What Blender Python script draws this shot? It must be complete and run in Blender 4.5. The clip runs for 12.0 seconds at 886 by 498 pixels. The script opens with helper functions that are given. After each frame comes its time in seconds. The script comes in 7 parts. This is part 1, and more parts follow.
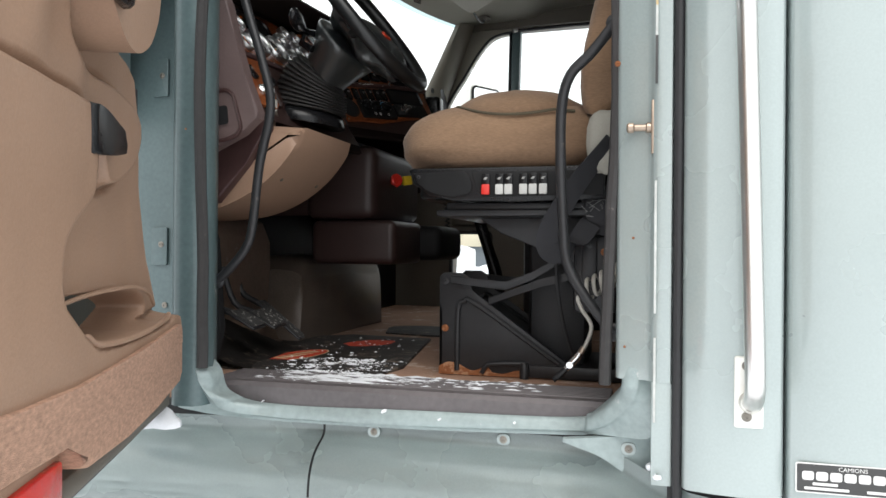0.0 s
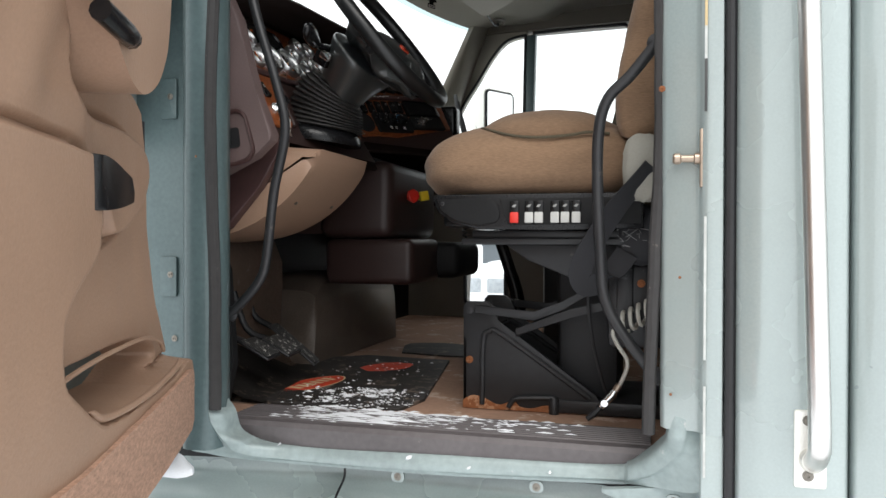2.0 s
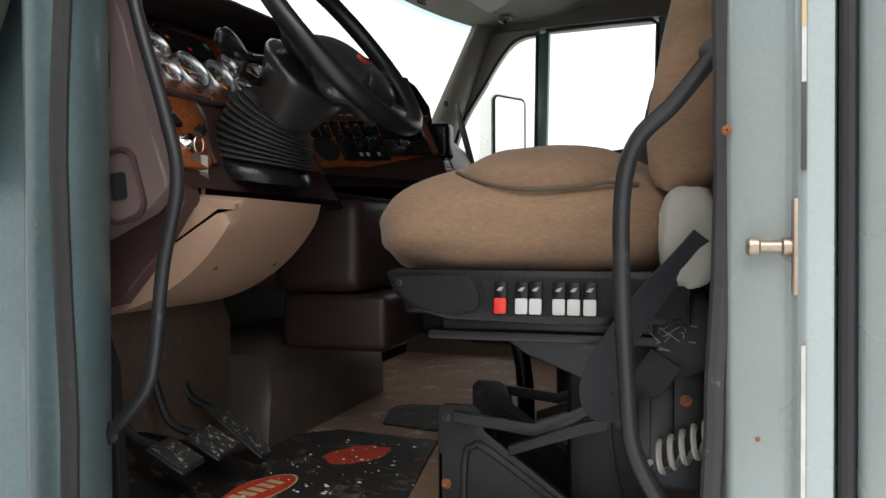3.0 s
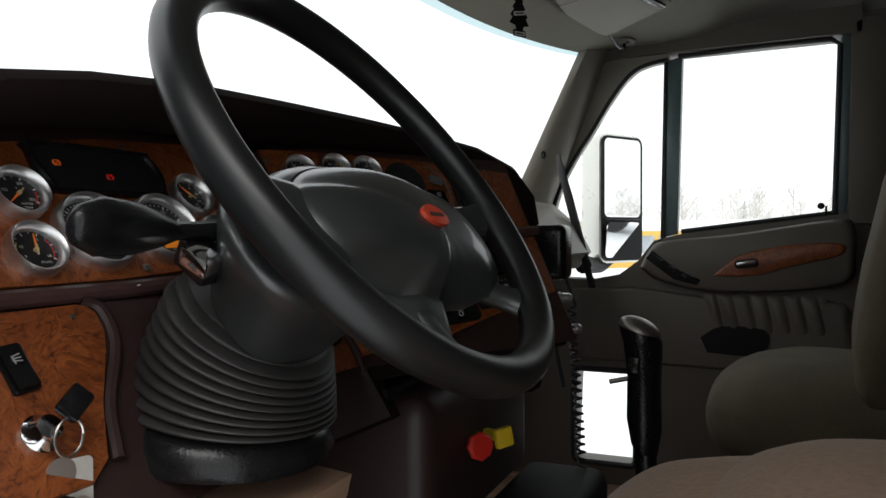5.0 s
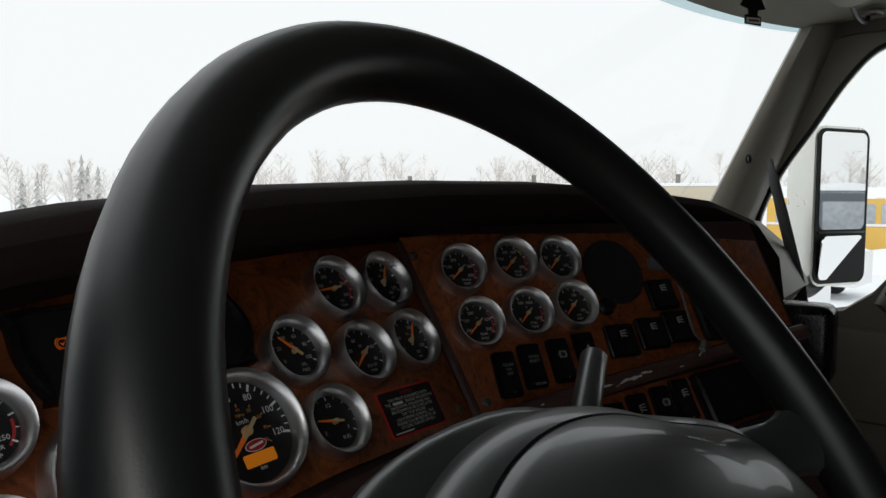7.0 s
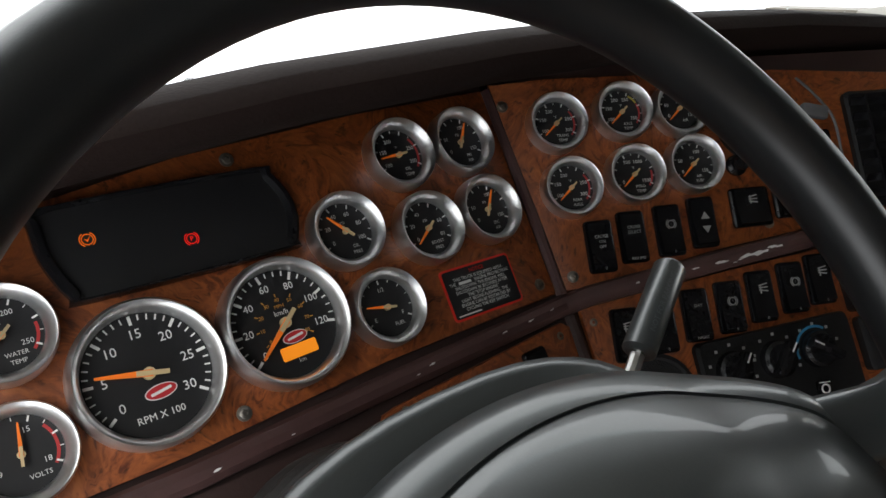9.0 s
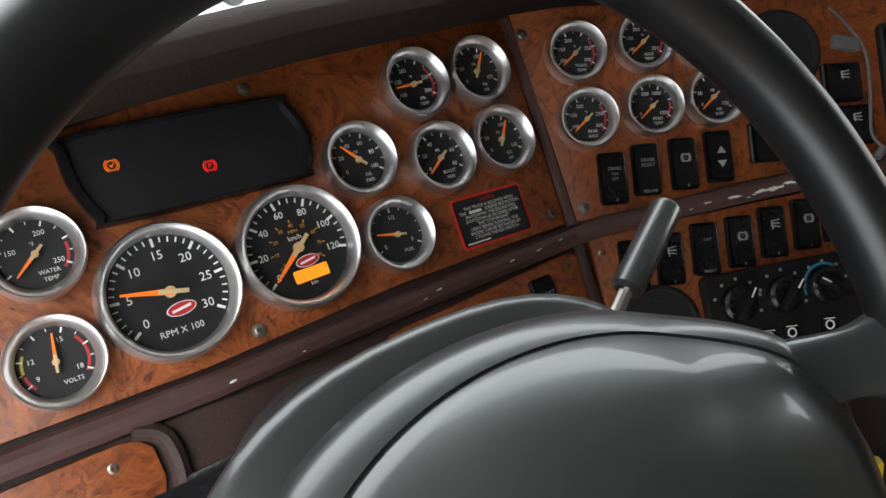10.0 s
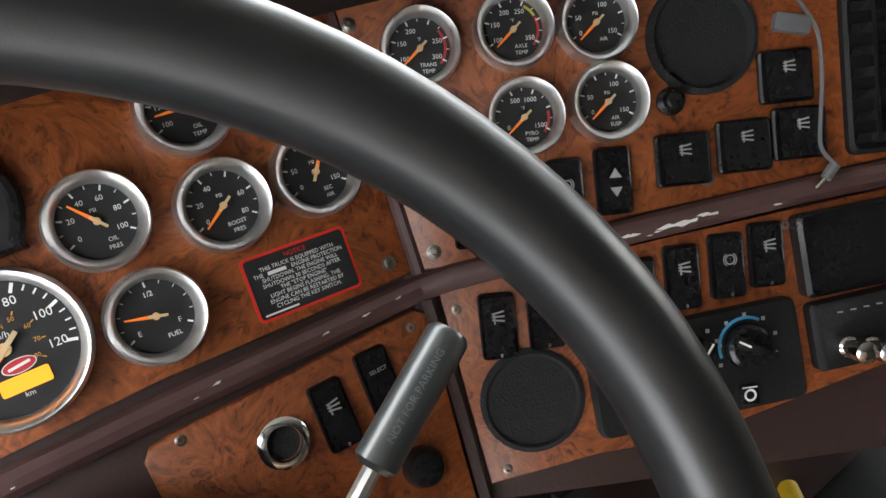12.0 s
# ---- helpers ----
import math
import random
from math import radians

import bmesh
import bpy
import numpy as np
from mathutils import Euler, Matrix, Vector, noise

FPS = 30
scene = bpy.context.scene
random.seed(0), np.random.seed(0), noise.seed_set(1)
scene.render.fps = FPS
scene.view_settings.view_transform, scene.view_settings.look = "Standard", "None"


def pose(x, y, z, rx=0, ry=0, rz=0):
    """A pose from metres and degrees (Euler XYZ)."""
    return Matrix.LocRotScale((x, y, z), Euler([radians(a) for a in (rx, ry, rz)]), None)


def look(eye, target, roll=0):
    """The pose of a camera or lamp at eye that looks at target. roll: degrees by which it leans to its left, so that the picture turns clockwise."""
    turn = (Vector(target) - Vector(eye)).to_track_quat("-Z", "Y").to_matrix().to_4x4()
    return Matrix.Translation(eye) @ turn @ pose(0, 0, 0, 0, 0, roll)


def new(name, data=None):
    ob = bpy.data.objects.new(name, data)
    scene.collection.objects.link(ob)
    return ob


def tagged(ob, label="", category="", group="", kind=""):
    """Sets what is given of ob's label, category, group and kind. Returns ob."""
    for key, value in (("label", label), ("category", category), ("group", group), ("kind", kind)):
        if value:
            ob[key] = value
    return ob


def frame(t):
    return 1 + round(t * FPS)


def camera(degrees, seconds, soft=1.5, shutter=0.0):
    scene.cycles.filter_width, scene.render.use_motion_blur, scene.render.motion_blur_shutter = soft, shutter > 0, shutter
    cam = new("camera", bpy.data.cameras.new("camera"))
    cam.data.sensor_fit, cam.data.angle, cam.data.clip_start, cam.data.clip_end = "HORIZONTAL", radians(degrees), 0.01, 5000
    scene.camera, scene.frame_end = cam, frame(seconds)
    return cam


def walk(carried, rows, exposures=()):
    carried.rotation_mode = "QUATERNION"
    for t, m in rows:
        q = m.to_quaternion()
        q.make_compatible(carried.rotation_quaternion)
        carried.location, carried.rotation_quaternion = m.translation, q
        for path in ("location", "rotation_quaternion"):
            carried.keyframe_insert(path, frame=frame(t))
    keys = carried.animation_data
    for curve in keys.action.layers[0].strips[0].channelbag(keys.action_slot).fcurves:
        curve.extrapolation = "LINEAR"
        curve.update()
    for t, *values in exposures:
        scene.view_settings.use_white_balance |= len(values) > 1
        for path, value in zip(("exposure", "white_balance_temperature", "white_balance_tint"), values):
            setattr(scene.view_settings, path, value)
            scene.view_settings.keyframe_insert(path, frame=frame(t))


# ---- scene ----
cam = camera(61.0, 12.0)
PATH = [
    (0, (0.2515, -1.2080, 1.3838), (-0.2733, 0.7220, 1.3837), 0.46),
    (0.5, (0.2413, -1.2008, 1.3864), (-0.2870, 0.7281, 1.3829), 0.46),
    (1, (0.2291, -1.2109, 1.3958), (-0.3048, 0.7165, 1.3901), 0.47),
    (1.5, (0.2204, -1.1909, 1.4217), (-0.3101, 0.7375, 1.4123), 0.29),
    (2, (0.1887, -1.1295, 1.4583), (-0.3513, 0.7961, 1.4421), 0.15),
    (2.2, (0.1656, -1.0333, 1.4685), (-0.3805, 0.8907, 1.4562), 0.06),
    (2.5, (0.1773, -0.9069, 1.5147), (-0.3818, 1.0132, 1.4904), -0.00),
    (3, (0.1551, -0.6689, 1.5981), (-0.4419, 1.2397, 1.5722), -0.19),
    (3.2, (0.1337, -0.5921, 1.6259), (-0.5033, 1.3036, 1.6019), -0.17),
    (4.8, (-0.1072, -0.0328, 1.8884), (-0.8758, 1.8133, 1.8548), -0.36),
    (5, (-0.1384, 0.0198, 1.9165), (-0.9176, 1.8614, 1.8791), -0.20),
    (5.5, (-0.2371, 0.1665, 2.0080), (-1.0536, 1.9918, 1.9640), 0.10),
    (5.8, (-0.2479, 0.2592, 2.0614), (-1.1148, 2.0608, 2.0123), -0.06),
    (6, (-0.2642, 0.2648, 2.0609), (-1.1350, 2.0649, 2.0229), 0.07),
    (6.5, (-0.3223, 0.2822, 2.0711), (-1.3209, 2.0135, 1.9970), 0.61),
    (6.7, (-0.3459, 0.2959, 2.0684), (-1.3889, 1.9998, 1.9743), 0.51),
    (8.3, (-0.3845, 0.4409, 2.1562), (-1.7109, 1.8462, 1.6408), -0.65),
    (8.5, (-0.3763, 0.4419, 2.1539), (-1.7240, 1.8007, 1.5732), -0.78),
    (9, (-0.3506, 0.4418, 2.1348), (-1.7365, 1.6918, 1.4158), -1.31),
    (9.5, (-0.3294, 0.4571, 2.1512), (-1.7241, 1.6035, 1.2906), -1.27),
    (10, (-0.3253, 0.4533, 2.1535), (-1.7163, 1.5479, 1.2225), -1.28),
    (10.5, (-0.3181, 0.4674, 2.1638), (-1.7017, 1.5026, 1.1569), -1.33),
    (11, (-0.3149, 0.5007, 2.1611), (-1.7043, 1.4968, 1.1231), -2.13),
    (11.5, (-0.3295, 0.6013, 2.1736), (-1.7239, 1.5503, 1.0989), -3.38),
    (12, (-0.3693, 0.6711, 2.1729), (-1.7079, 1.6057, 1.0177), -3.53),
]
EXPOSURES = [(0, 0.25), (2.0, 0.25), (3.0, 0.15), (5.0, 0.0), (5.5, -0.25), (6.0, -0.38), (6.7, -0.45), (8.3, -0.5), (8.5, -0.45), (9.0, 1.25), (9.5, 1.65), (10.5, 2.2), (11.5, 2.55), (12.0, 2.7)]
walk(cam, [(t, look(eye, target, roll)) for t, eye, target, roll in PATH], EXPOSURES)
# ---- world and light: overcast winter day ----
world = bpy.data.worlds.new("overcast_sky")
scene.world = world
world.use_nodes = True
wn, wl = world.node_tree.nodes, world.node_tree.links
wn.clear()
sky = wn.new("ShaderNodeTexSky")
sky.sky_type = "NISHITA"
sky.sun_disc = False
sky.sun_elevation, sky.sun_rotation = radians(49), radians(200)
sky.dust_density, sky.air_density = 4.0, 1.0
cloud = wn.new("ShaderNodeRGB")
cloud.outputs[0].default_value = (12.2, 12.4, 12.5, 1)
skymix = wn.new("ShaderNodeMix")
skymix.data_type = "RGBA"
skymix.inputs["Factor"].default_value = 0.88
wbg = wn.new("ShaderNodeBackground")
wbg.inputs["Strength"].default_value = 0.12
wout = wn.new("ShaderNodeOutputWorld")
wl.new(sky.outputs[0], skymix.inputs[6])
wl.new(cloud.outputs[0], skymix.inputs[7])
wl.new(skymix.outputs[2], wbg.inputs["Color"])
wl.new(wbg.outputs[0], wout.inputs[0])
sun_data = bpy.data.lights.new("sun", "SUN")
sun_data.energy, sun_data.angle, sun_data.color = 1.5, radians(40), (1.0, 0.97, 0.93)
sun_ob = new("sun", sun_data)
sun_ob.matrix_world = look((1.5, -2.8, 5.6), (-0.2, 0.3, 1.3))


# ---- materials ----
def node_mat(name, base, rough=0.5, metal=0.0, var=0.25, scale=6.0, fine=60.0, bump=0.1, rvar=0.15, coat=0.0, spec=0.5, sheen=0.0, tint=None, stretch=(1, 1, 1)):
    """Base colour with broad and fine variation, roughness wear and fine relief, at real size."""
    m = bpy.data.materials.new(name)
    m.use_nodes = True
    n, l = m.node_tree.nodes, m.node_tree.links
    b = n["Principled BSDF"]
    tc = n.new("ShaderNodeTexCoord")
    mp = n.new("ShaderNodeMapping")
    mp.inputs["Scale"].default_value = stretch
    l.new(tc.outputs["Object"], mp.inputs["Vector"])
    n1 = n.new("ShaderNodeTexNoise")
    n1.inputs["Scale"].default_value, n1.inputs["Detail"].default_value = scale, 5
    n2 = n.new("ShaderNodeTexNoise")
    n2.inputs["Scale"].default_value, n2.inputs["Detail"].default_value = fine, 3
    l.new(mp.outputs[0], n1.inputs["Vector"])
    l.new(mp.outputs[0], n2.inputs["Vector"])
    add = n.new("ShaderNodeMath")
    add.operation = "MULTIPLY_ADD"
    add.inputs[1].default_value = 0.6
    l.new(n1.outputs["Fac"], add.inputs[0])
    sub = n.new("ShaderNodeMath")
    sub.operation = "MULTIPLY"
    sub.inputs[1].default_value = 0.4
    l.new(n2.outputs["Fac"], sub.inputs[0])
    l.new(sub.outputs[0], add.inputs[2])
    ramp = n.new("ShaderNodeValToRGB")
    dark = [c * (1 - var) for c in base]
    light = [min(1, c * (1 + var * 0.7)) for c in (tint or base)]
    ramp.color_ramp.elements[0].position, ramp.color_ramp.elements[1].position = 0.32, 0.68
    ramp.color_ramp.elements[0].color = (*dark, 1)
    ramp.color_ramp.elements[1].color = (*light, 1)
    l.new(add.outputs[0], ramp.inputs[0])
    l.new(ramp.outputs[0], b.inputs["Base Color"])
    mr = n.new("ShaderNodeMapRange")
    mr.inputs["To Min"].default_value, mr.inputs["To Max"].default_value = max(0.02, rough - rvar), min(1, rough + rvar)
    l.new(n1.outputs["Fac"], mr.inputs["Value"])
    l.new(mr.outputs[0], b.inputs["Roughness"])
    b.inputs["Metallic"].default_value = metal
    b.inputs["Coat Weight"].default_value = coat
    b.inputs["Specular IOR Level"].default_value = spec
    b.inputs["Sheen Weight"].default_value = sheen
    if bump:
        bp = n.new("ShaderNodeBump")
        bp.inputs["Strength"].default_value, bp.inputs["Distance"].default_value = bump, 0.002
        l.new(n2.outputs["Fac"], bp.inputs["Height"])
        l.new(bp.outputs[0], b.inputs["Normal"])
    return m


def wear_mat(name, base, worn, amount=0.6, scale=9.0, rough=0.55, metal=0.0, bump=0.25, fine=70.0):
    """A base with sharp-edged patches of another colour (rust, chips, snow, dirt)."""
    m = node_mat(name, base, rough, metal, 0.25, 5.0, fine, bump)
    n, l = m.node_tree.nodes, m.node_tree.links
    b = n["Principled BSDF"]
    first = b.inputs["Base Color"].links[0].from_socket
    no = n.new("ShaderNodeTexNoise")
    no.inputs["Scale"].default_value, no.inputs["Detail"].default_value, no.inputs["Roughness"].default_value = scale, 8, 0.7
    tc = n.new("ShaderNodeTexCoord")
    l.new(tc.outputs["Object"], no.inputs["Vector"])
    rp = n.new("ShaderNodeValToRGB")
    rp.color_ramp.elements[0].position, rp.color_ramp.elements[1].position = amount, amount + 0.04
    l.new(no.outputs["Fac"], rp.inputs[0])
    mx = n.new("ShaderNodeMix")
    mx.data_type = "RGBA"
    l.new(rp.outputs[0], mx.inputs["Factor"])
    l.new(first, mx.inputs[6])
    mx.inputs[7].default_value = (*worn, 1)
    l.new(mx.outputs[2], b.inputs["Base Color"])
    return m


def burl_mat(name):
    """Burl walnut veneer print: swirled red-brown with dark eyes, under a satin lacquer."""
    m = bpy.data.materials.new(name)
    m.use_nodes = True
    n, l = m.node_tree.nodes, m.node_tree.links
    b = n["Principled BSDF"]
    tc = n.new("ShaderNodeTexCoord")
    warp = n.new("ShaderNodeTexNoise")
    warp.inputs["Scale"].default_value, warp.inputs["Detail"].default_value, warp.inputs["Distortion"].default_value = 14, 6, 1.2
    l.new(tc.outputs["Object"], warp.inputs["Vector"])
    mixv = n.new("ShaderNodeMix")
    mixv.data_type = "VECTOR"
    mixv.inputs["Factor"].default_value = 0.12
    l.new(tc.outputs["Object"], mixv.inputs[4])
    l.new(warp.outputs["Color"], mixv.inputs[5])
    grain = n.new("ShaderNodeTexNoise")
    grain.inputs["Scale"].default_value, grain.inputs["Detail"].default_value, grain.inputs["Distortion"].default_value = 42, 8, 2.5
    l.new(mixv.outputs[1], grain.inputs["Vector"])
    ramp = n.new("ShaderNodeValToRGB")
    e = ramp.color_ramp.elements
    e[0].position, e[0].color = 0.28, (0.075, 0.014, 0.004, 1)
    e[1].position, e[1].color = 0.72, (0.32, 0.0935, 0.0235, 1)
    mid = e.new(0.48)
    mid.color = (0.207, 0.0533, 0.0135, 1)
    l.new(grain.outputs["Fac"], ramp.inputs[0])
    vor = n.new("ShaderNodeTexVoronoi")
    vor.inputs["Scale"].default_value = 75
    l.new(mixv.outputs[1], vor.inputs["Vector"])
    vr = n.new("ShaderNodeValToRGB")
    vr.color_ramp.elements[0].position, vr.color_ramp.elements[0].color = 0.10, (0.25, 0.18, 0.15, 1)
    vr.color_ramp.elements[1].position, vr.color_ramp.elements[1].color = 0.26, (1, 1, 1, 1)
    l.new(vor.outputs["Distance"], vr.inputs[0])
    mul = n.new("ShaderNodeMix")
    mul.data_type, mul.blend_type = "RGBA", "MULTIPLY"
    mul.inputs["Factor"].default_value = 0.8
    l.new(ramp.outputs[0], mul.inputs[6])
    l.new(vr.outputs[0], mul.inputs[7])
    l.new(mul.outputs[2], b.inputs["Base Color"])
    b.inputs["Roughness"].default_value = 0.42
    b.inputs["Coat Weight"].default_value = 0.12
    b.inputs["Coat Roughness"].default_value = 0.25
    return m


def glow_mat(name, col, strength):
    m = bpy.data.materials.new(name)
    m.use_nodes = True
    b = m.node_tree.nodes["Principled BSDF"]
    b.inputs["Base Color"].default_value = (*col, 1)
    b.inputs["Emission Color"].default_value = (*col, 1)
    b.inputs["Emission Strength"].default_value = strength
    b.inputs["Roughness"].default_value = 0.4
    return m


def glass_mat(name, tint=(1, 1, 1), rough=0.0):
    """Thin pane: clear with a mirror-like Fresnel gloss."""
    m = bpy.data.materials.new(name)
    m.use_nodes = True
    n, l = m.node_tree.nodes, m.node_tree.links
    n.clear()
    out = n.new("ShaderNodeOutputMaterial")
    tr = n.new("ShaderNodeBsdfTransparent")
    tr.inputs["Color"].default_value = (*tint, 1)
    gl = n.new("ShaderNodeBsdfGlossy")
    gl.inputs["Roughness"].default_value = rough
    fr = n.new("ShaderNodeFresnel")
    fr.inputs["IOR"].default_value = 1.06
    mx = n.new("ShaderNodeMixShader")
    l.new(fr.outputs[0], mx.inputs[0])
    l.new(tr.outputs[0], mx.inputs[1])
    l.new(gl.outputs[0], mx.inputs[2])
    l.new(mx.outputs[0], out.inputs[0])
    return m


M = {
    "paint": node_mat("teal_metallic_paint", (0.37, 0.43, 0.423), 0.28, 0.2, 0.09, 2.5, 260, 0.02, 0.08, 1.0),
    # Darker copy of the teal: shade by the open door is in the colour.
    "paint_shaded": node_mat("shaded_teal_paint", (0.095, 0.138, 0.142), 0.40, 0.15, 0.22, 5.0, 120, 0.05, 0.1, 0.2),
    "paint_worn": wear_mat("scuffed_teal_paint", (0.32, 0.385, 0.382), (0.50, 0.51, 0.50), 0.66, 26, 0.38, 0.1, 0.08),
    "rubber": node_mat("black_rubber", (0.022, 0.022, 0.024), 0.62, 0, 0.3, 12, 200, 0.15),
    "boot_rubber": node_mat("ribbed_boot_rubber", (0.030, 0.028, 0.027), 0.45, 0, 0.3, 14, 300, 0.15),
    "seal": wear_mat("grey_door_seal", (0.034, 0.032, 0.032), (0.12, 0.10, 0.095), 0.66, 30, 0.7, 0, 0.4),
    "sill": wear_mat("grey_sill_plastic", (0.115, 0.102, 0.104), (0.26, 0.235, 0.22), 0.68, 26, 0.5, 0, 0.2),
    "tan": node_mat("tan_moulded_vinyl", (0.335, 0.212, 0.145), 0.5, 0, 0.12, 3.0, 240, 0.25, 0.08),
    "tan_carpet": node_mat("tan_door_carpet", (0.46, 0.275, 0.19), 0.95, 0, 0.38, 90, 420, 1.0, 0.03, stretch=(1, 1, 3.0)),
    "velour": node_mat("brown_velour", (0.195, 0.116, 0.066), 0.9, 0, 0.20, 7, 190, 0.5, 0.05, sheen=0.12, tint=(0.240, 0.148, 0.088), stretch=(0.6, 0.6, 2.2)),
    "velour_dark": node_mat("grey_brown_velour", (0.088, 0.072, 0.045), 0.9, 0, 0.3, 9, 300, 0.4, 0.05),
    "tread": wear_mat("worn_pedal_rubber", (0.030, 0.029, 0.028), (0.30, 0.29, 0.27), 0.56, 60, 0.6, 0.0, 0.2),
    "tunnel": node_mat("brown_tunnel_plastic", (0.105, 0.082, 0.066), 0.45, 0, 0.35, 9, 260, 0.2, 0.12),
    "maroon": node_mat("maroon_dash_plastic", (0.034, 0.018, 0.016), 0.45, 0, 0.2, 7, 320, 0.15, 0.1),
    # Same maroon plastic, paled: daylight from the doorway is put into the colour.
    "maroon_lit": node_mat("door_lit_maroon_plastic", (0.15, 0.105, 0.10), 0.45, 0, 0.18, 7, 320, 0.3, 0.1),
    "maroon_worn": wear_mat("chipped_maroon_plastic", (0.07, 0.036, 0.034), (0.45, 0.42, 0.38), 0.73, 40, 0.4, 0, 0.2),
    "dash_top": node_mat("dark_dash_vinyl", (0.018, 0.011, 0.0095), 0.85, 0, 0.2, 6, 380, 0.25, 0.08, 0.0, 0.12),
    "headliner": node_mat("grey_beige_headliner", (0.36, 0.345, 0.30), 0.85, 0, 0.10, 4, 260, 0.3, 0.05),
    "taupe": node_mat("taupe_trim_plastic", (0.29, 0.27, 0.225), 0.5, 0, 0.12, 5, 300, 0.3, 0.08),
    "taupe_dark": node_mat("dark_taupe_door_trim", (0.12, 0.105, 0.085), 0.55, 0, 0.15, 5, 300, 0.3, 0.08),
    "kick": wear_mat("dirty_tan_kick_panel", (0.24, 0.175, 0.135), (0.36, 0.29, 0.24), 0.62, 14, 0.6, 0, 0.2),
    "black": node_mat("black_plastic", (0.009, 0.009, 0.010), 0.24, 0, 0.2, 10, 300, 0.15, 0.1, 0.0, 0.32),
    "black_matte": node_mat("matte_black_plastic", (0.008, 0.008, 0.0085), 0.6, 0, 0.2, 10, 300, 0.2, 0.1, 0.0, 0.25),
    "black_steel": wear_mat("black_painted_steel", (0.024, 0.024, 0.026), (0.075, 0.065, 0.06), 0.66, 16, 0.42, 0.2, 0.15),
    "wheel": node_mat("worn_grey_black_wheel_vinyl", (0.0085, 0.009, 0.0095), 0.36, 0, 0.22, 14, 1400, 0.03, 0.10),
    "pad": node_mat("smooth_grey_black_pad", (0.023, 0.0265, 0.0272), 0.37, 0, 0.2, 8, 900, 0.02, 0.07, 0.30, 1.0),
    "rust": wear_mat("rust", (0.24, 0.085, 0.03), (0.38, 0.20, 0.11), 0.52, 45, 0.9, 0, 0.9, 140),
    "floor": wear_mat("dirty_brown_cab_floor", (0.37, 0.225, 0.155), (0.50, 0.38, 0.30), 0.56, 11, 0.75, 0, 0.3),
    "mat": wear_mat("black_rubber_mat", (0.024, 0.021, 0.019), (0.13, 0.10, 0.08), 0.56, 16, 0.6, 0, 0.3),
    "red_logo": wear_mat("worn_red_print", (0.55, 0.055, 0.02), (0.10, 0.05, 0.04), 0.60, 30, 0.5, 0, 0.1),
    "cream": node_mat("cream_print", (0.65, 0.5, 0.3), 0.5),
    "chrome": node_mat("chrome", (0.80, 0.80, 0.80), 0.10, 1.0, 0.03, 10, 100, 0.0, 0.05),
    "steel": node_mat("polished_stainless", (0.76, 0.75, 0.73), 0.3, 1.0, 0.04, 8, 300, 0.02, 0.06),
    "bezel": node_mat("satin_aluminium", (0.82, 0.82, 0.82), 0.36, 1.0, 0.05, 20, 300, 0.03, 0.06),
    "zinc": node_mat("zinc_screw", (0.26, 0.24, 0.21), 0.4, 0.9, 0.3, 80, 300, 0.1),
    "brass": node_mat("yellow_zinc_latch", (0.42, 0.33, 0.26), 0.35, 0.9, 0.2, 60, 300, 0.1),
    "plate": node_mat("bright_stainless_plate", (0.80, 0.79, 0.74), 0.32, 0.6, 0.06, 20, 200, 0.05),
    "face": node_mat("black_gauge_face", (0.012, 0.012, 0.013), 0.45, 0, 0.1, 10, 100, 0.0),
    "white": node_mat("white_print", (0.72, 0.72, 0.70), 0.5, 0, 0.05, 10, 100, 0.0),
    "grey_print": node_mat("grey_print", (0.33, 0.33, 0.32), 0.5, 0, 0.05, 10, 100, 0.0),
    "needle": glow_mat("orange_needle", (0.9, 0.20, 0.02), 0.03),
    "needle_hub": node_mat("cream_needle_hub", (0.60, 0.46, 0.25), 0.5),
    "amber_print": node_mat("amber_print", (0.60, 0.28, 0.05), 0.5),
    "red_arc": node_mat("dark_red_arc", (0.40, 0.03, 0.03), 0.5),
    "yellow_arc": node_mat("yellow_arc", (0.45, 0.36, 0.05), 0.5),
    "lcd": glow_mat("orange_lcd", (1.0, 0.30, 0.015), 0.16),
    "led_red": glow_mat("red_warning_light", (1.0, 0.02, 0.012), 0.16),
    "led_amber": glow_mat("amber_warning_light", (1.0, 0.18, 0.01), 0.14),
    "logo_red": node_mat("red_oval_print", (0.45, 0.025, 0.03), 0.45, 0, 0.06),
    "red": node_mat("red_plastic", (0.62, 0.025, 0.015), 0.4, 0, 0.1),
    "yellow": node_mat("yellow_plastic", (0.70, 0.48, 0.02), 0.45, 0, 0.1),
    "switch_grey": node_mat("light_grey_switch", (0.50, 0.50, 0.48), 0.45, 0, 0.08),
    "belt": node_mat("black_webbing", (0.028, 0.028, 0.032), 0.8, 0, 0.2, 20, 700, 0.6),
    "cable": node_mat("pale_grey_coil", (0.50, 0.48, 0.43), 0.5),
    "dark_cable": node_mat("grey_thin_cable", (0.10, 0.10, 0.105), 0.45),
    "snow": node_mat("snow", (0.80, 0.82, 0.85), 0.7, 0, 0.05, 20, 300, 0.5, 0.1),
    "lens_red": node_mat("red_reflector_lens", (0.65, 0.015, 0.01), 0.15, 0, 0.15, 60, 400, 0.3, 0.05, 0.5),
    "lens_amber": node_mat("amber_reflector_lens", (0.8, 0.30, 0.02), 0.2, 0, 0.15, 60, 400, 0.3),
    "burl": burl_mat("burl_walnut_veneer"),
    "glass": glass_mat("window_glass", (0.97, 0.985, 0.98)),
    "tint": glass_mat("tinted_band", (0.52, 0.66, 0.68)),
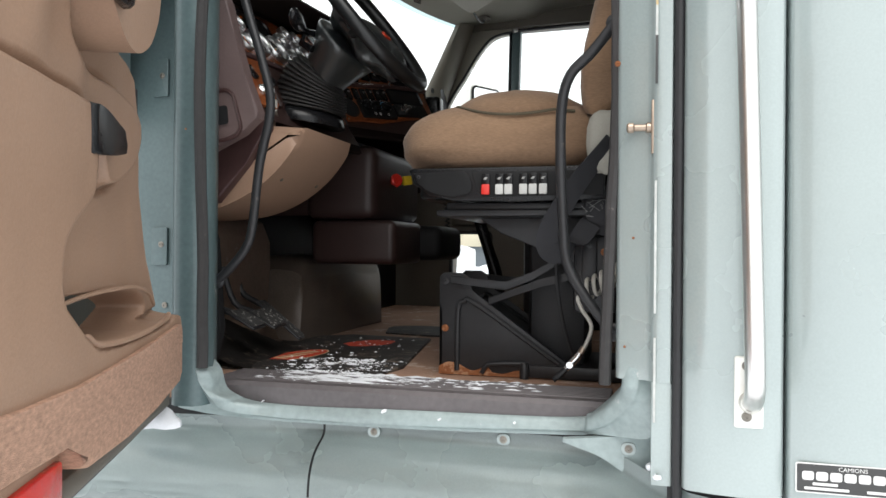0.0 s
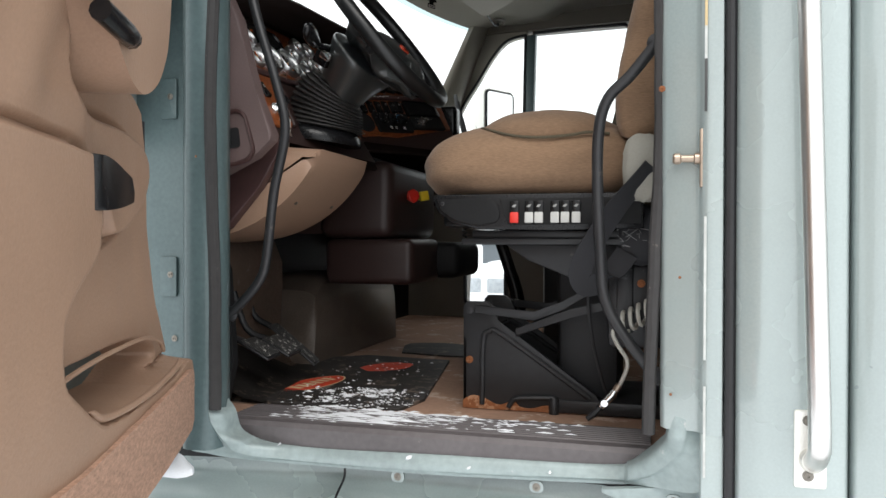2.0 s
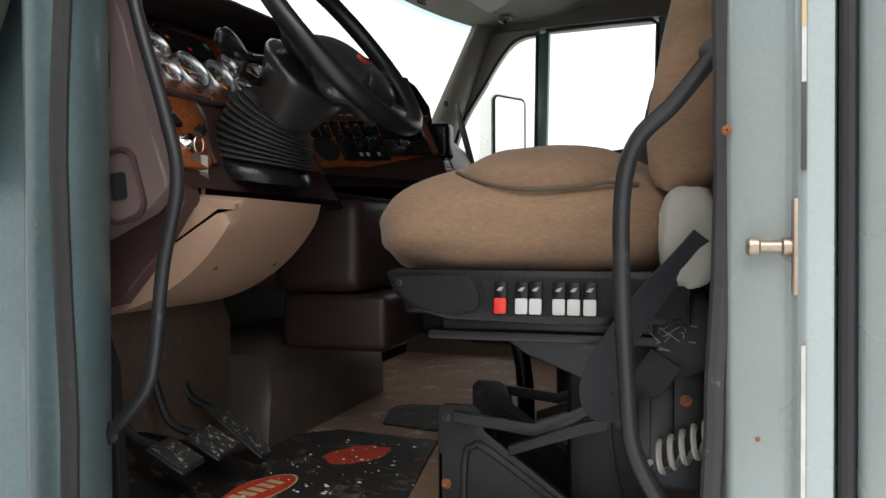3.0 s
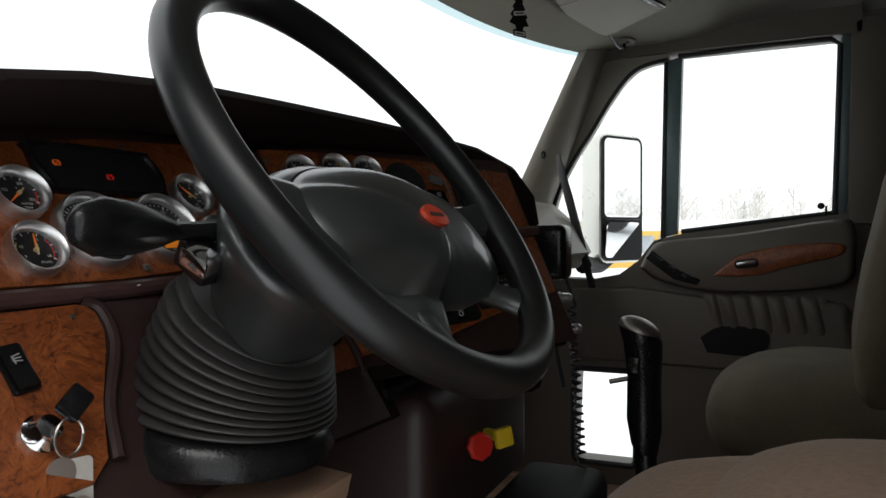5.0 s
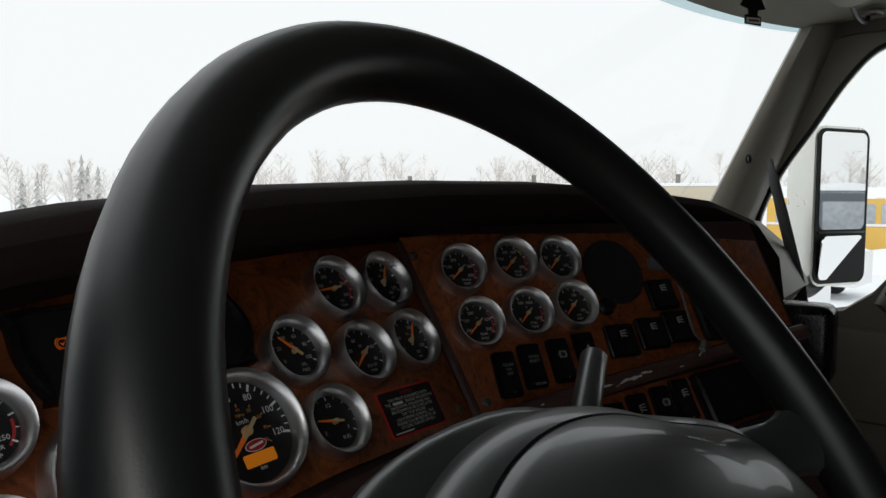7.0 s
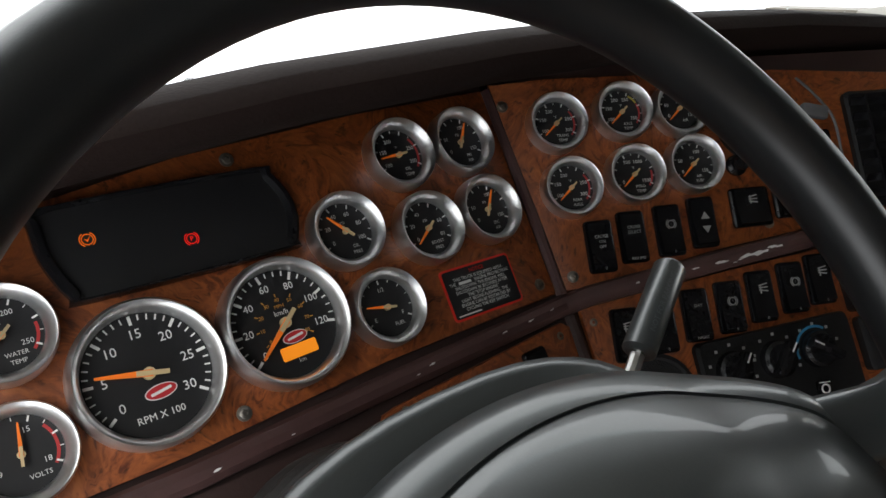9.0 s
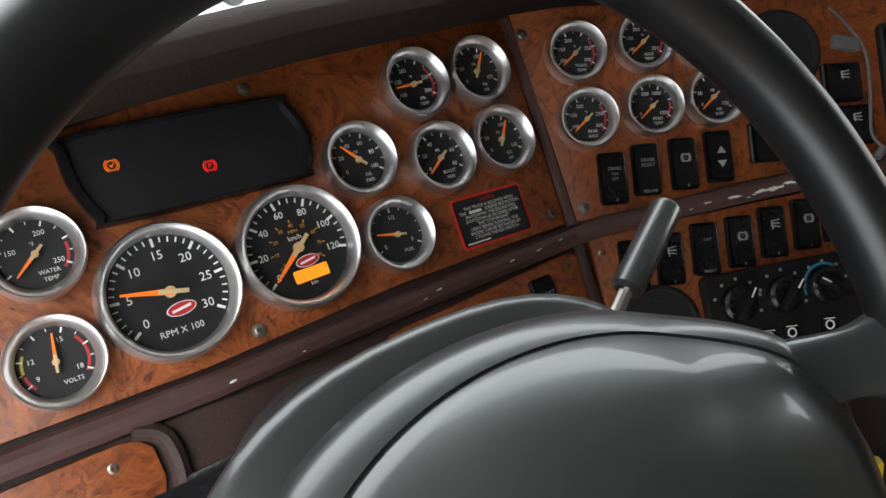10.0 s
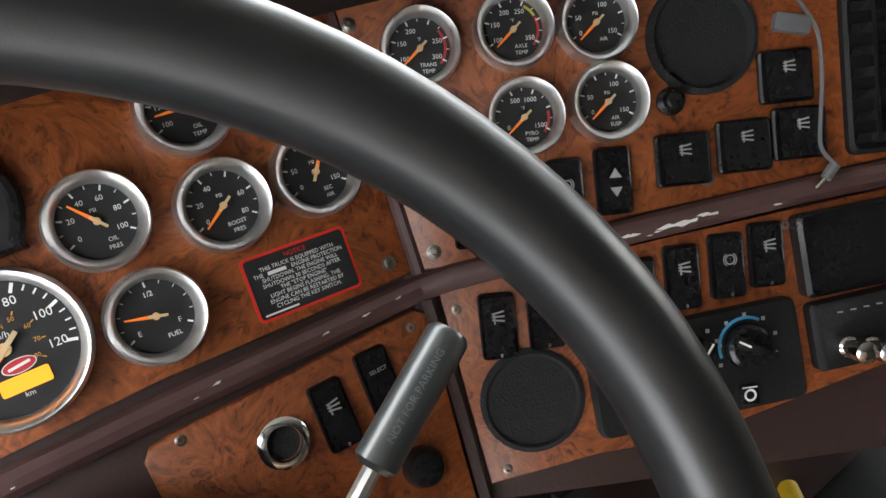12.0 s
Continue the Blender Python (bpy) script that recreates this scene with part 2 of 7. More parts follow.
    "mirror": node_mat("mirror_silver", (0.9, 0.9, 0.9), 0.02, 1.0, 0.0, 5, 50, 0.0, 0.0),
    "label_grey": node_mat("faded_label", (0.55, 0.57, 0.55), 0.6),
    # Vehicle panes are paled: the washed-out haze outside is put into their colour.
    "hazed_glass": node_mat("hazed_vehicle_glass", (0.38, 0.41, 0.44), 0.5, 0, 0.4, 0.8, 10, 0.0),
    "grip_print": node_mat("worn_grip_print", (0.11, 0.115, 0.12), 0.5),
    "drop": glass_mat("melt_water", (0.93, 0.95, 0.96), 0.1),
    "paper": node_mat("paper_white", (0.75, 0.74, 0.70), 0.7),
    "sticker": node_mat("black_sticker", (0.05, 0.05, 0.05), 0.5, 0, 0.1),
    "bulk": node_mat("black_grille_cloth", (0.010, 0.010, 0.011), 0.9, 0, 0.3, 30, 700, 0.6),
    "blue": node_mat("blue_print", (0.05, 0.28, 0.5), 0.5),
    "bus_yellow": node_mat("school_bus_yellow", (0.72, 0.45, 0.10), 0.45, 0, 0.1, 1.0, 30, 0.0),
    "white_paint": node_mat("white_vehicle_paint", (0.75, 0.76, 0.78), 0.35, 0, 0.06, 1.0, 30, 0.0),
    "dark_glass": node_mat("dark_vehicle_glass", (0.06, 0.07, 0.08), 0.12, 0, 0.1, 1.0, 30, 0.0),
    "beige_wall": node_mat("beige_sheet_wall", (0.52, 0.47, 0.36), 0.6, 0, 0.1, 0.4, 8, 0.1),
    "dark_wall": node_mat("blue_grey_wall", (0.12, 0.14, 0.16), 0.6, 0, 0.15, 0.4, 8, 0.1),
    # Tree colours are raised to paint in the haze and overexposed glare.
    "twig": node_mat("frosted_hazed_bark", (0.74, 0.71, 0.68), 0.9, 0, 0.4, 0.3, 4, 0.0),
    "fir": node_mat("snowy_hazed_fir", (0.40, 0.42, 0.41), 0.9, 0, 0.4, 0.5, 4, 0.0),
    "green_sign": node_mat("green_sign_paint", (0.02, 0.30, 0.16), 0.5, 0, 0.1, 1, 20, 0.0),
}


# ---- mesh helpers ----
def part(name, bm, material, parent=None, label="", smooth=35):
    """Links a bmesh as one mesh object under a thing or part."""
    me = bpy.data.meshes.new(name)
    bmesh.ops.recalc_face_normals(bm, faces=bm.faces)
    bm.to_mesh(me)
    bm.free()
    if smooth:
        for p in me.polygons:
            p.use_smooth = True
        me.set_sharp_from_angle(angle=radians(smooth))
    me.materials.append(M[material] if isinstance(material, str) else material)
    ob = new(name, me)
    if parent is not None:
        ob.parent = parent
    if label:
        tagged(ob, label)
    return ob


def thing(name, label, category, group="", kind="", at=(0, 0, 0)):
    ob = tagged(new(name), label, category, group, kind)
    ob.empty_display_size = 0.05
    ob.location = at
    return ob


def B():
    return bmesh.new()


def box(bm, x0, x1, y0, y1, z0, z1, bev=0.0, m=None, seg=2):
    r = bmesh.ops.create_cube(bm, size=1)
    vs = r["verts"]
    bmesh.ops.scale(bm, vec=(abs(x1 - x0), abs(y1 - y0), abs(z1 - z0)), verts=vs)
    bmesh.ops.translate(bm, vec=((x0 + x1) / 2, (y0 + y1) / 2, (z0 + z1) / 2), verts=vs)
    if bev:
        es = list({e for v in vs for e in v.link_edges})
        rb = bmesh.ops.bevel(bm, geom=es, offset=bev, segments=seg, profile=0.5, affect="EDGES")
        vs = list({v for f in rb["faces"] for v in f.verts} | {v for v in vs if v.is_valid})
    if m is not None:
        bmesh.ops.transform(bm, matrix=m, verts=vs)
    return bm


def prism(bm, poly, d0, d1, m=None, bev=0.0, seg=2):
    """A polygon in x, y drawn out from z = d0 to d1."""
    bot = [bm.verts.new((x, y, d0)) for x, y in poly]
    top = [bm.verts.new((x, y, d1)) for x, y in poly]
    k = len(poly)
    fs = [bm.faces.new(bot[::-1]), bm.faces.new(top)]
    for i in range(k):
        fs.append(bm.faces.new((bot[i], bot[(i + 1) % k], top[(i + 1) % k], top[i])))
    vs = bot + top
    if bev:
        es = list(fs[1].edges)
        rb = bmesh.ops.bevel(bm, geom=es, offset=bev, segments=seg, profile=0.5, affect="EDGES")
        vs = list({v for v in vs if v.is_valid} | {v for f in rb["faces"] for v in f.verts})
    if m is not None:
        bmesh.ops.transform(bm, matrix=m, verts=vs)
    return bm


def grid(bm, rows, closed=False, caps=False, m=None):
    """Joins rows of points (all of one length) into a skin; closed: each row is a ring."""
    vs = [[bm.verts.new(p) for p in r] for r in rows]
    k = len(rows[0])
    for a, b in zip(vs, vs[1:]):
        for i in range(k if closed else k - 1):
            j = (i + 1) % k
            bm.faces.new((a[i], a[j], b[j], b[i]))
    if caps:
        bm.faces.new(vs[0][::-1])
        bm.faces.new(vs[-1])
    if m is not None:
        bmesh.ops.transform(bm, matrix=m, verts=[v for r in vs for v in r])
    return bm


def curve_pts(pts, n=8):
    """Catmull-Rom through the points."""
    P = [Vector(p) for p in pts]
    P = [P[0] * 2 - P[1]] + P + [P[-1] * 2 - P[-2]]
    out = []
    for i in range(1, len(P) - 2):
        a, b, c, d = P[i - 1:i + 3]
        for s in range(n):
            t = s / n
            out.append(0.5 * (2 * b + (c - a) * t + (2 * a - 5 * b + 4 * c - d) * t * t + (3 * b - a - 3 * c + d) * t ** 3))
    out.append(P[-2])
    return out


def tube(bm, pts, r, seg=10, smooth=0, caps=True, flat=1.0):
    """A round bar along the points; r a number or one for each point."""
    P = curve_pts(pts, smooth) if smooth else [Vector(p) for p in pts]
    rs = r if isinstance(r, (list, tuple)) else [r] * len(P)
    if len(rs) != len(P):
        rs = [rs[min(len(rs) - 1, int(i * len(rs) / len(P)))] for i in range(len(P))]
    up = None
    rows = []
    for i, p in enumerate(P):
        d = (P[min(i + 1, len(P) - 1)] - P[max(i - 1, 0)]).normalized()
        if up is None:
            up = d.orthogonal().normalized()
        up = (up - d * up.dot(d)).normalized()
        s = d.cross(up)
        rows.append([p + rs[i] * (math.cos(a) * up + flat * math.sin(a) * s) for a in (2 * math.pi * k / seg for k in range(seg))])
    return grid(bm, rows, True, caps)


def lathe(bm, prof, seg=24, m=None, caps=True):
    """Profile of (radius, height) turned about z."""
    rows = [[(r * math.cos(2 * math.pi * k / seg), r * math.sin(2 * math.pi * k / seg), h) for k in range(seg)] for r, h in prof]
    return grid(bm, rows, True, caps, m)


def rrect(w, h, r, n=4, cx=0.0, cy=0.0):
    out = []
    for sx, sy, a0 in ((1, 1, 0), (-1, 1, 90), (-1, -1, 180), (1, -1, 270)):
        for k in range(n + 1):
            a = radians(a0 + 90 * k / n)
            out.append((cx + sx * (w / 2 - r) + r * math.cos(a), cy + sy * (h / 2 - r) + r * math.sin(a)))
    return out


def oval(w, h, n=28, cx=0.0, cy=0.0):
    return [(cx + w / 2 * math.cos(2 * math.pi * k / n), cy + h / 2 * math.sin(2 * math.pi * k / n)) for k in range(n)]


def axes(o, u, v, w):
    m = Matrix.Identity(4)
    for i, a in enumerate((u, v, w, o)):
        for j in range(3):
            m[j][i] = a[j]
    return m


def screw(name, parent, m, r=0.006, material="zinc"):
    bm = B()
    lathe(bm, [(r * 1.15, 0), (r * 1.15, 0.0008), (r * 0.8, 0.0011), (r * 0.78, 0.0024), (r * 0.5, 0.0030), (r * 0.34, 0.0030), (r * 0.30, 0.0012)], 12, m)
    for a in (0, 90):
        box(bm, -r * 0.3, r * 0.3, -r * 0.06, r * 0.06, 0.0010, 0.0016, 0, m @ pose(0, 0, 0, 0, 0, a))
    return part(name, bm, material, parent)


_glyphs = {}


def text_polys(s, size):
    """The filled outlines of a word in the built-in font, centred, as vertices and faces."""
    if (s, size) not in _glyphs:
        cu = bpy.data.curves.new("word", "FONT")
        cu.body, cu.size, cu.align_x, cu.align_y, cu.resolution_u = s, size, "CENTER", "CENTER", 2
        ob = new("word", cu)
        bpy.context.view_layer.update()
        me = bpy.data.meshes.new_from_object(ob.evaluated_get(bpy.context.evaluated_depsgraph_get()))
        _glyphs[(s, size)] = ([tuple(v.co) for v in me.vertices], [tuple(p.vertices) for p in me.polygons])
        bpy.data.objects.remove(ob)
        bpy.data.curves.remove(cu)
        bpy.data.meshes.remove(me)
    return _glyphs[(s, size)]


def words(bm, s, size, m):
    vs, fs = text_polys(s, size)
    nv = [bm.verts.new(m @ Vector(v)) for v in vs]
    for f in fs:
        try:
            bm.faces.new([nv[i] for i in f])
        except ValueError:
            pass
    return bm
# ---- the cab shell: driver's side ----
def run_profile(prof, xs, mat_name, name, parent=None, label="", thick=0.02):
    """A pressed panel: (y, z) profile drawn along x, given thickness inwards."""
    bm = B()
    rows = [[(x, y, z) for y, z in prof] for x in xs]
    grid(bm, rows)
    geom = list(bm.faces)
    bmesh.ops.recalc_face_normals(bm, faces=geom)
    bmesh.ops.solidify(bm, geom=geom, thickness=thick)
    return part(name, bm, mat_name, parent, label)


def smooth_profile(pts, n=5):
    return [(p[0], p[1]) for p in curve_pts([(a, b, 0) for a, b in pts], n)]


def ease_(v):
    v = min(1, max(0, v))
    return v * v * (3 - 2 * v)


wall_driver = thing("wall_driver_side", "teal painted cab side round the open doorway", "wall", kind="structure")

# sill below the doorway: ledge, flange and rounded skirt panels
def surround(inner, outer, edge):
    """A pressed border swept round the foot of the doorway: inner lip, flat face, pressed line, outer web."""
    a, b, c = (curve_pts(q, 6) for q in (inner, outer, edge))
    rows = []
    for i, o, q in zip(a, b, c):
        i, o, q = Vector(i), Vector(o), Vector(q)
        rows.append([i + Vector((0, 0.045, 0)), i + Vector((0, 0.004, 0)), i.lerp(o, 0.10) + Vector((0, -0.003, 0)), i.lerp(o, 0.35) + Vector((0, -0.005, 0)), i.lerp(o, 0.85) + Vector((0, -0.005, 0)), o + Vector((0, -0.001, 0)), o.lerp(q, 0.12) + Vector((0, 0.003, 0)), q + Vector((0, 0.003, 0)), q + Vector((0, 0.03, 0))])
    return rows
bm = B()
grid(bm, surround(
    [(-0.668, 0.185, 1.24), (-0.658, 0.178, 1.165), (-0.605, 0.141, 1.132), (-0.603, 0.160, 1.091), (-0.578, 0.162, 1.074), (-0.560, 0.182, 1.064), (-0.478, 0.215, 1.058), (-0.20, 0.215, 1.064), (0.105, 0.215, 1.071), (0.148, 0.195, 1.080), (0.169, 0.170, 1.095), (0.200, 0.140, 1.131), (0.2105, 0.115, 1.158), (0.2110, 0.125, 1.24), (0.2120, 0.140, 1.32)],
    [(-0.672, 0.175, 1.24), (-0.664, 0.165, 1.170), (-0.631, 0.130, 1.140), (-0.624, 0.132, 1.112), (-0.608, 0.150, 1.074), (-0.583, 0.170, 1.046), (-0.474, 0.206, 1.030), (-0.20, 0.206, 1.033), (0.105, 0.206, 1.045), (0.149, 0.190, 1.053), (0.190, 0.160, 1.076), (0.220, 0.130, 1.109), (0.239, 0.111, 1.148), (0.246, 0.120, 1.24), (0.246, 0.140, 1.32)],
    [(-0.680, 0.175, 1.24), (-0.680, 0.165, 1.170), (-0.680, 0.135, 1.10), (-0.680, 0.135, 1.060), (-0.650, 0.160, 1.044), (-0.600, 0.172, 1.036), (-0.474, 0.207, 1.024), (-0.20, 0.207, 1.027), (0.105, 0.207, 1.038), (0.152, 0.192, 1.046), (0.200, 0.160, 1.053), (0.258, 0.122, 1.064), (0.262, 0.110, 1.110), (0.256, 0.125, 1.24), (0.256, 0.140, 1.32)]))
part("doorway_border", bm, "paint_worn", wall_driver, "scuffed teal border with rounded lower corners", 50)
bm = B()
box(bm, -0.80, 0.262, 0.2305, 0.250, 1.00, 1.050)
part("sill_groove", bm, "rubber", wall_driver)
skirt = smooth_profile([(0.228, 1.030), (0.227, 1.006), (0.217, 0.995), (0.196, 0.984), (0.175, 0.968), (0.160, 0.945), (0.152, 0.915), (0.152, 0.880), (0.175, 0.855)])
flare = []
for x in (-1.5, -1.2, -0.9, -0.75, -0.60, -0.50, -0.392):
    k = min(1, max(0, (-0.392 - x) / 0.9))
    flare.append([(x, y - 0.17 * k, z + 0.012 * k) for y, z in skirt])
bm = B()
grid(bm, flare)
bmesh.ops.solidify(bm, geom=list(bm.faces), thickness=0.01)
part("fender_panel", bm, "paint", wall_driver, "", 70)
tail = []
for x in (-0.387, -0.2, 0.0, 0.10, 0.16, 0.20, 0.24, 0.28, 0.32, 0.36, 0.40, 0.6, 1.1, 1.7):
    k = ease_((x - 0.12) / 0.24)
    tail.append([(x, y - 0.155 * k, z - 0.045 * k) for y, z in skirt])
bm = B()
grid(bm, tail)
bmesh.ops.solidify(bm, geom=list(bm.faces), thickness=0.01)
part("skirt_panel", bm, "paint", wall_driver, "", 70)
bm = B()
box(bm, -0.45, -0.33, 0.238, 0.242, 0.86, 1.025)
part("seam_backing", bm, "rubber", wall_driver)
for x, y, z in ((-0.536, 0.2255, 1.012), (-0.279, 0.2255, 1.013), (-0.014, 0.2255, 1.017), (0.222, 0.175, 1.030)):
    bm = B()
    prism(bm, rrect(0.026, 0.022, 0.009), 0, 0.003, axes((x, y, z), (1, 0, 0), (0, 0, 1), (0, -1, 0)), 0.001)
    part("screw_tab", bm, "paint", wall_driver)
    screw("screw", wall_driver, axes((x, y - 0.003, z), (1, 0, 0), (0, 0, 1), (0, -1, 0)), 0.0065)

bm = B()
prism(bm, smooth_profile([(0.105, 1.033), (0.17, 1.012), (0.215, 0.985), (0.262, 0.960)], 4) + [(0.262, 1.062), (0.20, 1.050), (0.105, 1.040)], 0, 0.012, axes((0, 0.187, 0), (1, 0, 0), (0, 0, 1), (0, -1, 0)), 0.002)
part("corner_flange", bm, "paint_worn", wall_driver)
bm = B()
box(bm, 0.259, 0.2925, 0.084, 0.30, 0.995, 1.168, 0.003)
part("pillar_foot", bm, "paint", wall_driver)
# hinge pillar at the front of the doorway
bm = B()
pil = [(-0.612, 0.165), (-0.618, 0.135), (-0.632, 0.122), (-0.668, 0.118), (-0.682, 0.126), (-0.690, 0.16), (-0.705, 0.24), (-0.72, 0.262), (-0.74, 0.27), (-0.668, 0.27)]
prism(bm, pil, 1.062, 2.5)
part("hinge_pillar", bm, "paint_shaded", wall_driver, "teal hinge pillar", 60)
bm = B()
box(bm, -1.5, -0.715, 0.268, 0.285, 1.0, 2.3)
part("cowl_side", bm, "paint_shaded", wall_driver)
# rear pillar: jamb face, bright flange, sleeper side
jamb = [(0.200, 0.30), (0.200, 0.125), (0.208, 0.112), (0.250, 0.106), (0.258, 0.100), (0.260, 0.088), (0.268, 0.084), (0.289, 0.082), (0.293, 0.088), (0.293, 0.30)]
bm = B()
prism(bm, jamb, 1.165, 2.5)
part("rear_pillar", bm, "paint", wall_driver, "", 60)
side = [(0.307, 0.11), (0.308, 0.072), (0.314, 0.060), (0.35, 0.050), (0.39, 0.044), (0.43, 0.046), (0.452, 0.052), (0.457, 0.060), (0.457, 0.11)]
bm = B()
prism(bm, side, 1.000, 2.6)
part("sleeper_front_panel", bm, "paint", wall_driver, "", 60)
bm = B()
prism(bm, [(0.463, 0.11), (0.463, 0.058), (0.468, 0.050), (0.60, 0.044), (1.0, 0.040), (1.75, 0.040), (1.75, 0.11)], 0.985, 2.6)
part("sleeper_side_panel", bm, "paint", wall_driver, "", 60)
bm = B()
box(bm, 0.286, 1.75, 0.092, 0.12, 0.95, 2.55)
part("panel_gap_backing", bm, "rubber", wall_driver)
# black rubber between jamb and sleeper
bm = B()
tube(bm, [(0.3000, 0.080, 0.97), (0.3000, 0.080, 1.6), (0.3000, 0.080, 2.55)], 0.0080, 10)
part("gap_rubber", bm, "rubber", wall_driver)
# header over the doorway, roof rail
bm = B()
box(bm, -0.75, 1.75, 0.10, 0.30, 2.42, 2.62, 0.03)
part("roof_rail", bm, "paint", wall_driver)
# door seal: a soft grey bead all round the doorway, slightly wavy
def seal_line(x, z0, z1, amp, seed):
    rnd = random.Random(seed)
    return [(x + amp * math.sin(z * 5.3 + seed) + rnd.uniform(-0.001, 0.001), 0.130 + 0.004 * math.sin(z * 9 + seed), z) for z in np.linspace(z0, z1, 26)]
for pts, rr in ((seal_line(-0.618, 1.140, 2.42, 0.004, 2), 0.0115), (seal_line(0.190, 1.150, 2.42, 0.009, 5), 0.0105)):
    bm = B()
    tube(bm, pts, rr, 8, 0, True, 1.0)
    part("door_seal", bm, "seal", wall_driver, "grey weathered rubber door seal")
# latch striker pin, label strips, hinge plates with screws
bm = B()
mm = axes((0.259, 0.100, 1.590), (0, 0, 1), (0, 1, 0), (-1, -0.1, 0))
lathe(bm, [(0.009, 0), (0.009, 0.010), (0.0062, 0.012), (0.0058, 0.030), (0.0088, 0.032), (0.0088, 0.040), (0.006, 0.043)], 16, mm)
box(bm, 0.256, 0.262, 0.088, 0.112, 1.545, 1.635, 0.002)
part("striker", bm, "brass", wall_driver, "worn brass-coloured latch pin")
for z0, z1, mt in ((1.66, 1.74, "sticker"), (1.79, 1.845, "needle_hub"), (1.74, 1.79, "label_grey"), (1.28, 1.50, "label_grey"), (1.10, 1.24, "label_grey")):
    bm = B()
    box(bm, 0.2620, 0.2660, 0.0815, 0.0835, z0, z1, 0.0003)
    part("label_strip", bm, mt, wall_driver)
for z in (1.365, 1.745):
    bm = B()
    prism(bm, rrect(0.040, 0.085, 0.004), 0, 0.005, axes((-0.812, 0.266, z + 0.02), (1, 0, 0), (0, 0, 1), (0, -1, 0)), 0.001)
    part("hinge_plate", bm, "paint_shaded", wall_driver)
    screw("screw", wall_driver, axes((-0.806, 0.260, z + 0.024), (1, 0, 0), (0, 0, 1), (0, -1, 0)), 0.006)
screw("screw", wall_driver, axes((-0.800, 0.266, 1.252), (1, 0, 0), (0, 0, 1), (0, -1, 0)), 0.006)
screw("screw", wall_driver, axes((0.200, 0.112, 1.703), (1, 0, 0), (0, 0, 1), (0, -1, 0)), 0.0045, "rust")
for x, z in ((0.228, 1.405), (-0.642, 1.62), (0.215, 1.22)):
    bm = B()
    lathe(bm, [(0.0024, 0), (0.002, 0.0008), (0.001, 0.001)], 8, axes((x, 0.1085, z), (1, 0, 0), (0, 0, 1), (0, -1, 0)))
    part("rust_spot", bm, "rust", wall_driver)
bm = B()
prism(bm, rrect(0.030, 0.055, 0.003), 0, 0.006, axes((-0.785, 0.250, 1.062), (1, 0, 0), (0, 0, 1), (0, -1, 0)), 0.001)
part("check_bracket", bm, "brass", wall_driver, "yellowed steel bracket with a bolt")
screw("bolt", wall_driver, axes((-0.781, 0.244, 1.067), (1, 0, 0), (0, 0, 1), (0, -1, 0)), 0.008, "rust")

# sill tread: ribbed grey plastic
sill = thing("door_sill", "scuffed grey ribbed plastic door sill with snow on it", "door sill", kind="structure")
prof = [(0.222, 1.048), (0.217, 1.056), (0.216, 1.092), (0.222, 1.101), (0.235, 1.103)]
yy = 0.240
for i in range(8):
    prof += [(yy, 1.103), (yy + 0.002, 1.1055), (yy + 0.007, 1.1055), (yy + 0.009, 1.103)]
    yy += 0.014
prof += [(0.362, 1.102), (0.372, 1.096), (0.376, 1.086)]
run_profile(prof, [-0.645, -0.3, 0.0, 0.185], "sill", "sill_tread", sill, "", 0.004)

# ---- floor, firewall, tunnel, rear ----
floor = thing("floor", "dirty brown cab floor with rust and snow", "floor", kind="structure")
bm = B()
box(bm, -1.25, 1.7, 0.245, 2.55, 1.04, 1.088)
part("floor_pan", bm, "floor", floor)
bm = B()
prism(bm, [(-1.03, 1.09), (-0.70, 1.09), (-0.675, 1.20), (-0.69, 1.40), (-0.75, 1.56), (-1.03, 1.56)], 0, 0.02, axes((0, 0.315, 0), (1, 0, 0), (0, 0, 1), (0, -1, 0)), 0.004)
part("side_kick_panel", bm, "black_matte", wall_driver, "black kick panel beside the pedals")
bm = B()
box(bm, -1.30, -1.02, 0.30, 2.6, 1.05, 1.88)
tagged(part("firewall", bm, "black_matte"), "dark black firewall behind the dashboard", "wall", kind="structure")
bm = B()
grid(bm, [[(x, y, z) for x, z in ((-1.03, 1.52), (-0.93, 1.46), (-0.905, 1.40), (-0.90, 1.20), (-0.86, 1.10), (-0.80, 1.086))] for y in np.linspace(0.36, 0.95, 6)])
bmesh.ops.solidify(bm, geom=list(bm.faces), thickness=-0.02)
tagged(part("kick_panel", bm, "kick"), "dirty tan moulded kick panel behind the pedals", "panel", kind="structure")
bm = B()
rows = []
for x, k in ((-1.03, 1.0), (-0.85, 1.0), (-0.80, 0.98), (-0.775, 0.93), (-0.768, 0.80)):
    w = 0.38 * (0.92 + 0.08 * k)
    rows.append([(x - 0.02 * abs(s), 1.30 + w * s, 1.06 + 0.30 * k * h) for s, h in ((-1, 0), (-0.97, 0.5), (-0.93, 0.85), (-0.80, 0.97), (0, 1.0), (0.80, 0.97), (0.93, 0.85), (0.97, 0.5), (1, 0))])
grid(bm, rows, False)
bm.verts.ensure_lookup_table()
bm.faces.new(bm.verts[-9:])
tagged(part("engine_tunnel", bm, "tunnel"), "worn dark brown engine tunnel cover", "panel", kind="structure")
bm = B()
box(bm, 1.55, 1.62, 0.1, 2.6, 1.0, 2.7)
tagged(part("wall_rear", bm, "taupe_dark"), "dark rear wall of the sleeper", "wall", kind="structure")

# ---- passenger side: wall, door with windows ----
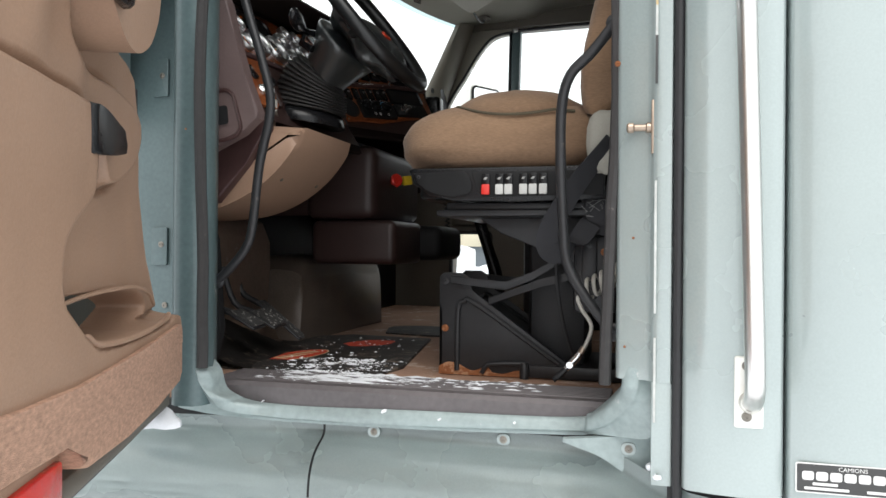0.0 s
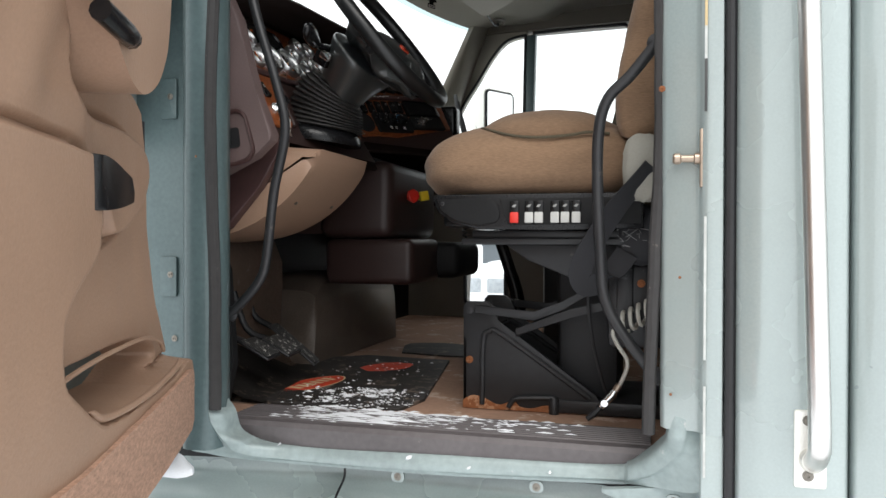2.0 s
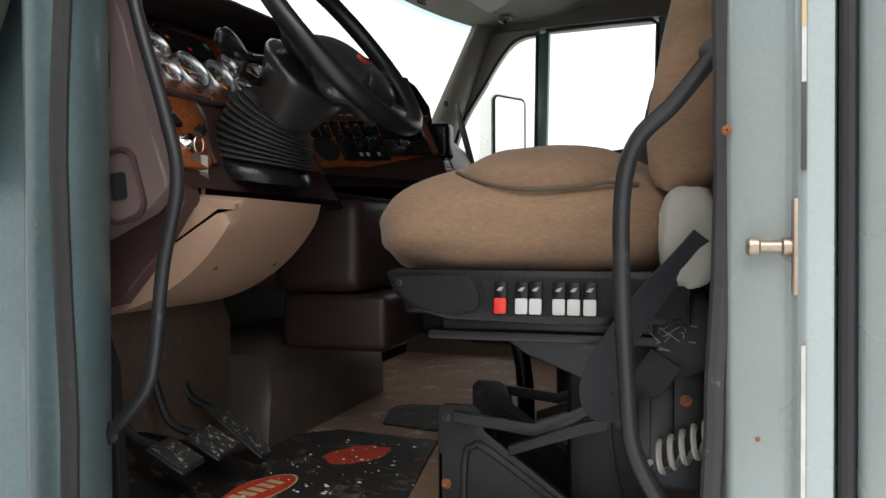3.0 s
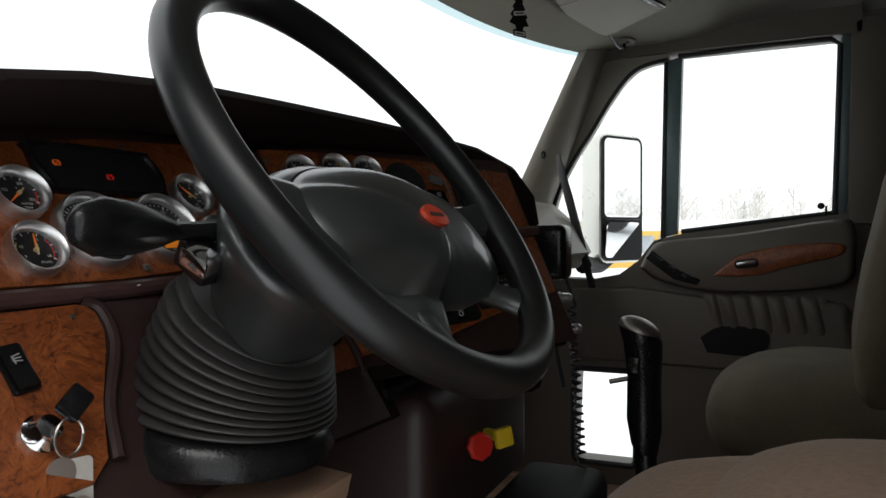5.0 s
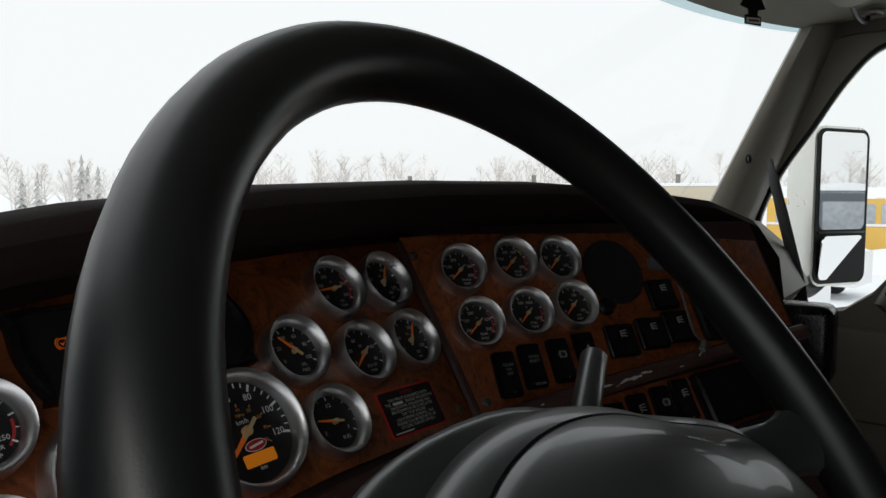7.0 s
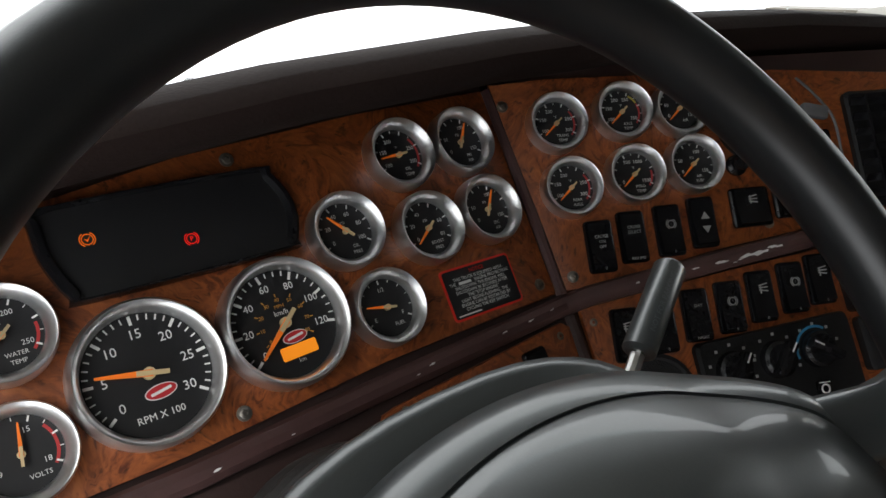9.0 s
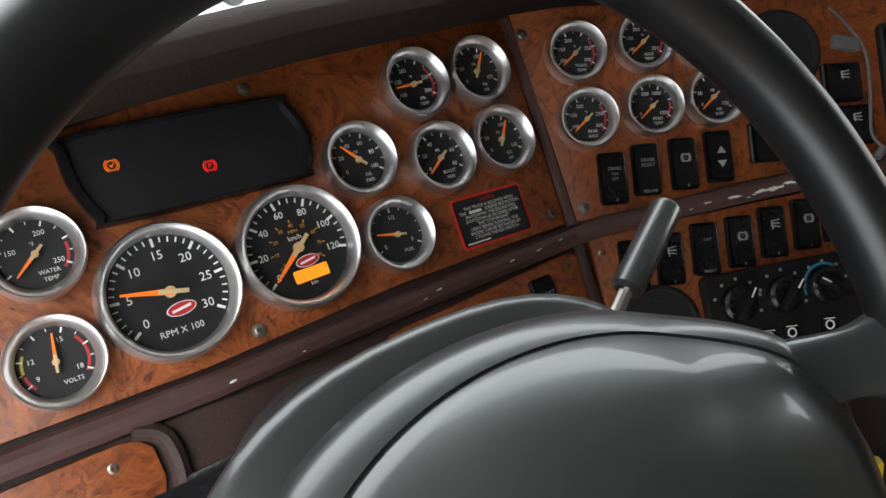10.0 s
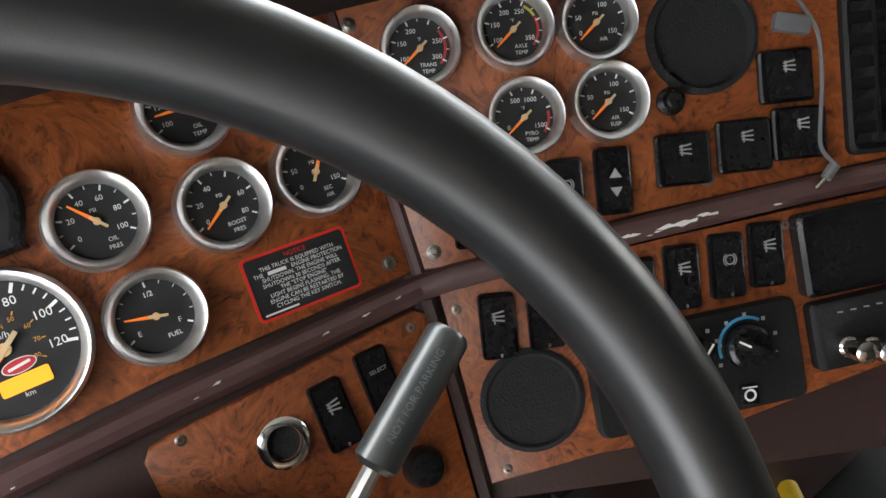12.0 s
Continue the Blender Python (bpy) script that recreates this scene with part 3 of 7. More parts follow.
FAR = Matrix.Translation((0.2, -1.1, 1.42)) @ Matrix.Scale(1.025, 4) @ Matrix.Translation((-0.2, 1.1, -1.42))
wall_pass = thing("wall_passenger_side", "dark taupe lining of the far cab side", "wall", kind="structure")
wall_pass.matrix_world = FAR
def wall_poly(name, poly, y0, y1, mt, parent, bev=0.0, label=""):
    bm = B()
    prism(bm, poly, 0, y1 - y0, axes((0, y1, 0), (1, 0, 0), (0, 0, 1), (0, -1, 0)), bev)
    return part(name, bm, mt, parent, label, 40)
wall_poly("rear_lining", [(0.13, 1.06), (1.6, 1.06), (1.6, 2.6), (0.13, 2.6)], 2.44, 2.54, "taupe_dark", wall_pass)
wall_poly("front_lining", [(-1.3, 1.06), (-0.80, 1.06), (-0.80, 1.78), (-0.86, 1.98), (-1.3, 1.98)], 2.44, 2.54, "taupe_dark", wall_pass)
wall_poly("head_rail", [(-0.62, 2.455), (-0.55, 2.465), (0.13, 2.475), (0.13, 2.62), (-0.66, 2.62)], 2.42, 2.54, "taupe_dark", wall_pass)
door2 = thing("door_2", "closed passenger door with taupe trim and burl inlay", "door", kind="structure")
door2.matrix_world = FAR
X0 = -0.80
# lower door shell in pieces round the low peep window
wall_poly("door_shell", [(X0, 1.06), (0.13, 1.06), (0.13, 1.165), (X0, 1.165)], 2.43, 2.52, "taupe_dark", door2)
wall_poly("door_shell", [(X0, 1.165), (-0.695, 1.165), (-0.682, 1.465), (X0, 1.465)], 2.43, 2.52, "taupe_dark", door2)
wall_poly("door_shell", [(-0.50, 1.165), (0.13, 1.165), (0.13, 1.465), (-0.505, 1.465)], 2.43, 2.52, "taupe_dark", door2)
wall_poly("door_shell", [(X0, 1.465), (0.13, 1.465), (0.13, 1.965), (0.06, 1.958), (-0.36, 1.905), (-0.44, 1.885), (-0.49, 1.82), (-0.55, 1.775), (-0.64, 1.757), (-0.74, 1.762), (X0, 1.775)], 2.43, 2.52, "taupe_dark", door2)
bm = B()
pw = rrect(0.20, 0.305, 0.02, 4, -0.595, 1.315)
tube(bm, [(x, 2.425, z) for x, z in pw] + [(pw[0][0], 2.425, pw[0][1])], 0.010, 6, 0, False)
part("peep_window_rubber", bm, "rubber", door2)
bm = B()
box(bm, -0.70, -0.49, 2.485, 2.489, 1.16, 1.47)
pane = part("pane", bm, "glass", door2)
pane.visible_shadow = False
# trim: sculpted upper pad, armrest, burl inlay, handle, pleats, pocket
def relief(name, outline, y_edge, y_mid, mt, parent, label="", n=5):
    """A cushioned panel on the passenger door: outline in (x, z), domed towards the cab."""
    bm = B()
    cx = sum(p[0] for p in outline) / len(outline)
    cz = sum(p[1] for p in outline) / len(outline)
    rows = []
    for k in range(n + 1):
        s = k / n
        f = 1 - 0.10 * (1 - math.cos(s * math.pi / 2))
        y = y_edge + (y_mid - y_edge) * math.sin(s * math.pi / 2)
        rows.append([(cx + (x - cx) * f, y, cz + (z - cz) * f) for x, z in outline])
    grid(bm, rows, True)
    bm.verts.ensure_lookup_table()
    bm.faces.new(bm.verts[-len(outline):])
    return part(name, bm, mt, parent, label, 50)
relief("upper_pad", smooth_profile([(-0.485, 1.80), (-0.45, 1.862), (-0.40, 1.885), (-0.2, 1.905), (0.06, 1.945), (0.115, 1.93), (0.12, 1.84), (0.10, 1.765), (-0.05, 1.735), (-0.22, 1.728), (-0.34, 1.738), (-0.44, 1.765), (-0.485, 1.80)][:-1], 4), 2.432, 2.385, "taupe_dark", door2)
relief("burl_inlay", smooth_profile([(-0.265, 1.778), (-0.225, 1.815), (-0.17, 1.848), (-0.05, 1.872), (0.078, 1.876), (0.080, 1.845), (0.0, 1.822), (-0.09, 1.798), (-0.13, 1.784), (-0.20, 1.776)], 4), 2.388, 2.378, "burl", door2, "burl walnut inlay strip")
bm = B()
prism(bm, rrect(0.066, 0.026, 0.012), 0, 0.006, axes((-0.17, 2.378, 1.817), (1, 0, 0.1), (-0.1, 0, 1), (0, -1, 0)), 0.002)
h2 = part("door_handle", bm, "black", door2)
bm = B()
tube(bm, [(-0.195, 2.368, 1.815), (-0.17, 2.362, 1.82), (-0.145, 2.366, 1.822)], 0.005, 8, 4)
part("lever", bm, "bezel", h2)
bm = B()
prism(bm, [(-0.44, 1.855), (-0.36, 1.79), (-0.30, 1.765), (-0.31, 1.75), (-0.375, 1.765), (-0.46, 1.83)], 0, 0.018, axes((0, 2.398, 0), (1, 0, 0), (0, 0, 1), (0, -1, 0)), 0.004)
sp = part("switch_pod", bm, "black_matte", door2)
for k in range(3):
    bm = B()
    prism(bm, rrect(0.022, 0.012, 0.003), 0, 0.006, axes((-0.415 + 0.035 * k, 2.38, 1.826 - 0.026 * k), (0.8, 0, -0.6), (0.6, 0, 0.8), (0, -1, 0)), 0.001)
    part("rocker", bm, "black", sp)
relief("lower_pad", smooth_profile([(-0.70, 1.73), (-0.48, 1.735), (-0.3, 1.715), (0.05, 1.712), (0.11, 1.66), (0.11, 1.50), (0.0, 1.49), (-0.45, 1.495), (-0.70, 1.50)], 3), 2.432, 2.408, "taupe_dark", door2)
bm = B()
rows = []
for z, k in ((1.722, 0.0), (1.714, 0.6), (1.70, 1.0), (1.67, 1.0), (1.64, 0.8), (1.615, 0.4), (1.60, 0.0)):
    rows.append([(x + 0.25 * (1.722 - z), 2.412 - 0.016 * k * abs(math.sin((x + 0.30) * math.pi / 0.046)) ** 0.7 * min(1, (x + 0.301) / 0.03) * min(1, (0.041 - x) / 0.03), z) for x in np.linspace(-0.30, 0.04, 69)])
grid(bm, rows)
part("pleated_panel", bm, "taupe_dark", door2, "softly pleated vinyl panel", 80)
bm = B()
prism(bm, smooth_profile([(-0.30, 1.59), (-0.24, 1.625), (-0.12, 1.62), (-0.11, 1.57), (-0.16, 1.54), (-0.28, 1.545)], 3), 0, 0.008, axes((0, 2.412, 0), (1, 0, 0), (0, 0, 1), (0, -1, 0)))
part("speaker_recess", bm, "black_matte", door2)
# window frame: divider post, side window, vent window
wall_poly("divider_post", [(-0.412, 1.895), (-0.372, 1.905), (-0.358, 2.46), (-0.405, 2.45)], 2.455, 2.50, "paint_shaded", door2, 0.006)
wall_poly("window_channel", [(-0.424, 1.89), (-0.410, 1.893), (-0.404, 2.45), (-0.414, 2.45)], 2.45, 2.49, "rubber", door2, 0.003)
wall_poly("rear_frame", [(0.070, 1.95), (0.098, 1.95), (0.108, 2.5), (0.082, 2.48)], 2.445, 2.50, "paint_shaded", door2, 0.006)
wall_poly("rear_lining", [(0.098, 1.93), (0.20, 1.93), (0.20, 2.52), (0.106, 2.52)], 2.42, 2.50, "taupe_dark", door2, 0.012)
wf = thing("window_2", "side window of the passenger door", "window", kind="structure")
wf.matrix_world = FAR
bm = B()
box(bm, -0.37, 0.08, 2.478, 2.482, 1.90, 2.48)
pane = part("pane", bm, "glass", wf)
pane.visible_shadow = False
bm = B()
prism(bm, [(-0.41, 1.88), (-0.41, 2.46), (-0.50, 2.44), (-0.62, 2.27), (-0.75, 2.09), (-0.79, 1.77), (-0.64, 1.75), (-0.52, 1.78), (-0.45, 1.83)], 0, 0.004, axes((0, 2.482, 0), (1, 0, 0), (0, 0, 1), (0, -1, 0)))
pane = part("vent_pane", bm, "glass", wf)
pane.visible_shadow = False
bm = B()
tube(bm, [(0.075, 2.45, 1.965), (-0.1, 2.447, 1.944), (-0.36, 2.445, 1.912)], 0.008, 8)
part("window_rubber", bm, "rubber", wf)
bm = B()
tube(bm, [(-0.37, 2.448, 2.458), (-0.1, 2.448, 2.468), (0.055, 2.448, 2.468), (0.078, 2.448, 2.45), (0.072, 2.448, 2.2), (0.066, 2.448, 1.965)], 0.008, 8)
part("window_rubber", bm, "rubber", wf)
bm = B()
lathe(bm, [(0.010, 0), (0.010, 0.004), (0.005, 0.006)], 12, axes((0.030, 2.445, 1.985), (1, 0, 0), (0, 0, 1), (0, -1, 0)))
box(bm, 0.04, 0.046, 2.43, 2.445, 1.955, 1.985, 0.002)
part("lock_knob", bm, "black", wf)

vent_line = smooth_profile([(-0.400, 2.450), (-0.464, 2.440), (-0.516, 2.414), (-0.577, 2.340), (-0.640, 2.238), (-0.703, 2.142), (-0.752, 2.04), (-0.775, 1.93), (-0.77, 1.80)], 4)
wall_poly("vent_frame", vent_line + [(-0.95, 1.80), (-0.90, 1.98), (-0.74, 2.32), (-0.66, 2.52), (-0.40, 2.52)], 2.44, 2.50, "taupe", door2, 0.004)
bm = B()
tube(bm, [(x, 2.442, z) for x, z in vent_line], 0.007, 8)
part("vent_rubber", bm, "rubber", wf)
# ---- A pillars, windshield, header, ceiling ----
def a_pillar(sy, name):
    """A raked pillar with a soft rounded trim; sy mirrors it to the driver's side."""
    f = (lambda y: y) if sy > 0 else (lambda y: 2.60 - y)
    bm = B()
    rows = []
    for t in np.linspace(-0.05, 1.5, 12):
        x0 = -0.662 - 0.252 * t
        z = 2.480 - 0.53 * t
        w = 0.062 + 0.050 * t
        rows.append([(x0 - 0.012, f(2.372), z - 0.01), (x0 + 0.006, f(2.338), z), (x0 + 0.03, f(2.334), z), (x0 + 0.6 * w, f(2.348), z), (x0 + w, f(2.385), z), (x0 + w + 0.012, f(2.42), z), (x0 + w + 0.012, f(2.455), z), (x0 + w, f(2.51), z), (x0 - 0.02, f(2.49), z)])
    grid(bm, rows, True, True)
    return part(name, bm, "taupe", None, "", 60)
ap = tagged(a_pillar(1, "a_pillar"), "grey-taupe padded windshield pillar trim", "pillar", kind="structure")
ap.matrix_world = FAR
tagged(a_pillar(-1, "a_pillar"), "grey-taupe padded windshield pillar trim", "pillar", kind="structure")
bm = B()
lathe(bm, [(0.013, 0), (0.013, 0.003), (0.010, 0.004), (0.006, -0.002)], 16, axes((-0.770, 2.330, 2.158), (0, 0, 1), (0.4, 0.9, 0), (0.35, -0.93, 0)))
part("screw_cap", bm, "black", ap)
def ws(y):
    s = (y - 1.30) / 1.08
    return 0.16 * (1 - s * s)
wsn = thing("window_1", "wide curved windshield with a blue-green tinted top band and melted snow drops", "windshield", kind="structure")
wsn.matrix_world = FAR
for name, t0, t1, mt in (("pane", 0.05, 1.0, "glass"), ("tint_band", 0.0, 0.05, "tint")):
    bm = B()
    grid(bm, [[(-0.668 - ws(y) - 0.27 * t, y, 2.505 - 0.05 * ws(y) / 0.16 - 0.60 * t) for y in np.linspace(0.20, 2.40, 23)] for t in np.linspace(t0, t1, 5)])
    pane = part(name, bm, mt, wsn)
    pane.visible_shadow = False
rnd = random.Random(21)
bm = B()
for k in range(120):
    y = rnd.uniform(1.25, 2.25)
    t = rnd.uniform(0.45, 0.98)
    ln = rnd.uniform(0.012, 0.06) if k % 3 else 0.004
    pts = []
    for f in (0, 0.5, 1):
        tt = min(1.0, t + ln * f)
        yy = y - 0.35 * ln * f
        pts.append((-0.662 - ws(yy) - 0.27 * tt, yy, 2.505 - 0.05 * ws(yy) / 0.16 - 0.60 * tt))
    tube(bm, pts, rnd.uniform(0.0005, 0.0011), 5)
tagged(part("melt_streaks", bm, "drop", wsn), "streaks of melted snow on the glass", kind="stuff")
# header and ceiling with the visor recess
ceil = thing("ceiling", "grey-beige moulded headliner with a visor recess", "ceiling", kind="structure")
ceil.matrix_world = FAR
bm = B()
rows = []
for y in np.linspace(0.12, 2.50, 25):
    xw = -0.652 - ws(y)
    zc = 2.485 - 0.05 * ws(y) / 0.16
    e = abs((y - 1.30) / 1.19) ** 8
    rows.append([(xw - 0.03, y, zc + 0.04), (xw - 0.012, y, zc + 0.004), (xw, y, zc - 0.006), (xw + 0.02, y, zc - 0.004), (xw + 0.10, y, zc + 0.012), (-0.45, y, 2.515 - 0.03 * e), (-0.32, y, 2.535 - 0.05 * e), (-0.22, y, 2.60 - 0.10 * e), (-0.05, y, 2.64 - 0.14 * e), (0.5, y, 2.66 - 0.15 * e), (1.62, y, 2.66 - 0.15 * e)])
grid(bm, rows)
bmesh.ops.solidify(bm, geom=list(bm.faces), thickness=0.03)
part("headliner", bm, "headliner", ceil)
bm = B()
box(bm, -0.80, 1.7, 0.08, 2.56, 2.70, 2.74)
part("roof", bm, "paint", ceil)
bm = B()
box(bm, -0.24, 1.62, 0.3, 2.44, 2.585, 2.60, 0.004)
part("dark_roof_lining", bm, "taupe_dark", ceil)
visor = thing("sun_visor", "beige vinyl sun visor folded up against the headliner", "sun visor")
visor.matrix_world = FAR
bm = B()
prism(bm, [(-0.665, 1.60), (-0.560, 2.165), (-0.548, 2.185), (-0.528, 2.180), (-0.345, 1.965), (-0.338, 1.945), (-0.415, 1.60)], 2.478, 2.500, None, 0.005, 3)
part("blade", bm, "headliner", visor)
bm = B()
tube(bm, [(-0.612, 1.86, 2.4775), (-0.56, 1.835, 2.4775), (-0.495, 1.785, 2.4775), (-0.44, 1.72, 2.4775)], 0.0016, 6, 4)
part("stitching", bm, "taupe", visor)
bm = B()
lathe(bm, [(0.032, 0), (0.032, 0.006), (0.026, 0.010), (0.02, 0.008)], 20, axes((-0.515, 2.325, 2.492), (1, 0.2, 0), (0.2, -1, 0), (0, 0, -1)) @ Matrix.Diagonal((1, 1.5, 1, 1)))
for dx, dy in ((-0.012, 0.018), (0.012, -0.018)):
    box(bm, -0.515 + dx - 0.006, -0.515 + dx + 0.006, 2.325 + dy - 0.006, 2.325 + dy + 0.006, 2.478, 2.484, 0.002)
part("pivot_base", bm, "taupe_dark", visor)
bm = B()
tube(bm, [(-0.515, 2.325, 2.485), (-0.518, 2.318, 2.468), (-0.53, 2.27, 2.470), (-0.54, 2.20, 2.488)], 0.005, 8, 4)
part("pivot_arm", bm, "black", visor)
bm = B()
box(bm, -0.012, 0.012, -0.10, 0.10, -0.008, 0.008, 0.004, Matrix.Translation((-0.392, 1.86, 2.478)) @ pose(0, 0, 0, 0, 0, -18))
part("clip", bm, "black", visor)
fresh = thing("air_freshener", "dark tree-shaped cardboard air freshener hanging from a thread", "air freshener")
bm = B()
tree = [(0, 0.052), (0.008, 0.040), (0.006, 0.036), (0.014, 0.028), (0.010, 0.024), (0.020, 0.012), (0.015, 0.008), (0.027, -0.006), (0.020, -0.010), (0.030, -0.024), (0.012, -0.028), (0.010, -0.036), (0.019, -0.038), (0.019, -0.052)]
poly = tree + [(-x, y) for x, y in reversed(tree[1:])]
ft = axes((-0.633, 1.624, 2.405), (0.45, 0.89, 0.0), (-0.03, 0.02, 1), (0.89, -0.45, 0.0))
prism(bm, poly, -0.001, 0.001, ft)
part("card", bm, "black_matte", fresh)
for w, h, y, a in ((0.036, 0.009, 0.000, 12), (0.032, 0.009, -0.0455, 3)):
    bm = B()
    prism(bm, rrect(w, h, 0.001, 2), 0.0012, 0.0018, ft @ pose(0, y, 0, 0, 0, a))
    lab = part("printed_band", bm, "paper", fresh)
    bm = B()
    prism(bm, rrect(w * 0.75, h * 0.35, 0.001, 2), 0.0019, 0.0022, ft @ pose(0, y, 0, 0, 0, a))
    part("writing_bar", bm, "sticker", lab)
bm = B()
tube(bm, [(-0.633, 1.624, 2.455), (-0.632, 1.622, 2.48), (-0.628, 1.62, 2.545)], 0.0008, 6)
part("thread", bm, "black_matte", fresh)
# ---- dashboard ----
dash = thing("dashboard", "maroon truck dashboard with burl walnut panels, gauges and switches", "dashboard")
N1, C1 = Vector((0.8337, -0.0683, 0.5480)).normalized(), Vector((-0.7463, 0.7054, 1.9395))
U1 = Vector((0, 0, 1)).cross(N1).normalized()
V1 = N1.cross(U1)
P1 = axes(C1, U1, V1, N1)
N2, C2 = Vector((0.7460, -0.4307, 0.5078)).normalized(), Vector((-0.6984, 0.9554, 1.9601))
U2 = Vector((0, 0, 1)).cross(N2).normalized()
V2 = N2.cross(U2)
P2 = axes(C2, U2, V2, N2)

# hooded top with a rolled brow that reaches over the panels
bm = B()
rows = []
for y, xb, zb, xe in ((0.355, -0.735, 1.985, -0.70), (0.375, -0.722, 2.012, -0.70), (0.42, -0.712, 2.030, -0.70), (0.50, -0.703, 2.043, -0.70), (0.62, -0.695, 2.054, -0.70), (0.78, -0.688, 2.060, -0.69), (0.95, -0.670, 2.062, -0.66), (1.10, -0.640, 2.058, -0.62), (1.25, -0.600, 2.046, -0.58), (1.36, -0.570, 2.020, -0.55), (1.43, -0.555, 1.975, -0.54), (1.46, -0.55, 1.90, -0.54), (1.465, -0.55, 1.75, -0.54), (1.465, -0.55, 1.60, -0.54)):
    xb, y, zb = xb - 0.006, y + 0.035, zb + 0.026
    rows.append([(xb - 0.090, y, zb - 0.045), (xb - 0.050, y, zb - 0.038), (xb - 0.012, y, zb - 0.030), (xb + 0.004, y, zb - 0.020), (xb + 0.008, y, zb - 0.009), (xb, y, zb), (xb - 0.03, y, zb + 0.003), (xb - 0.10, y + 0.01, zb - 0.020), (xb - 0.25, y + 0.03, zb - 0.085), (xb - 0.50, y + 0.06, zb - 0.21)])
grid(bm, rows)
part("brow", bm, "dash_top", dash, "dark grained dash top with a rolled brow", 60)
# carcass behind the panels
bm = B()
grid(bm, [[tuple(P1 @ Vector((u, v, -0.006))) for u in (-0.31, -0.1, 0.05, 0.182)] for v in (0.125, 0.0, -0.10, -0.30)])
part("panel_backing", bm, "maroon", dash)
bm = B()
grid(bm, [[tuple(P2 @ Vector((u, v, -0.006))) for u in (-0.085, 0.1, 0.25, 0.37)] for v in (0.105, 0.0, -0.10, -0.245)])
part("panel_backing", bm, "maroon", dash)
NEAR = Matrix.Translation((0.2, -1.1, 1.42)) @ Matrix.Scale(0.965, 4) @ Matrix.Translation((-0.2, 1.1, -1.42))
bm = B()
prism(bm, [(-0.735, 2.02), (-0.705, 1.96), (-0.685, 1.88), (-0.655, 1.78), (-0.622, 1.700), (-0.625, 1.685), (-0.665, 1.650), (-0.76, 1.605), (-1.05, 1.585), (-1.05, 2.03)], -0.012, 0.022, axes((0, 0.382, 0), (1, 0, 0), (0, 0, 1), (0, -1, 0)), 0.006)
endp = part("end_panel", bm, "maroon_lit", dash, "scuffed maroon dash end panel with vent slots")
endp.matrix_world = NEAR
for k in range(3):
    bm = B()
    prism(bm, rrect(0.0075, 0.052 + 0.005 * k, 0.003, 3), 0, 0.002, axes((-0.765 + 0.0145 * k, 0.3595, 1.872 + 0.006 * k), (1, 0, 0), (0, 0, 1), (0, -1, 0)))
    part("vent_slot", bm, "black_matte", endp)
bm = B()
outer = rrect(0.085, 0.125, 0.03, 4)
rows = [[(x * f, y * f, h) for x, y in outer] for f, h in ((1.0, 0.0), (0.99, 0.006), (0.90, 0.0075), (0.84, 0.004))]
grid(bm, rows, True, False, axes((-0.712, 0.3595, 1.692), (0.96, 0, 0.28), (-0.28, 0, 0.96), (0, -1, 0)))
part("handle_bezel", bm, "maroon_worn", endp)
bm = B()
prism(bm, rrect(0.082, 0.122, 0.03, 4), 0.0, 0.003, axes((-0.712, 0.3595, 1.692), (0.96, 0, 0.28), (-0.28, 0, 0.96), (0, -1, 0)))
part("bezel_plate", bm, "maroon_lit", endp)
bm = B()
prism(bm, rrect(0.030, 0.046, 0.007, 3), 0, 0.002, axes((-0.712, 0.3555, 1.692), (0.96, 0, 0.1), (-0.1, 0, 0.96), (0, -1, 0)))
part("opening", bm, "bulk", endp)
for x, z in ((-0.768, 1.655), (-0.742, 1.625)):
    screw("screw", endp, axes((x, 0.3595, z), (1, 0, 0), (0, 0, 1), (0, -1, 0)), 0.005)
bm = B()
prism(bm, [(-1.02, 1.62), (-0.80, 1.64), (-0.66, 1.70), (-0.615, 1.69), (-0.605, 1.660), (-0.66, 1.58), (-0.74, 1.49), (-1.02, 1.44)], 0, 0.040, axes((0, 0.412, 0), (1, 0, 0), (0, 0, 1), (0, -1, 0)), 0.006)
part("lower_bracket", bm, "maroon_worn", dash)

bm = B()
prism(bm, [(-0.30, -0.30), (0.24, -0.30), (0.24, 0.14), (-0.30, 0.10)], -0.040, -0.030, P1)
part("panel_backing", bm, "dash_top", dash)
bm = B()
prism(bm, [(-0.16, -0.26), (0.37, -0.24), (0.37, 0.105), (-0.16, 0.12)], -0.040, -0.030, P2)
part("panel_backing", bm, "dash_top", dash)
# burl panels
def panel(name, mt, P, poly, d0=-0.004, d1=0.0, bev=0.0012, label=""):
    bm = B()
    prism(bm, poly, d0, d1, P, bev)
    return part(name, bm, mt, dash, label)
panel("gauge_panel", "burl", P1, [(-0.31, -0.080), (-0.13, -0.0775), (0.01, -0.068), (0.172, -0.0665), (0.1765, 0.112), (0.05, 0.108), (-0.083, 0.0985), (-0.18, 0.083), (-0.31, 0.060)], -0.004, 0, 0.0012, "burl walnut gauge panel")
panel("gauge_panel", "burl", P2, [(-0.063, -0.087), (-0.032, -0.0845), (0.069, -0.0665), (0.25, -0.046), (0.36, -0.034), (0.36, 0.075), (0.16, 0.089), (-0.05, 0.092), (-0.101, 0.090)], -0.004, 0, 0.0012, "burl walnut gauge panel")
low = [(-0.31, -0.104), (-0.190, -0.1015), (-0.180, -0.104), (-0.1734, -0.1105), (-0.1718, -0.130), (-0.179, -0.152), (-0.205, -0.198), (-0.218, -0.245), (-0.240, -0.262), (-0.31, -0.262)]
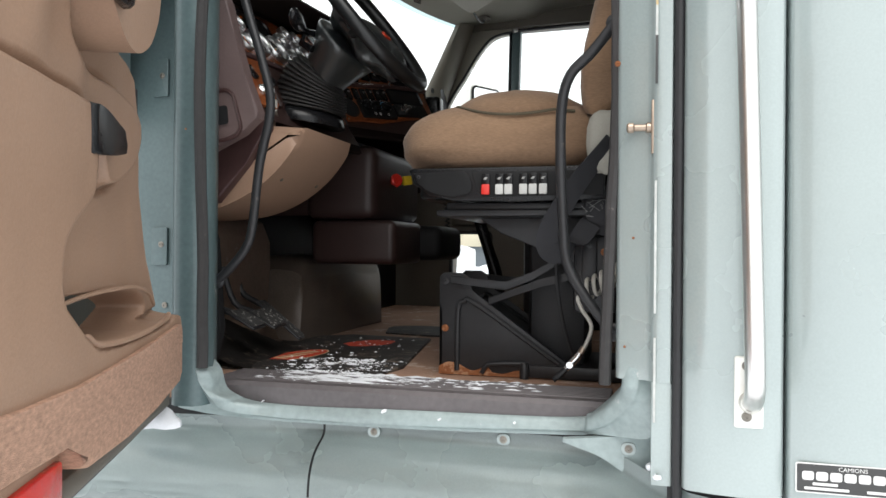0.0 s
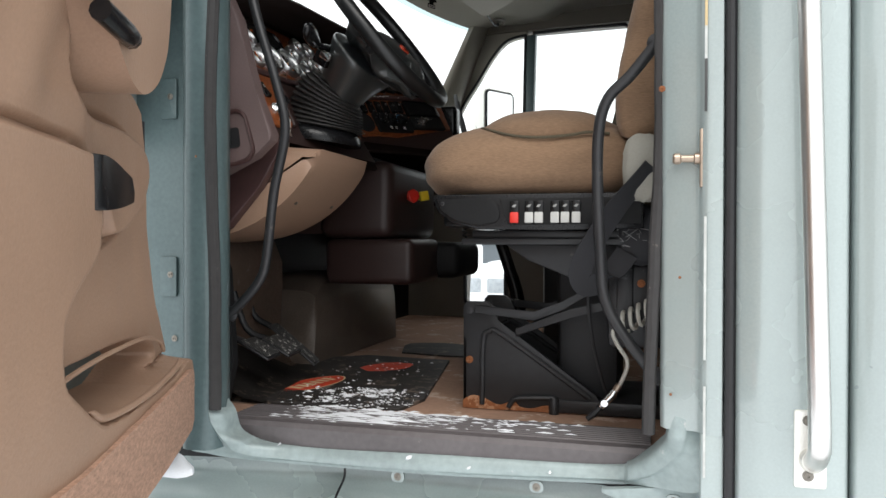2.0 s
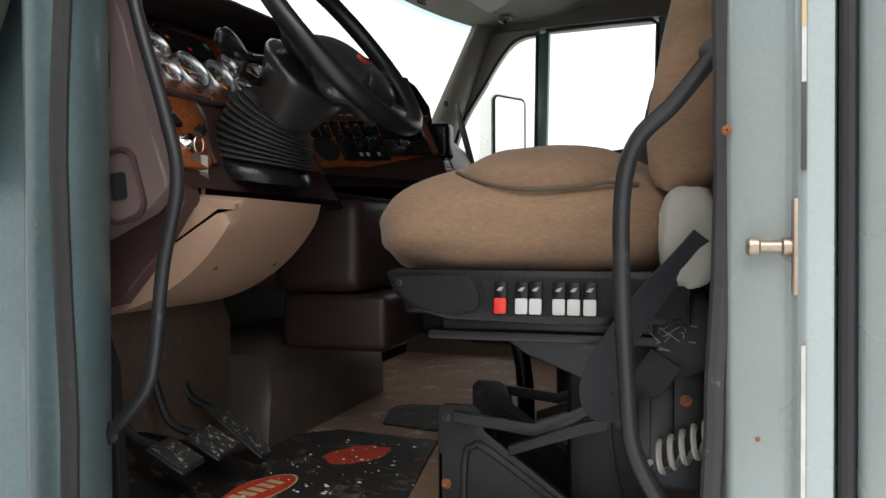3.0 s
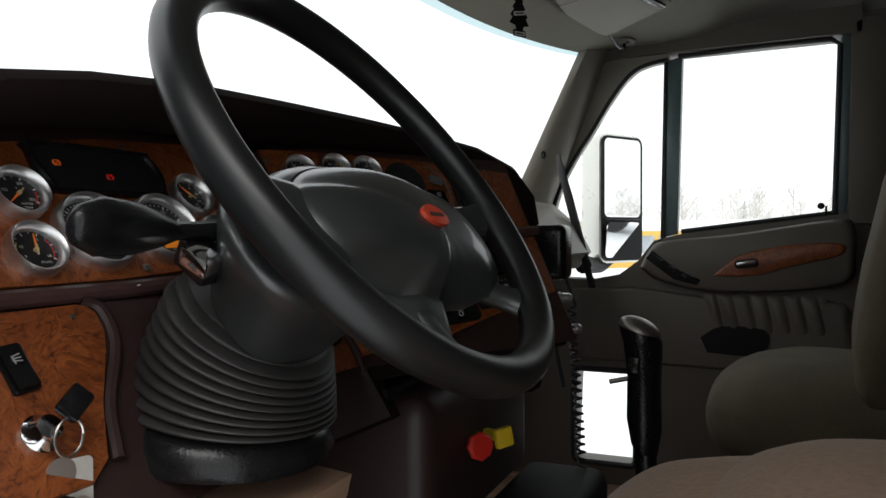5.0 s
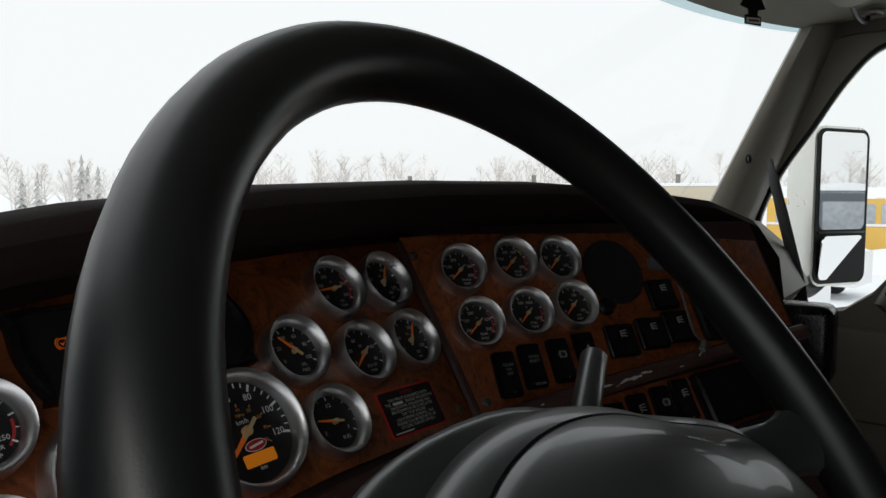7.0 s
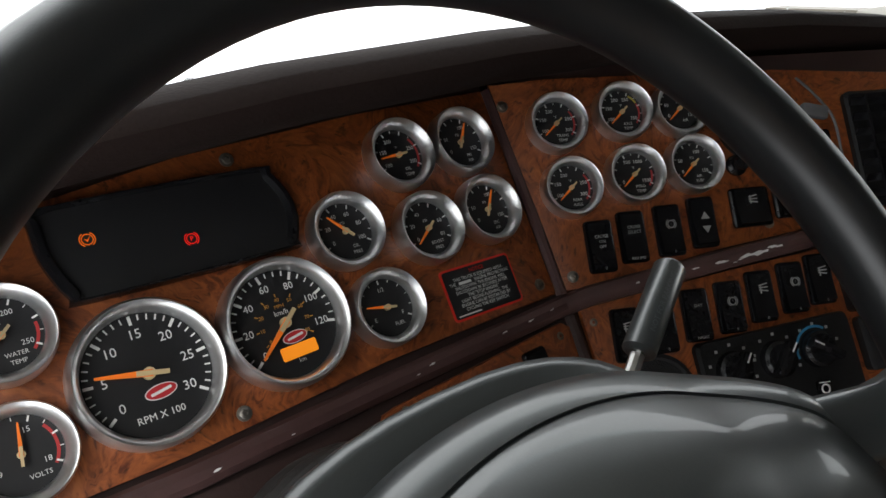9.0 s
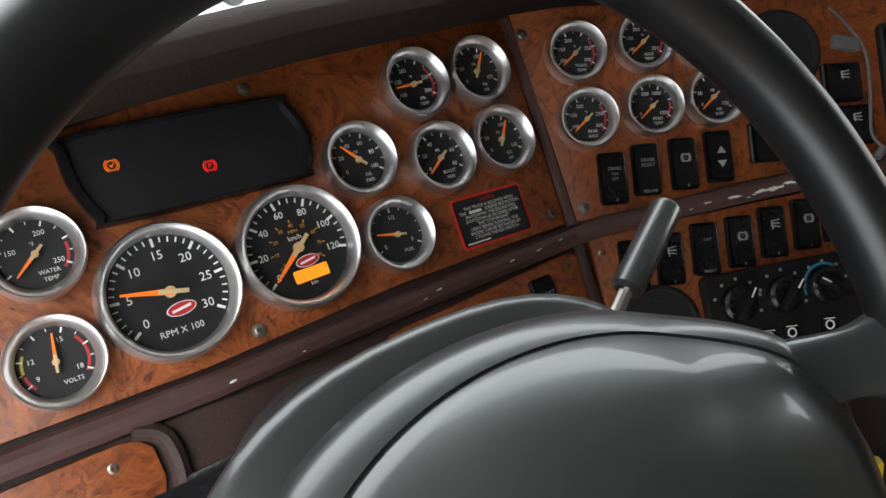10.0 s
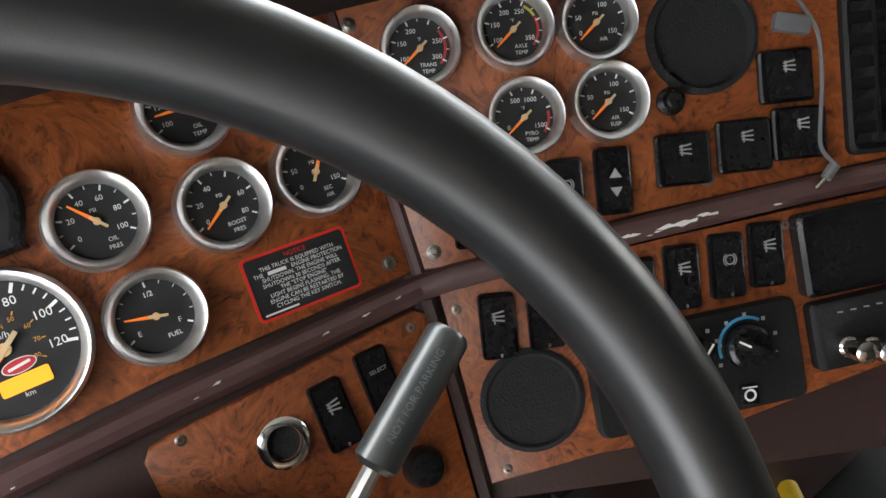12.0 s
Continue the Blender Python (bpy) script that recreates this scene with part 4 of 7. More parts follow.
panel("key_panel", "burl", P1, low, -0.004, 0.002, 0.0015, "burl walnut ignition key panel")
panel("switch_panel", "burl", P1, [(-0.0125, -0.1065), (-0.0075, -0.100), (0.0045, -0.098), (0.164, -0.0885), (0.171, -0.094), (0.160, -0.226), (0.02, -0.228), (-0.006, -0.19)], -0.004, 0.002, 0.0015, "burl walnut switch panel")
panel("switch_panel", "burl", P2, [(-0.0535, -0.1015), (0.0789, -0.085), (0.1831, -0.0734), (0.36, -0.055), (0.36, -0.158), (0.2425, -0.1834), (0.1103, -0.217), (0.0406, -0.2195), (-0.033, -0.2315)], -0.004, 0.002, 0.0015, "burl walnut switch panel")
# chipped maroon beads between the panels
bm = B()
tube(bm, [tuple(P1 @ Vector(p)) for p in ((-0.35, -0.092, 0.000), (-0.13, -0.0895, 0.000), (0.01, -0.083, 0.0), (0.172, -0.0775, 0.0))] + [tuple(P2 @ Vector(p)) for p in ((-0.045, -0.0925, 0.003), (0.075, -0.0758, 0.003), (0.18, -0.063, 0.003), (0.37, -0.044, 0.003))], 0.0085, 10, 0)
bead = part("bead", bm, "maroon_worn", dash, "maroon bead with chipped paint")
rnd = random.Random(31)
for P, u0, u1, v0, v1, d, n, big in ((P2, 0.068, 0.150, -0.0768, -0.0668, 0.0112, 6, 0.6), (P1, -0.16, 0.16, -0.0900, -0.0780, 0.0083, 7, 0.20), (P2, -0.03, 0.30, -0.0905, -0.052, 0.0113, 7, 0.24)):
    for k in range(n):
        f = rnd.random()
        r = (0.0022 + 0.0034 * rnd.random()) * big
        poly = [(r * (2.6 + rnd.uniform(-1.4, 1.4)) * math.cos(a), r * (0.60 + rnd.uniform(-0.35, 0.3)) * math.sin(a)) for a in (2 * math.pi * j / 9 for j in range(9))]
        bm = B()
        prism(bm, poly, -0.0012, 0.0004, P @ pose(u0 + (u1 - u0) * f, v0 + (v1 - v0) * f + rnd.uniform(-0.0022, 0.0022), d, 0, 0, 7))
        part("paint_chip", bm, "white", bead)
bm = B()
tube(bm, [tuple(P1 @ Vector((0.1800, 0.110, 0.001))), tuple(P1 @ Vector((0.1778, 0.0, 0.002))), tuple(P1 @ Vector((0.1755, -0.068, 0.002)))], 0.0046, 8)
part("joint_strip", bm, "maroon_worn", dash)
bm = B()
tube(bm, [tuple(P1 @ Vector((0.176, -0.086, 0.001))), tuple(P1 @ Vector((0.172, -0.16, 0.002))), tuple(P1 @ Vector((0.166, -0.235, 0.002)))], 0.005, 8)
part("joint_strip", bm, "maroon", dash)
bm = B()
tube(bm, [tuple(P1 @ Vector(p)) for p in ((-0.182, -0.0975, 0.0), (-0.170, -0.103, 0.0), (-0.1645, -0.112, 0.0), (-0.1635, -0.132, 0.0), (-0.171, -0.156, 0.0), (-0.197, -0.202, 0.0), (-0.209, -0.248, 0.0))], 0.006, 8, 4)
part("panel_edge", bm, "maroon", dash)
# panel behind the steering column and below
bm = B()
grid(bm, [[tuple(P1 @ Vector((u, v, d))) for u in (-0.20, -0.1, 0.0)] for v, d in ((-0.10, -0.002), (-0.2, -0.002), (-0.29, -0.01))])
part("column_surround", bm, "maroon", dash)
for P, u, v in ((P1, -0.0508, 0.0911), (P1, -0.0929, -0.0664), (P1, 0.1592, -0.0549), (P1, -0.1973, -0.1136), (P1, 0.0087, -0.1031), (P1, 0.158, -0.098), (P2, -0.092, 0.070), (P2, -0.0542, -0.0755), (P2, -0.0437, -0.1135), (P2, 0.128, -0.048), (P2, 0.177, -0.083), (P2, -0.021, -0.222)):
    screw("screw", dash, P @ Matrix.Translation((u, v, 0.0)), 0.0042)


# gauges
def pol(r, a):
    return r * math.cos(radians(a)), r * math.sin(radians(a))


def arc_band(bm, r0, r1, a0, a1, h, n=14):
    pts = [pol(r1, a0 + (a1 - a0) * k / n) for k in range(n + 1)] + [pol(r0, a1 + (a0 - a1) * k / n) for k in range(n + 1)]
    return prism(bm, pts, h - 0.0002, h)


def gauge(P, u, v, R, needle, start, step, marks, minor, text_r, tsize, captions=(), arcs=(), short=False, label="", name="gauge"):
    """A round instrument: deep satin bezel, black dial, ticks, numerals, captions and pointer."""
    m = P @ Matrix.Translation((u, v, 0))
    big = R > 0.035
    Rd = R * (0.83 if big else 0.745)
    bm = B()
    hgt = 0.017 if big else 0.015
    lathe(bm, [(R, 0), (R, hgt * 0.45), (R * 0.985, hgt * 0.8), (R * 0.945, hgt), (R * 0.905, hgt * 0.96), (Rd * 1.01, hgt * 0.55), (Rd, 0.004)], 48, m, False)
    g = part(name, bm, "bezel", dash, label or "round black gauge in a satin metal bezel", 50)
    bm = B()
    lathe(bm, [(Rd * 1.02, 0.0030), (Rd * 1.02, 0.0042)], 40, m)
    part("dial", bm, "face", g)
    h = 0.0047
    for k in range(minor + 1):
        a = start + (step * (len(marks) - 1)) * k / minor
        maj = abs((k * (len(marks) - 1) / minor) % 1) < 1e-6
        r1, r0, w = Rd * 0.97, Rd * (0.82 if maj else 0.88), Rd * (0.024 if maj else 0.012)
        c, s = math.cos(radians(a)), math.sin(radians(a))
        bm = B()
        prism(bm, [(r0 * c - w * s, r0 * s + w * c), (r0 * c + w * s, r0 * s - w * c), (r1 * c + w * s, r1 * s - w * c), (r1 * c - w * s, r1 * s + w * c)][::-1], h - 0.0003, h, m)
        part("tick", bm, "white", g, smooth=0)
    for k, t in enumerate(marks):
        if t:
            x, y = pol(text_r * Rd, start + step * k)
            bm = B()
            words(bm, t, tsize, m @ Matrix.Translation((x, y, h)))
            part("numeral", bm, "white", g, smooth=0)
    for t, x, y, sz in captions:
        bm = B()
        words(bm, t, sz, m @ Matrix.Translation((x * Rd, y * Rd, h)))
        part("caption", bm, "white", g, smooth=0)
    for mt, a0, a1 in arcs:
        bm = B()
        arc_band(bm, Rd * 0.80, Rd * 0.88, a0, a1, h - 0.0001)
        bmesh.ops.transform(bm, matrix=m, verts=bm.verts)
        part("colour_arc", bm, mt, g)
    bm = B()
    L = Rd * 0.80
    nm = m @ Matrix.Translation((0, 0, 0.0075)) @ pose(0, 0, 0, 0, 0, needle)
    prism(bm, [(-Rd * 0.05, -Rd * 0.058), (L, -Rd * 0.020), (L, Rd * 0.020), (-Rd * 0.05, Rd * 0.058)], -0.0006, 0.0006, nm)
    part("pointer", bm, "needle", g)
    bm = B()
    prism(bm, [(-Rd * 0.30, -Rd * 0.035), (Rd * 0.20, -Rd * 0.042), (Rd * 0.20, Rd * 0.042), (-Rd * 0.30, Rd * 0.035)], -0.0004, 0.0012, nm)
    lathe(bm, [(Rd * 0.10, -0.003), (Rd * 0.10, 0.0005)], 14, nm)
    part("pointer_hub", bm, "needle_hub", g)
    return g, m, Rd


def logo_oval(g, m, x, y, w, mt="logo_red"):
    bm = B()
    prism(bm, oval(w, w * 0.46), 0.0046, 0.0049, m @ pose(x, y, 0, 0, 0, 4))
    ring = part("emblem_border", bm, "white", g)
    bm = B()
    prism(bm, oval(w * 0.93, w * 0.40), 0.0049, 0.0052, m @ pose(x, y, 0, 0, 0, 4))
    part("emblem", bm, mt, g)
    bm = B()
    prism(bm, rrect(w * 0.66, w * 0.09, w * 0.03, 3), 0.0052, 0.0054, m @ pose(x, y, 0, 0, 0, 10))
    part("emblem_bar", bm, "white", g)
    return ring


R1, R2 = 0.0430, 0.0274
g, m, Rd = gauge(P1, -0.1378, -0.0263, R1, 168, 218, -42, ["0", "5", "10", "15", "20", "25", "30"], 30, 0.66, 0.0078, [("RPM X 100", 0, -0.68, 0.0058)], label="large tachometer in a satin metal bezel")
logo_oval(g, m, 0.0035, -0.0115, 0.0185)
g, m, Rd = gauge(P1, -0.0519, -0.0226, R1 * 0.98, 221, 221, -39, ["0", "20", "40", "60", "80", "100", "120"], 24, 0.70, 0.0066, [("km/h", 0, 0.20, 0.0048), ("km", 0.1, -0.72, 0.004)], label="large speedometer in a satin metal bezel")
bm = B()
for k in range(9):
    x, y = pol(Rd * 0.44, 215 - 31 * k)
    words(bm, str(10 * k), 0.0034, m @ Matrix.Translation((x, y, 0.0047)))
    a = 215 - 31 * k
    c, s = math.cos(radians(a)), math.sin(radians(a))
    box(bm, Rd * 0.50, Rd * 0.56, -0.0003, 0.0003, 0.0044, 0.0047, 0, m @ pose(0, 0, 0, 0, 0, a))
words(bm, "MPH", 0.0034, m @ Matrix.Translation((0, Rd * 0.32, 0.0047)))
part("mph_ring", bm, "amber_print", g, smooth=0)
logo_oval(g, m, 0.0035, -0.010, 0.017)
bm = B()
prism(bm, rrect(0.0245, 0.0085, 0.001, 2), 0.0044, 0.0050, m @ pose(0.0035, -0.0188, 0, 0, 0, 2))
part("odometer_display", bm, "lcd", g, "glowing orange odometer display")
small = [
    ("wtemp", -0.2008, 0.0165, 222, ["", "150", "", "200", "", "250"], "°F", "WATER", "TEMP", [("red_arc", -40, 10)]),
    ("volts", -0.2079, -0.0455, 82, ["9", "12", "", "15", "", "18"], "", "VOLTS", "", [("red_arc", -35, 40), ("yellow_arc", 150, 185), ("red_arc", 190, 220)]),
    ("oilp", 0.0107, 0.0245, 133, ["0", "20", "40", "60", "80", "100"], "PSI", "OIL", "PRES", []),
    ("fuel", 0.0205, -0.0339, 168, ["E", "", "1/2", "", "F"], "", "FUEL", "", []),
    ("g_tl", 0.0739, 0.0698, 183, ["100", "150", "200", "", "250", "300"], "°F", "OIL", "TEMP", [("red_arc", -40, 40)]),
    ("g_tr", 0.1325, 0.0703, 58, ["0", "50", "", "100", "", "150"], "PSI", "PRI", "AIR", []),
    ("g_bl", 0.0754, 0.0114, 218, ["0", "20", "40", "", "60", "80"], "PSI", "BOOST", "PRES", []),
    ("g_br", 0.1335, 0.0132, 58, ["0", "50", "", "100", "", "150"], "PSI", "SEC", "AIR", []),
]
for key, u, v, nd, marks, unit, c1, c2, arcs in small:
    st = -240 / (len(marks) - 1)
    caps = [(c1, 0.22, -0.55, 0.0034), (c2, 0.22, -0.76, 0.0034)] if c2 else [(c1, 0.3, -0.62, 0.0036)]
    if unit:
        caps.append((unit, 0, 0.30, 0.003))
    gauge(P1, u, v, R2, nd, 210, st, marks, 10, 0.62, 0.0042, [c for c in caps if c[0]], arcs)
right = [
    (-0.0496, 0.0511, ["100", "150", "200", "", "250", "300"], "°F", "TRANS", "TEMP", [("red_arc", -40, 40)]),
    (0.0093, 0.0573, ["100", "150", "200", "250", "", "350"], "°F", "AXLE", "TEMP", [("red_arc", -40, 25), ("yellow_arc", 28, 60)]),
    (0.0619, 0.0570, ["0", "50", "", "100", "", "150"], "PSI", "AIR", "", []),
    (-0.0455, -0.0037, ["100", "150", "200", "", "250", "300"], "°F", "REAR", "AXLE", [("red_arc", -40, 40)]),
    (0.0110, 0.0030, ["0", "", "500", "1000", "", "1500"], "°F", "PYRO", "TEMP", [("red_arc", -40, 10)]),
    (0.0652, 0.0075, ["0", "50", "", "100", "", "150"], "PSI", "AIR", "SUSP", []),
]
for u, v, marks, unit, c1, c2, arcs in right:
    caps = [(c1, 0.22, -0.55, 0.0034), (unit, 0, 0.30, 0.003)] + ([(c2, 0.22, -0.76, 0.0034)] if c2 else [])
    gauge(P2, u, v, R2 * 0.92, 222, 210, -48, marks, 10, 0.62, 0.0042, caps, arcs)
# warning light display
mW = P1 @ pose(-0.0965, 0.0508, 0, 0, 0, 0)
bm = B()
o = [(-0.078, 0.022), (-0.070, 0.030), (0.058, 0.030), (0.070, 0.024), (0.079, 0.0), (0.072, -0.024), (0.062, -0.029), (-0.058, -0.029), (-0.068, -0.024), (-0.077, 0.0)]
rows = [[(x * f, y * f, h) for x, y in smooth_profile(o + o[:1], 3)[:-1]] for f, h in ((1.0, 0), (1.0, 0.006), (0.97, 0.009), (0.93, 0.009), (0.90, 0.004))]
grid(bm, rows, True, False, mW)
wd = part("warning_display", bm, "black", dash, "black warning light display with two lit symbols")
bm = B()
prism(bm, [(x * 0.915, y * 0.915) for x, y in smooth_profile(o + o[:1], 3)[:-1]], 0, 0.0045, mW)
part("screen", bm, "face", wd)
for x, y, mt in ((-0.0500, 0.0067, "led_amber"), (0.0065, -0.0067, "led_red")):
    bm = B()
    arc_band(bm, 0.0034, 0.0040, 0, 359, 0.0048, 16)
    for a0 in (120, -60):
        arc_band(bm, 0.0047, 0.0053, a0, a0 + 120, 0.0048, 8)
    if mt == "led_red":
        words(bm, "P", 0.0052, Matrix.Translation((0, 0, 0.0048)))
    else:
        prism(bm, [(-0.0018, 0.0006), (-0.0002, -0.0018), (0.0026, 0.0024), (0.0000, -0.0002)], 0.0045, 0.0048)
    bmesh.ops.transform(bm, matrix=mW @ Matrix.Translation((x, y, 0)) @ Matrix.Diagonal((0.85, 0.85, 1, 1)), verts=bm.verts)
    part("warning_symbol", bm, mt, wd, smooth=0)
# notice plate
mN = P1 @ pose(0.1055, -0.0415, 0, 0, 0, -0.6) @ Matrix.Diagonal((1.0, 1.06, 1, 1))
bm = B()
prism(bm, rrect(0.0665, 0.0372, 0.003, 3), 0, 0.0007, mN)
nt = part("notice_plate", bm, "red", dash, "black notice plate with a red border")
bm = B()
prism(bm, rrect(0.0630, 0.0340, 0.002, 3), 0.0007, 0.0011, mN)
part("notice_field", bm, "face", nt)
bm = B()
lines = ["THIS TRUCK IS EQUIPPED WITH", "THE                   ENGINE PROTECTION", "SHUTDOWN. THE ENGINE WILL", "SHUTDOWN 30 SECONDS AFTER", 'THE "STOP ENGINE"', "LIGHT BEGINS FLASHING. THE", "ENGINE CAN BE RESTARTED BY", "CYCLING THE KEY SWITCH."]
for k, s in enumerate(lines):
    words(bm, s, 0.0033, mN @ Matrix.Translation((0, 0.0098 - 0.0031 * k, 0.0014)))
box(bm, -0.0195, -0.008, 0.0057, 0.0077, 0.0012, 0.0014, 0, mN)
box(bm, -0.029, -0.008, -0.0157, -0.0147, 0.0012, 0.0014, 0, mN)
part("notice_text", bm, "white", nt, smooth=0)
bm = B()
words(bm, "NOTICE", 0.0038, mN @ Matrix.Translation((0, 0.0138, 0.0014)))
part("notice_heading", bm, "red", nt, smooth=0)


# rocker switches
def rocker(P, u, v, w=0.0235, h=0.043, top="", bottom="", mark=None, tilt=0.0, name="rocker_switch"):
    m = P @ pose(u, v, 0.002, 0, 0, tilt)
    bm = B()
    rows = [[(x, y, z) for x, y in rrect(w * f, h * g_, 0.003, 3)] for f, g_, z in ((1, 1, 0), (1, 1, 0.003), (0.93, 0.965, 0.0042), (0.84, 0.92, 0.0035))]
    grid(bm, rows, True, True, m)
    sw = part(name, bm, "black", dash, "", 40)
    bm = B()
    sx, sy = w * 0.40, h * 0.455
    grid(bm, [[(x, y, z) for x in (-sx, -sx * 0.8, sx * 0.8, sx)] for y, z in ((-sy, 0.0035), (-sy * 0.93, 0.0075), (-sy * 0.3, 0.0062), (0, 0.0052), (sy * 0.5, 0.0050), (sy * 0.95, 0.0058), (sy, 0.0035))], False, False, m)
    part("rocker", bm, "black", sw, "", 40)
    q = m @ Matrix.Translation((0, 0, 0.0078))
    for k, t in enumerate(top.split("/") if top else ()):
        bm = B()
        words(bm, t, 0.0036, q @ Matrix.Translation((0, h * 0.17 - 0.0042 * k, 0)))
        part("switch_lettering", bm, "grey_print", sw, smooth=0)
    if bottom:
        bm = B()
        words(bm, bottom, 0.0034, q @ Matrix.Translation((0, -h * 0.43, 0)))
        part("switch_lettering", bm, "grey_print", sw, smooth=0)
    bm = B()
    if mark == "ring":
        arc_band(bm, 0.0026, 0.0034, 0, 359, 0.0078, 14)
        arc_band(bm, 0.0040, 0.0046, 120, 240, 0.0078, 6)
        arc_band(bm, 0.0040, 0.0046, -60, 60, 0.0078, 6)
        words(bm, "!", 0.0034, Matrix.Translation((0, 0, 0.0078)))
        bmesh.ops.transform(bm, matrix=m @ Matrix.Translation((0, h * 0.10, 0)), verts=bm.verts)
    if mark == "arrows":
        prism(bm, [(-0.004, 0.002), (0.004, 0.002), (0, 0.008)], 0.0075, 0.0078, m)
        prism(bm, [(-0.004, -0.004), (0, -0.010), (0.004, -0.004)], 0.0075, 0.0078, m)
    if mark == "bars":
        for k in range(3):
            box(bm, -0.004, 0.004, -0.0005, 0.0005, 0.0074, 0.0078, 0, m @ pose(0, h * 0.10 + 0.0025 * k, 0, 0, 0, 10 * (k - 1)))
        box(bm, -0.003, -0.002, 0.002, 0.009, 0.0074, 0.0078, 0, m)
    if bm.verts:
        part("switch_mark", bm, "grey_print", sw, smooth=0)
    else:
        bm.free()
    return sw


rocker(P2, -0.0285, -0.0540, top="CRUISE/ON/OFF", bottom="0")
rocker(P2, 0.0004, -0.0488, top="CRUISE/SELECT", bottom="RESUME")
rocker(P2, 0.0332, -0.0464, mark="ring", bottom="0")
rocker(P2, 0.0645, -0.0425, mark="arrows")
for k, (u, v) in enumerate(((-0.0185, -0.1267), (0.0127, -0.1237), (0.0439, -0.1180), (0.0749, -0.1148), (0.1045, -0.1092), (0.1348, -0.1050), (0.1619, -0.1006))):
    rocker(P2, u, v, top="DAY" if k == 2 else "", bottom=("NIGHT" if k == 2 else "0"), mark=None if k == 2 else ("ring" if k in (3, 5) else "bars"))
for u, v in ((0.1111, -0.0334), (0.1522, -0.0288), (0.1897, -0.0244), (0.1829, 0.0126)):
    rocker(P2, u, v, 0.036, 0.034, mark="bars", name="wide_rocker_switch")
rocker(P1, 0.0931, -0.1271, 0.0215, 0.043, mark="bars", bottom="0", tilt=2)
rocker(P1, 0.1261, -0.1193, 0.0215, 0.041, top="SELECT", mark=None, tilt=2)
rocker(P1, -0.2650, -0.1551, mark="bars", tilt=6)
rocker(P1, -0.302, -0.1600, mark="bars", tilt=6)
# lighter socket, knob, speakers, vent, climate panel, screens
def turned(name, P, u, v, prof, mt, label="", seg=28, parent=dash):
    bm = B()
    lathe(bm, prof, seg, P @ Matrix.Translation((u, v, 0.001)))
    return part(name, bm, mt, parent, label, 45)
so = turned("lighter_socket", P1, 0.0595, -0.1292, [(0.0155, 0), (0.0155, 0.004), (0.0125, 0.006), (0.0105, 0.006), (0.010, -0.02)], "chrome", "chrome lighter socket")
turned("socket_floor", P1, 0.0595, -0.1292, [(0.0100, 0.0005), (0.0100, 0.0012)], "bulk", parent=so)
turned("dimmer_knob", P1, 0.1329, -0.1813, [(0.013, 0), (0.013, 0.006), (0.011, 0.012), (0.007, 0.013)], "black")
turned("round_speaker", P2, -0.0006, -0.1780, [(0.0345, 0), (0.0345, 0.003), (0.031, 0.005), (0.029, 0.003), (0.0, 0.0045)], "bulk", "round black speaker grille")
turned("round_speaker", P2, 0.1301, 0.0425, [(0.0365, 0), (0.0365, 0.004), (0.033, 0.006), (0.031, 0.0), (0.0, 0.001)], "bulk", "round black speaker grille")
turned("small_knob", P2, 0.1064, 0.0039, [(0.009, 0), (0.009, 0.003), (0.006, 0.005), (0.006, 0.012), (0.004, 0.013)], "black")
bm = B()
rows = [[(x, y, z) for x, y in rrect(0.075 * f, 0.105 * f, 0.006, 3)] for f, z in ((1, 0), (1, 0.005), (0.94, 0.007), (0.88, 0.004))]
grid(bm, rows, True, True, P2 @ Matrix.Translation((0.2600, 0.010, 0)))
av = part("air_vent", bm, "black_matte", dash, "black louvred air vent")
for k in range(7):
    bm = B()
    box(bm, -0.034, 0.034, -0.0035, 0.0035, -0.0006, 0.0006, 0, P2 @ pose(0.2600, -0.032 + 0.014 * k, 0.0075, 35))
    part("louvre", bm, "black", av)
for k in range(3):
    bm = B()
    box(bm, -0.0012, 0.0012, -0.046, 0.046, -0.001, 0.003, 0, P2 @ pose(0.240 + 0.02 * k, 0.010, 0.008))
    part("divider", bm, "black", av)
bm = B()
grid(bm, [[(x, y, z) for x, y in rrect(0.142 * f, 0.068 * f, 0.006, 3)] for f, z in ((1, 0), (1, 0.008), (0.97, 0.011))], True, True, P2 @ pose(0.1085, -0.1690, 0, 0, 0, 5))
cl = part("climate_panel", bm, "black_matte", dash, "black climate control panel with three rotary knobs")
for k, (u, v) in enumerate(((0.0635, -0.1655), (0.1035, -0.1615), (0.1410, -0.1575))):
    mk = P2 @ pose(u, v, 0.011, 0, 0, (-30, -35, 60)[k])
    bm = B()
    lathe(bm, [(0.0155, 0), (0.0145, 0.006), (0.012, 0.008)], 24, mk)
    box(bm, -0.004, 0.004, -0.015, 0.015, 0.006, 0.017, 0.002, mk)
    kb = part("knob", bm, "black", cl)
    bm = B()
    box(bm, -0.0006, 0.0006, 0.006, 0.0145, 0.0171, 0.0175, 0, mk)
    part("knob_line", bm, "white", kb)
    bm = B()
    for a in range(-20, 201, 37):
        x, y = pol(0.0205, a)
        box(bm, x - 0.0012, x + 0.0012, y - 0.0012, y + 0.0012, 0.0, 0.0003, 0, P2 @ pose(u, v, 0.0112))
    part("dial_marks", bm, "grey_print", cl)
bm = B()
arc_band(bm, 0.0175, 0.0195, 60, 200, 0.0116, 12)
bmesh.ops.transform(bm, matrix=P2 @ Matrix.Translation((0.1410, -0.1575, 0)), verts=bm.verts)
part("cold_arc", bm, "blue", cl)
for u in (0.086, 0.106, 0.140):
    bm = B()
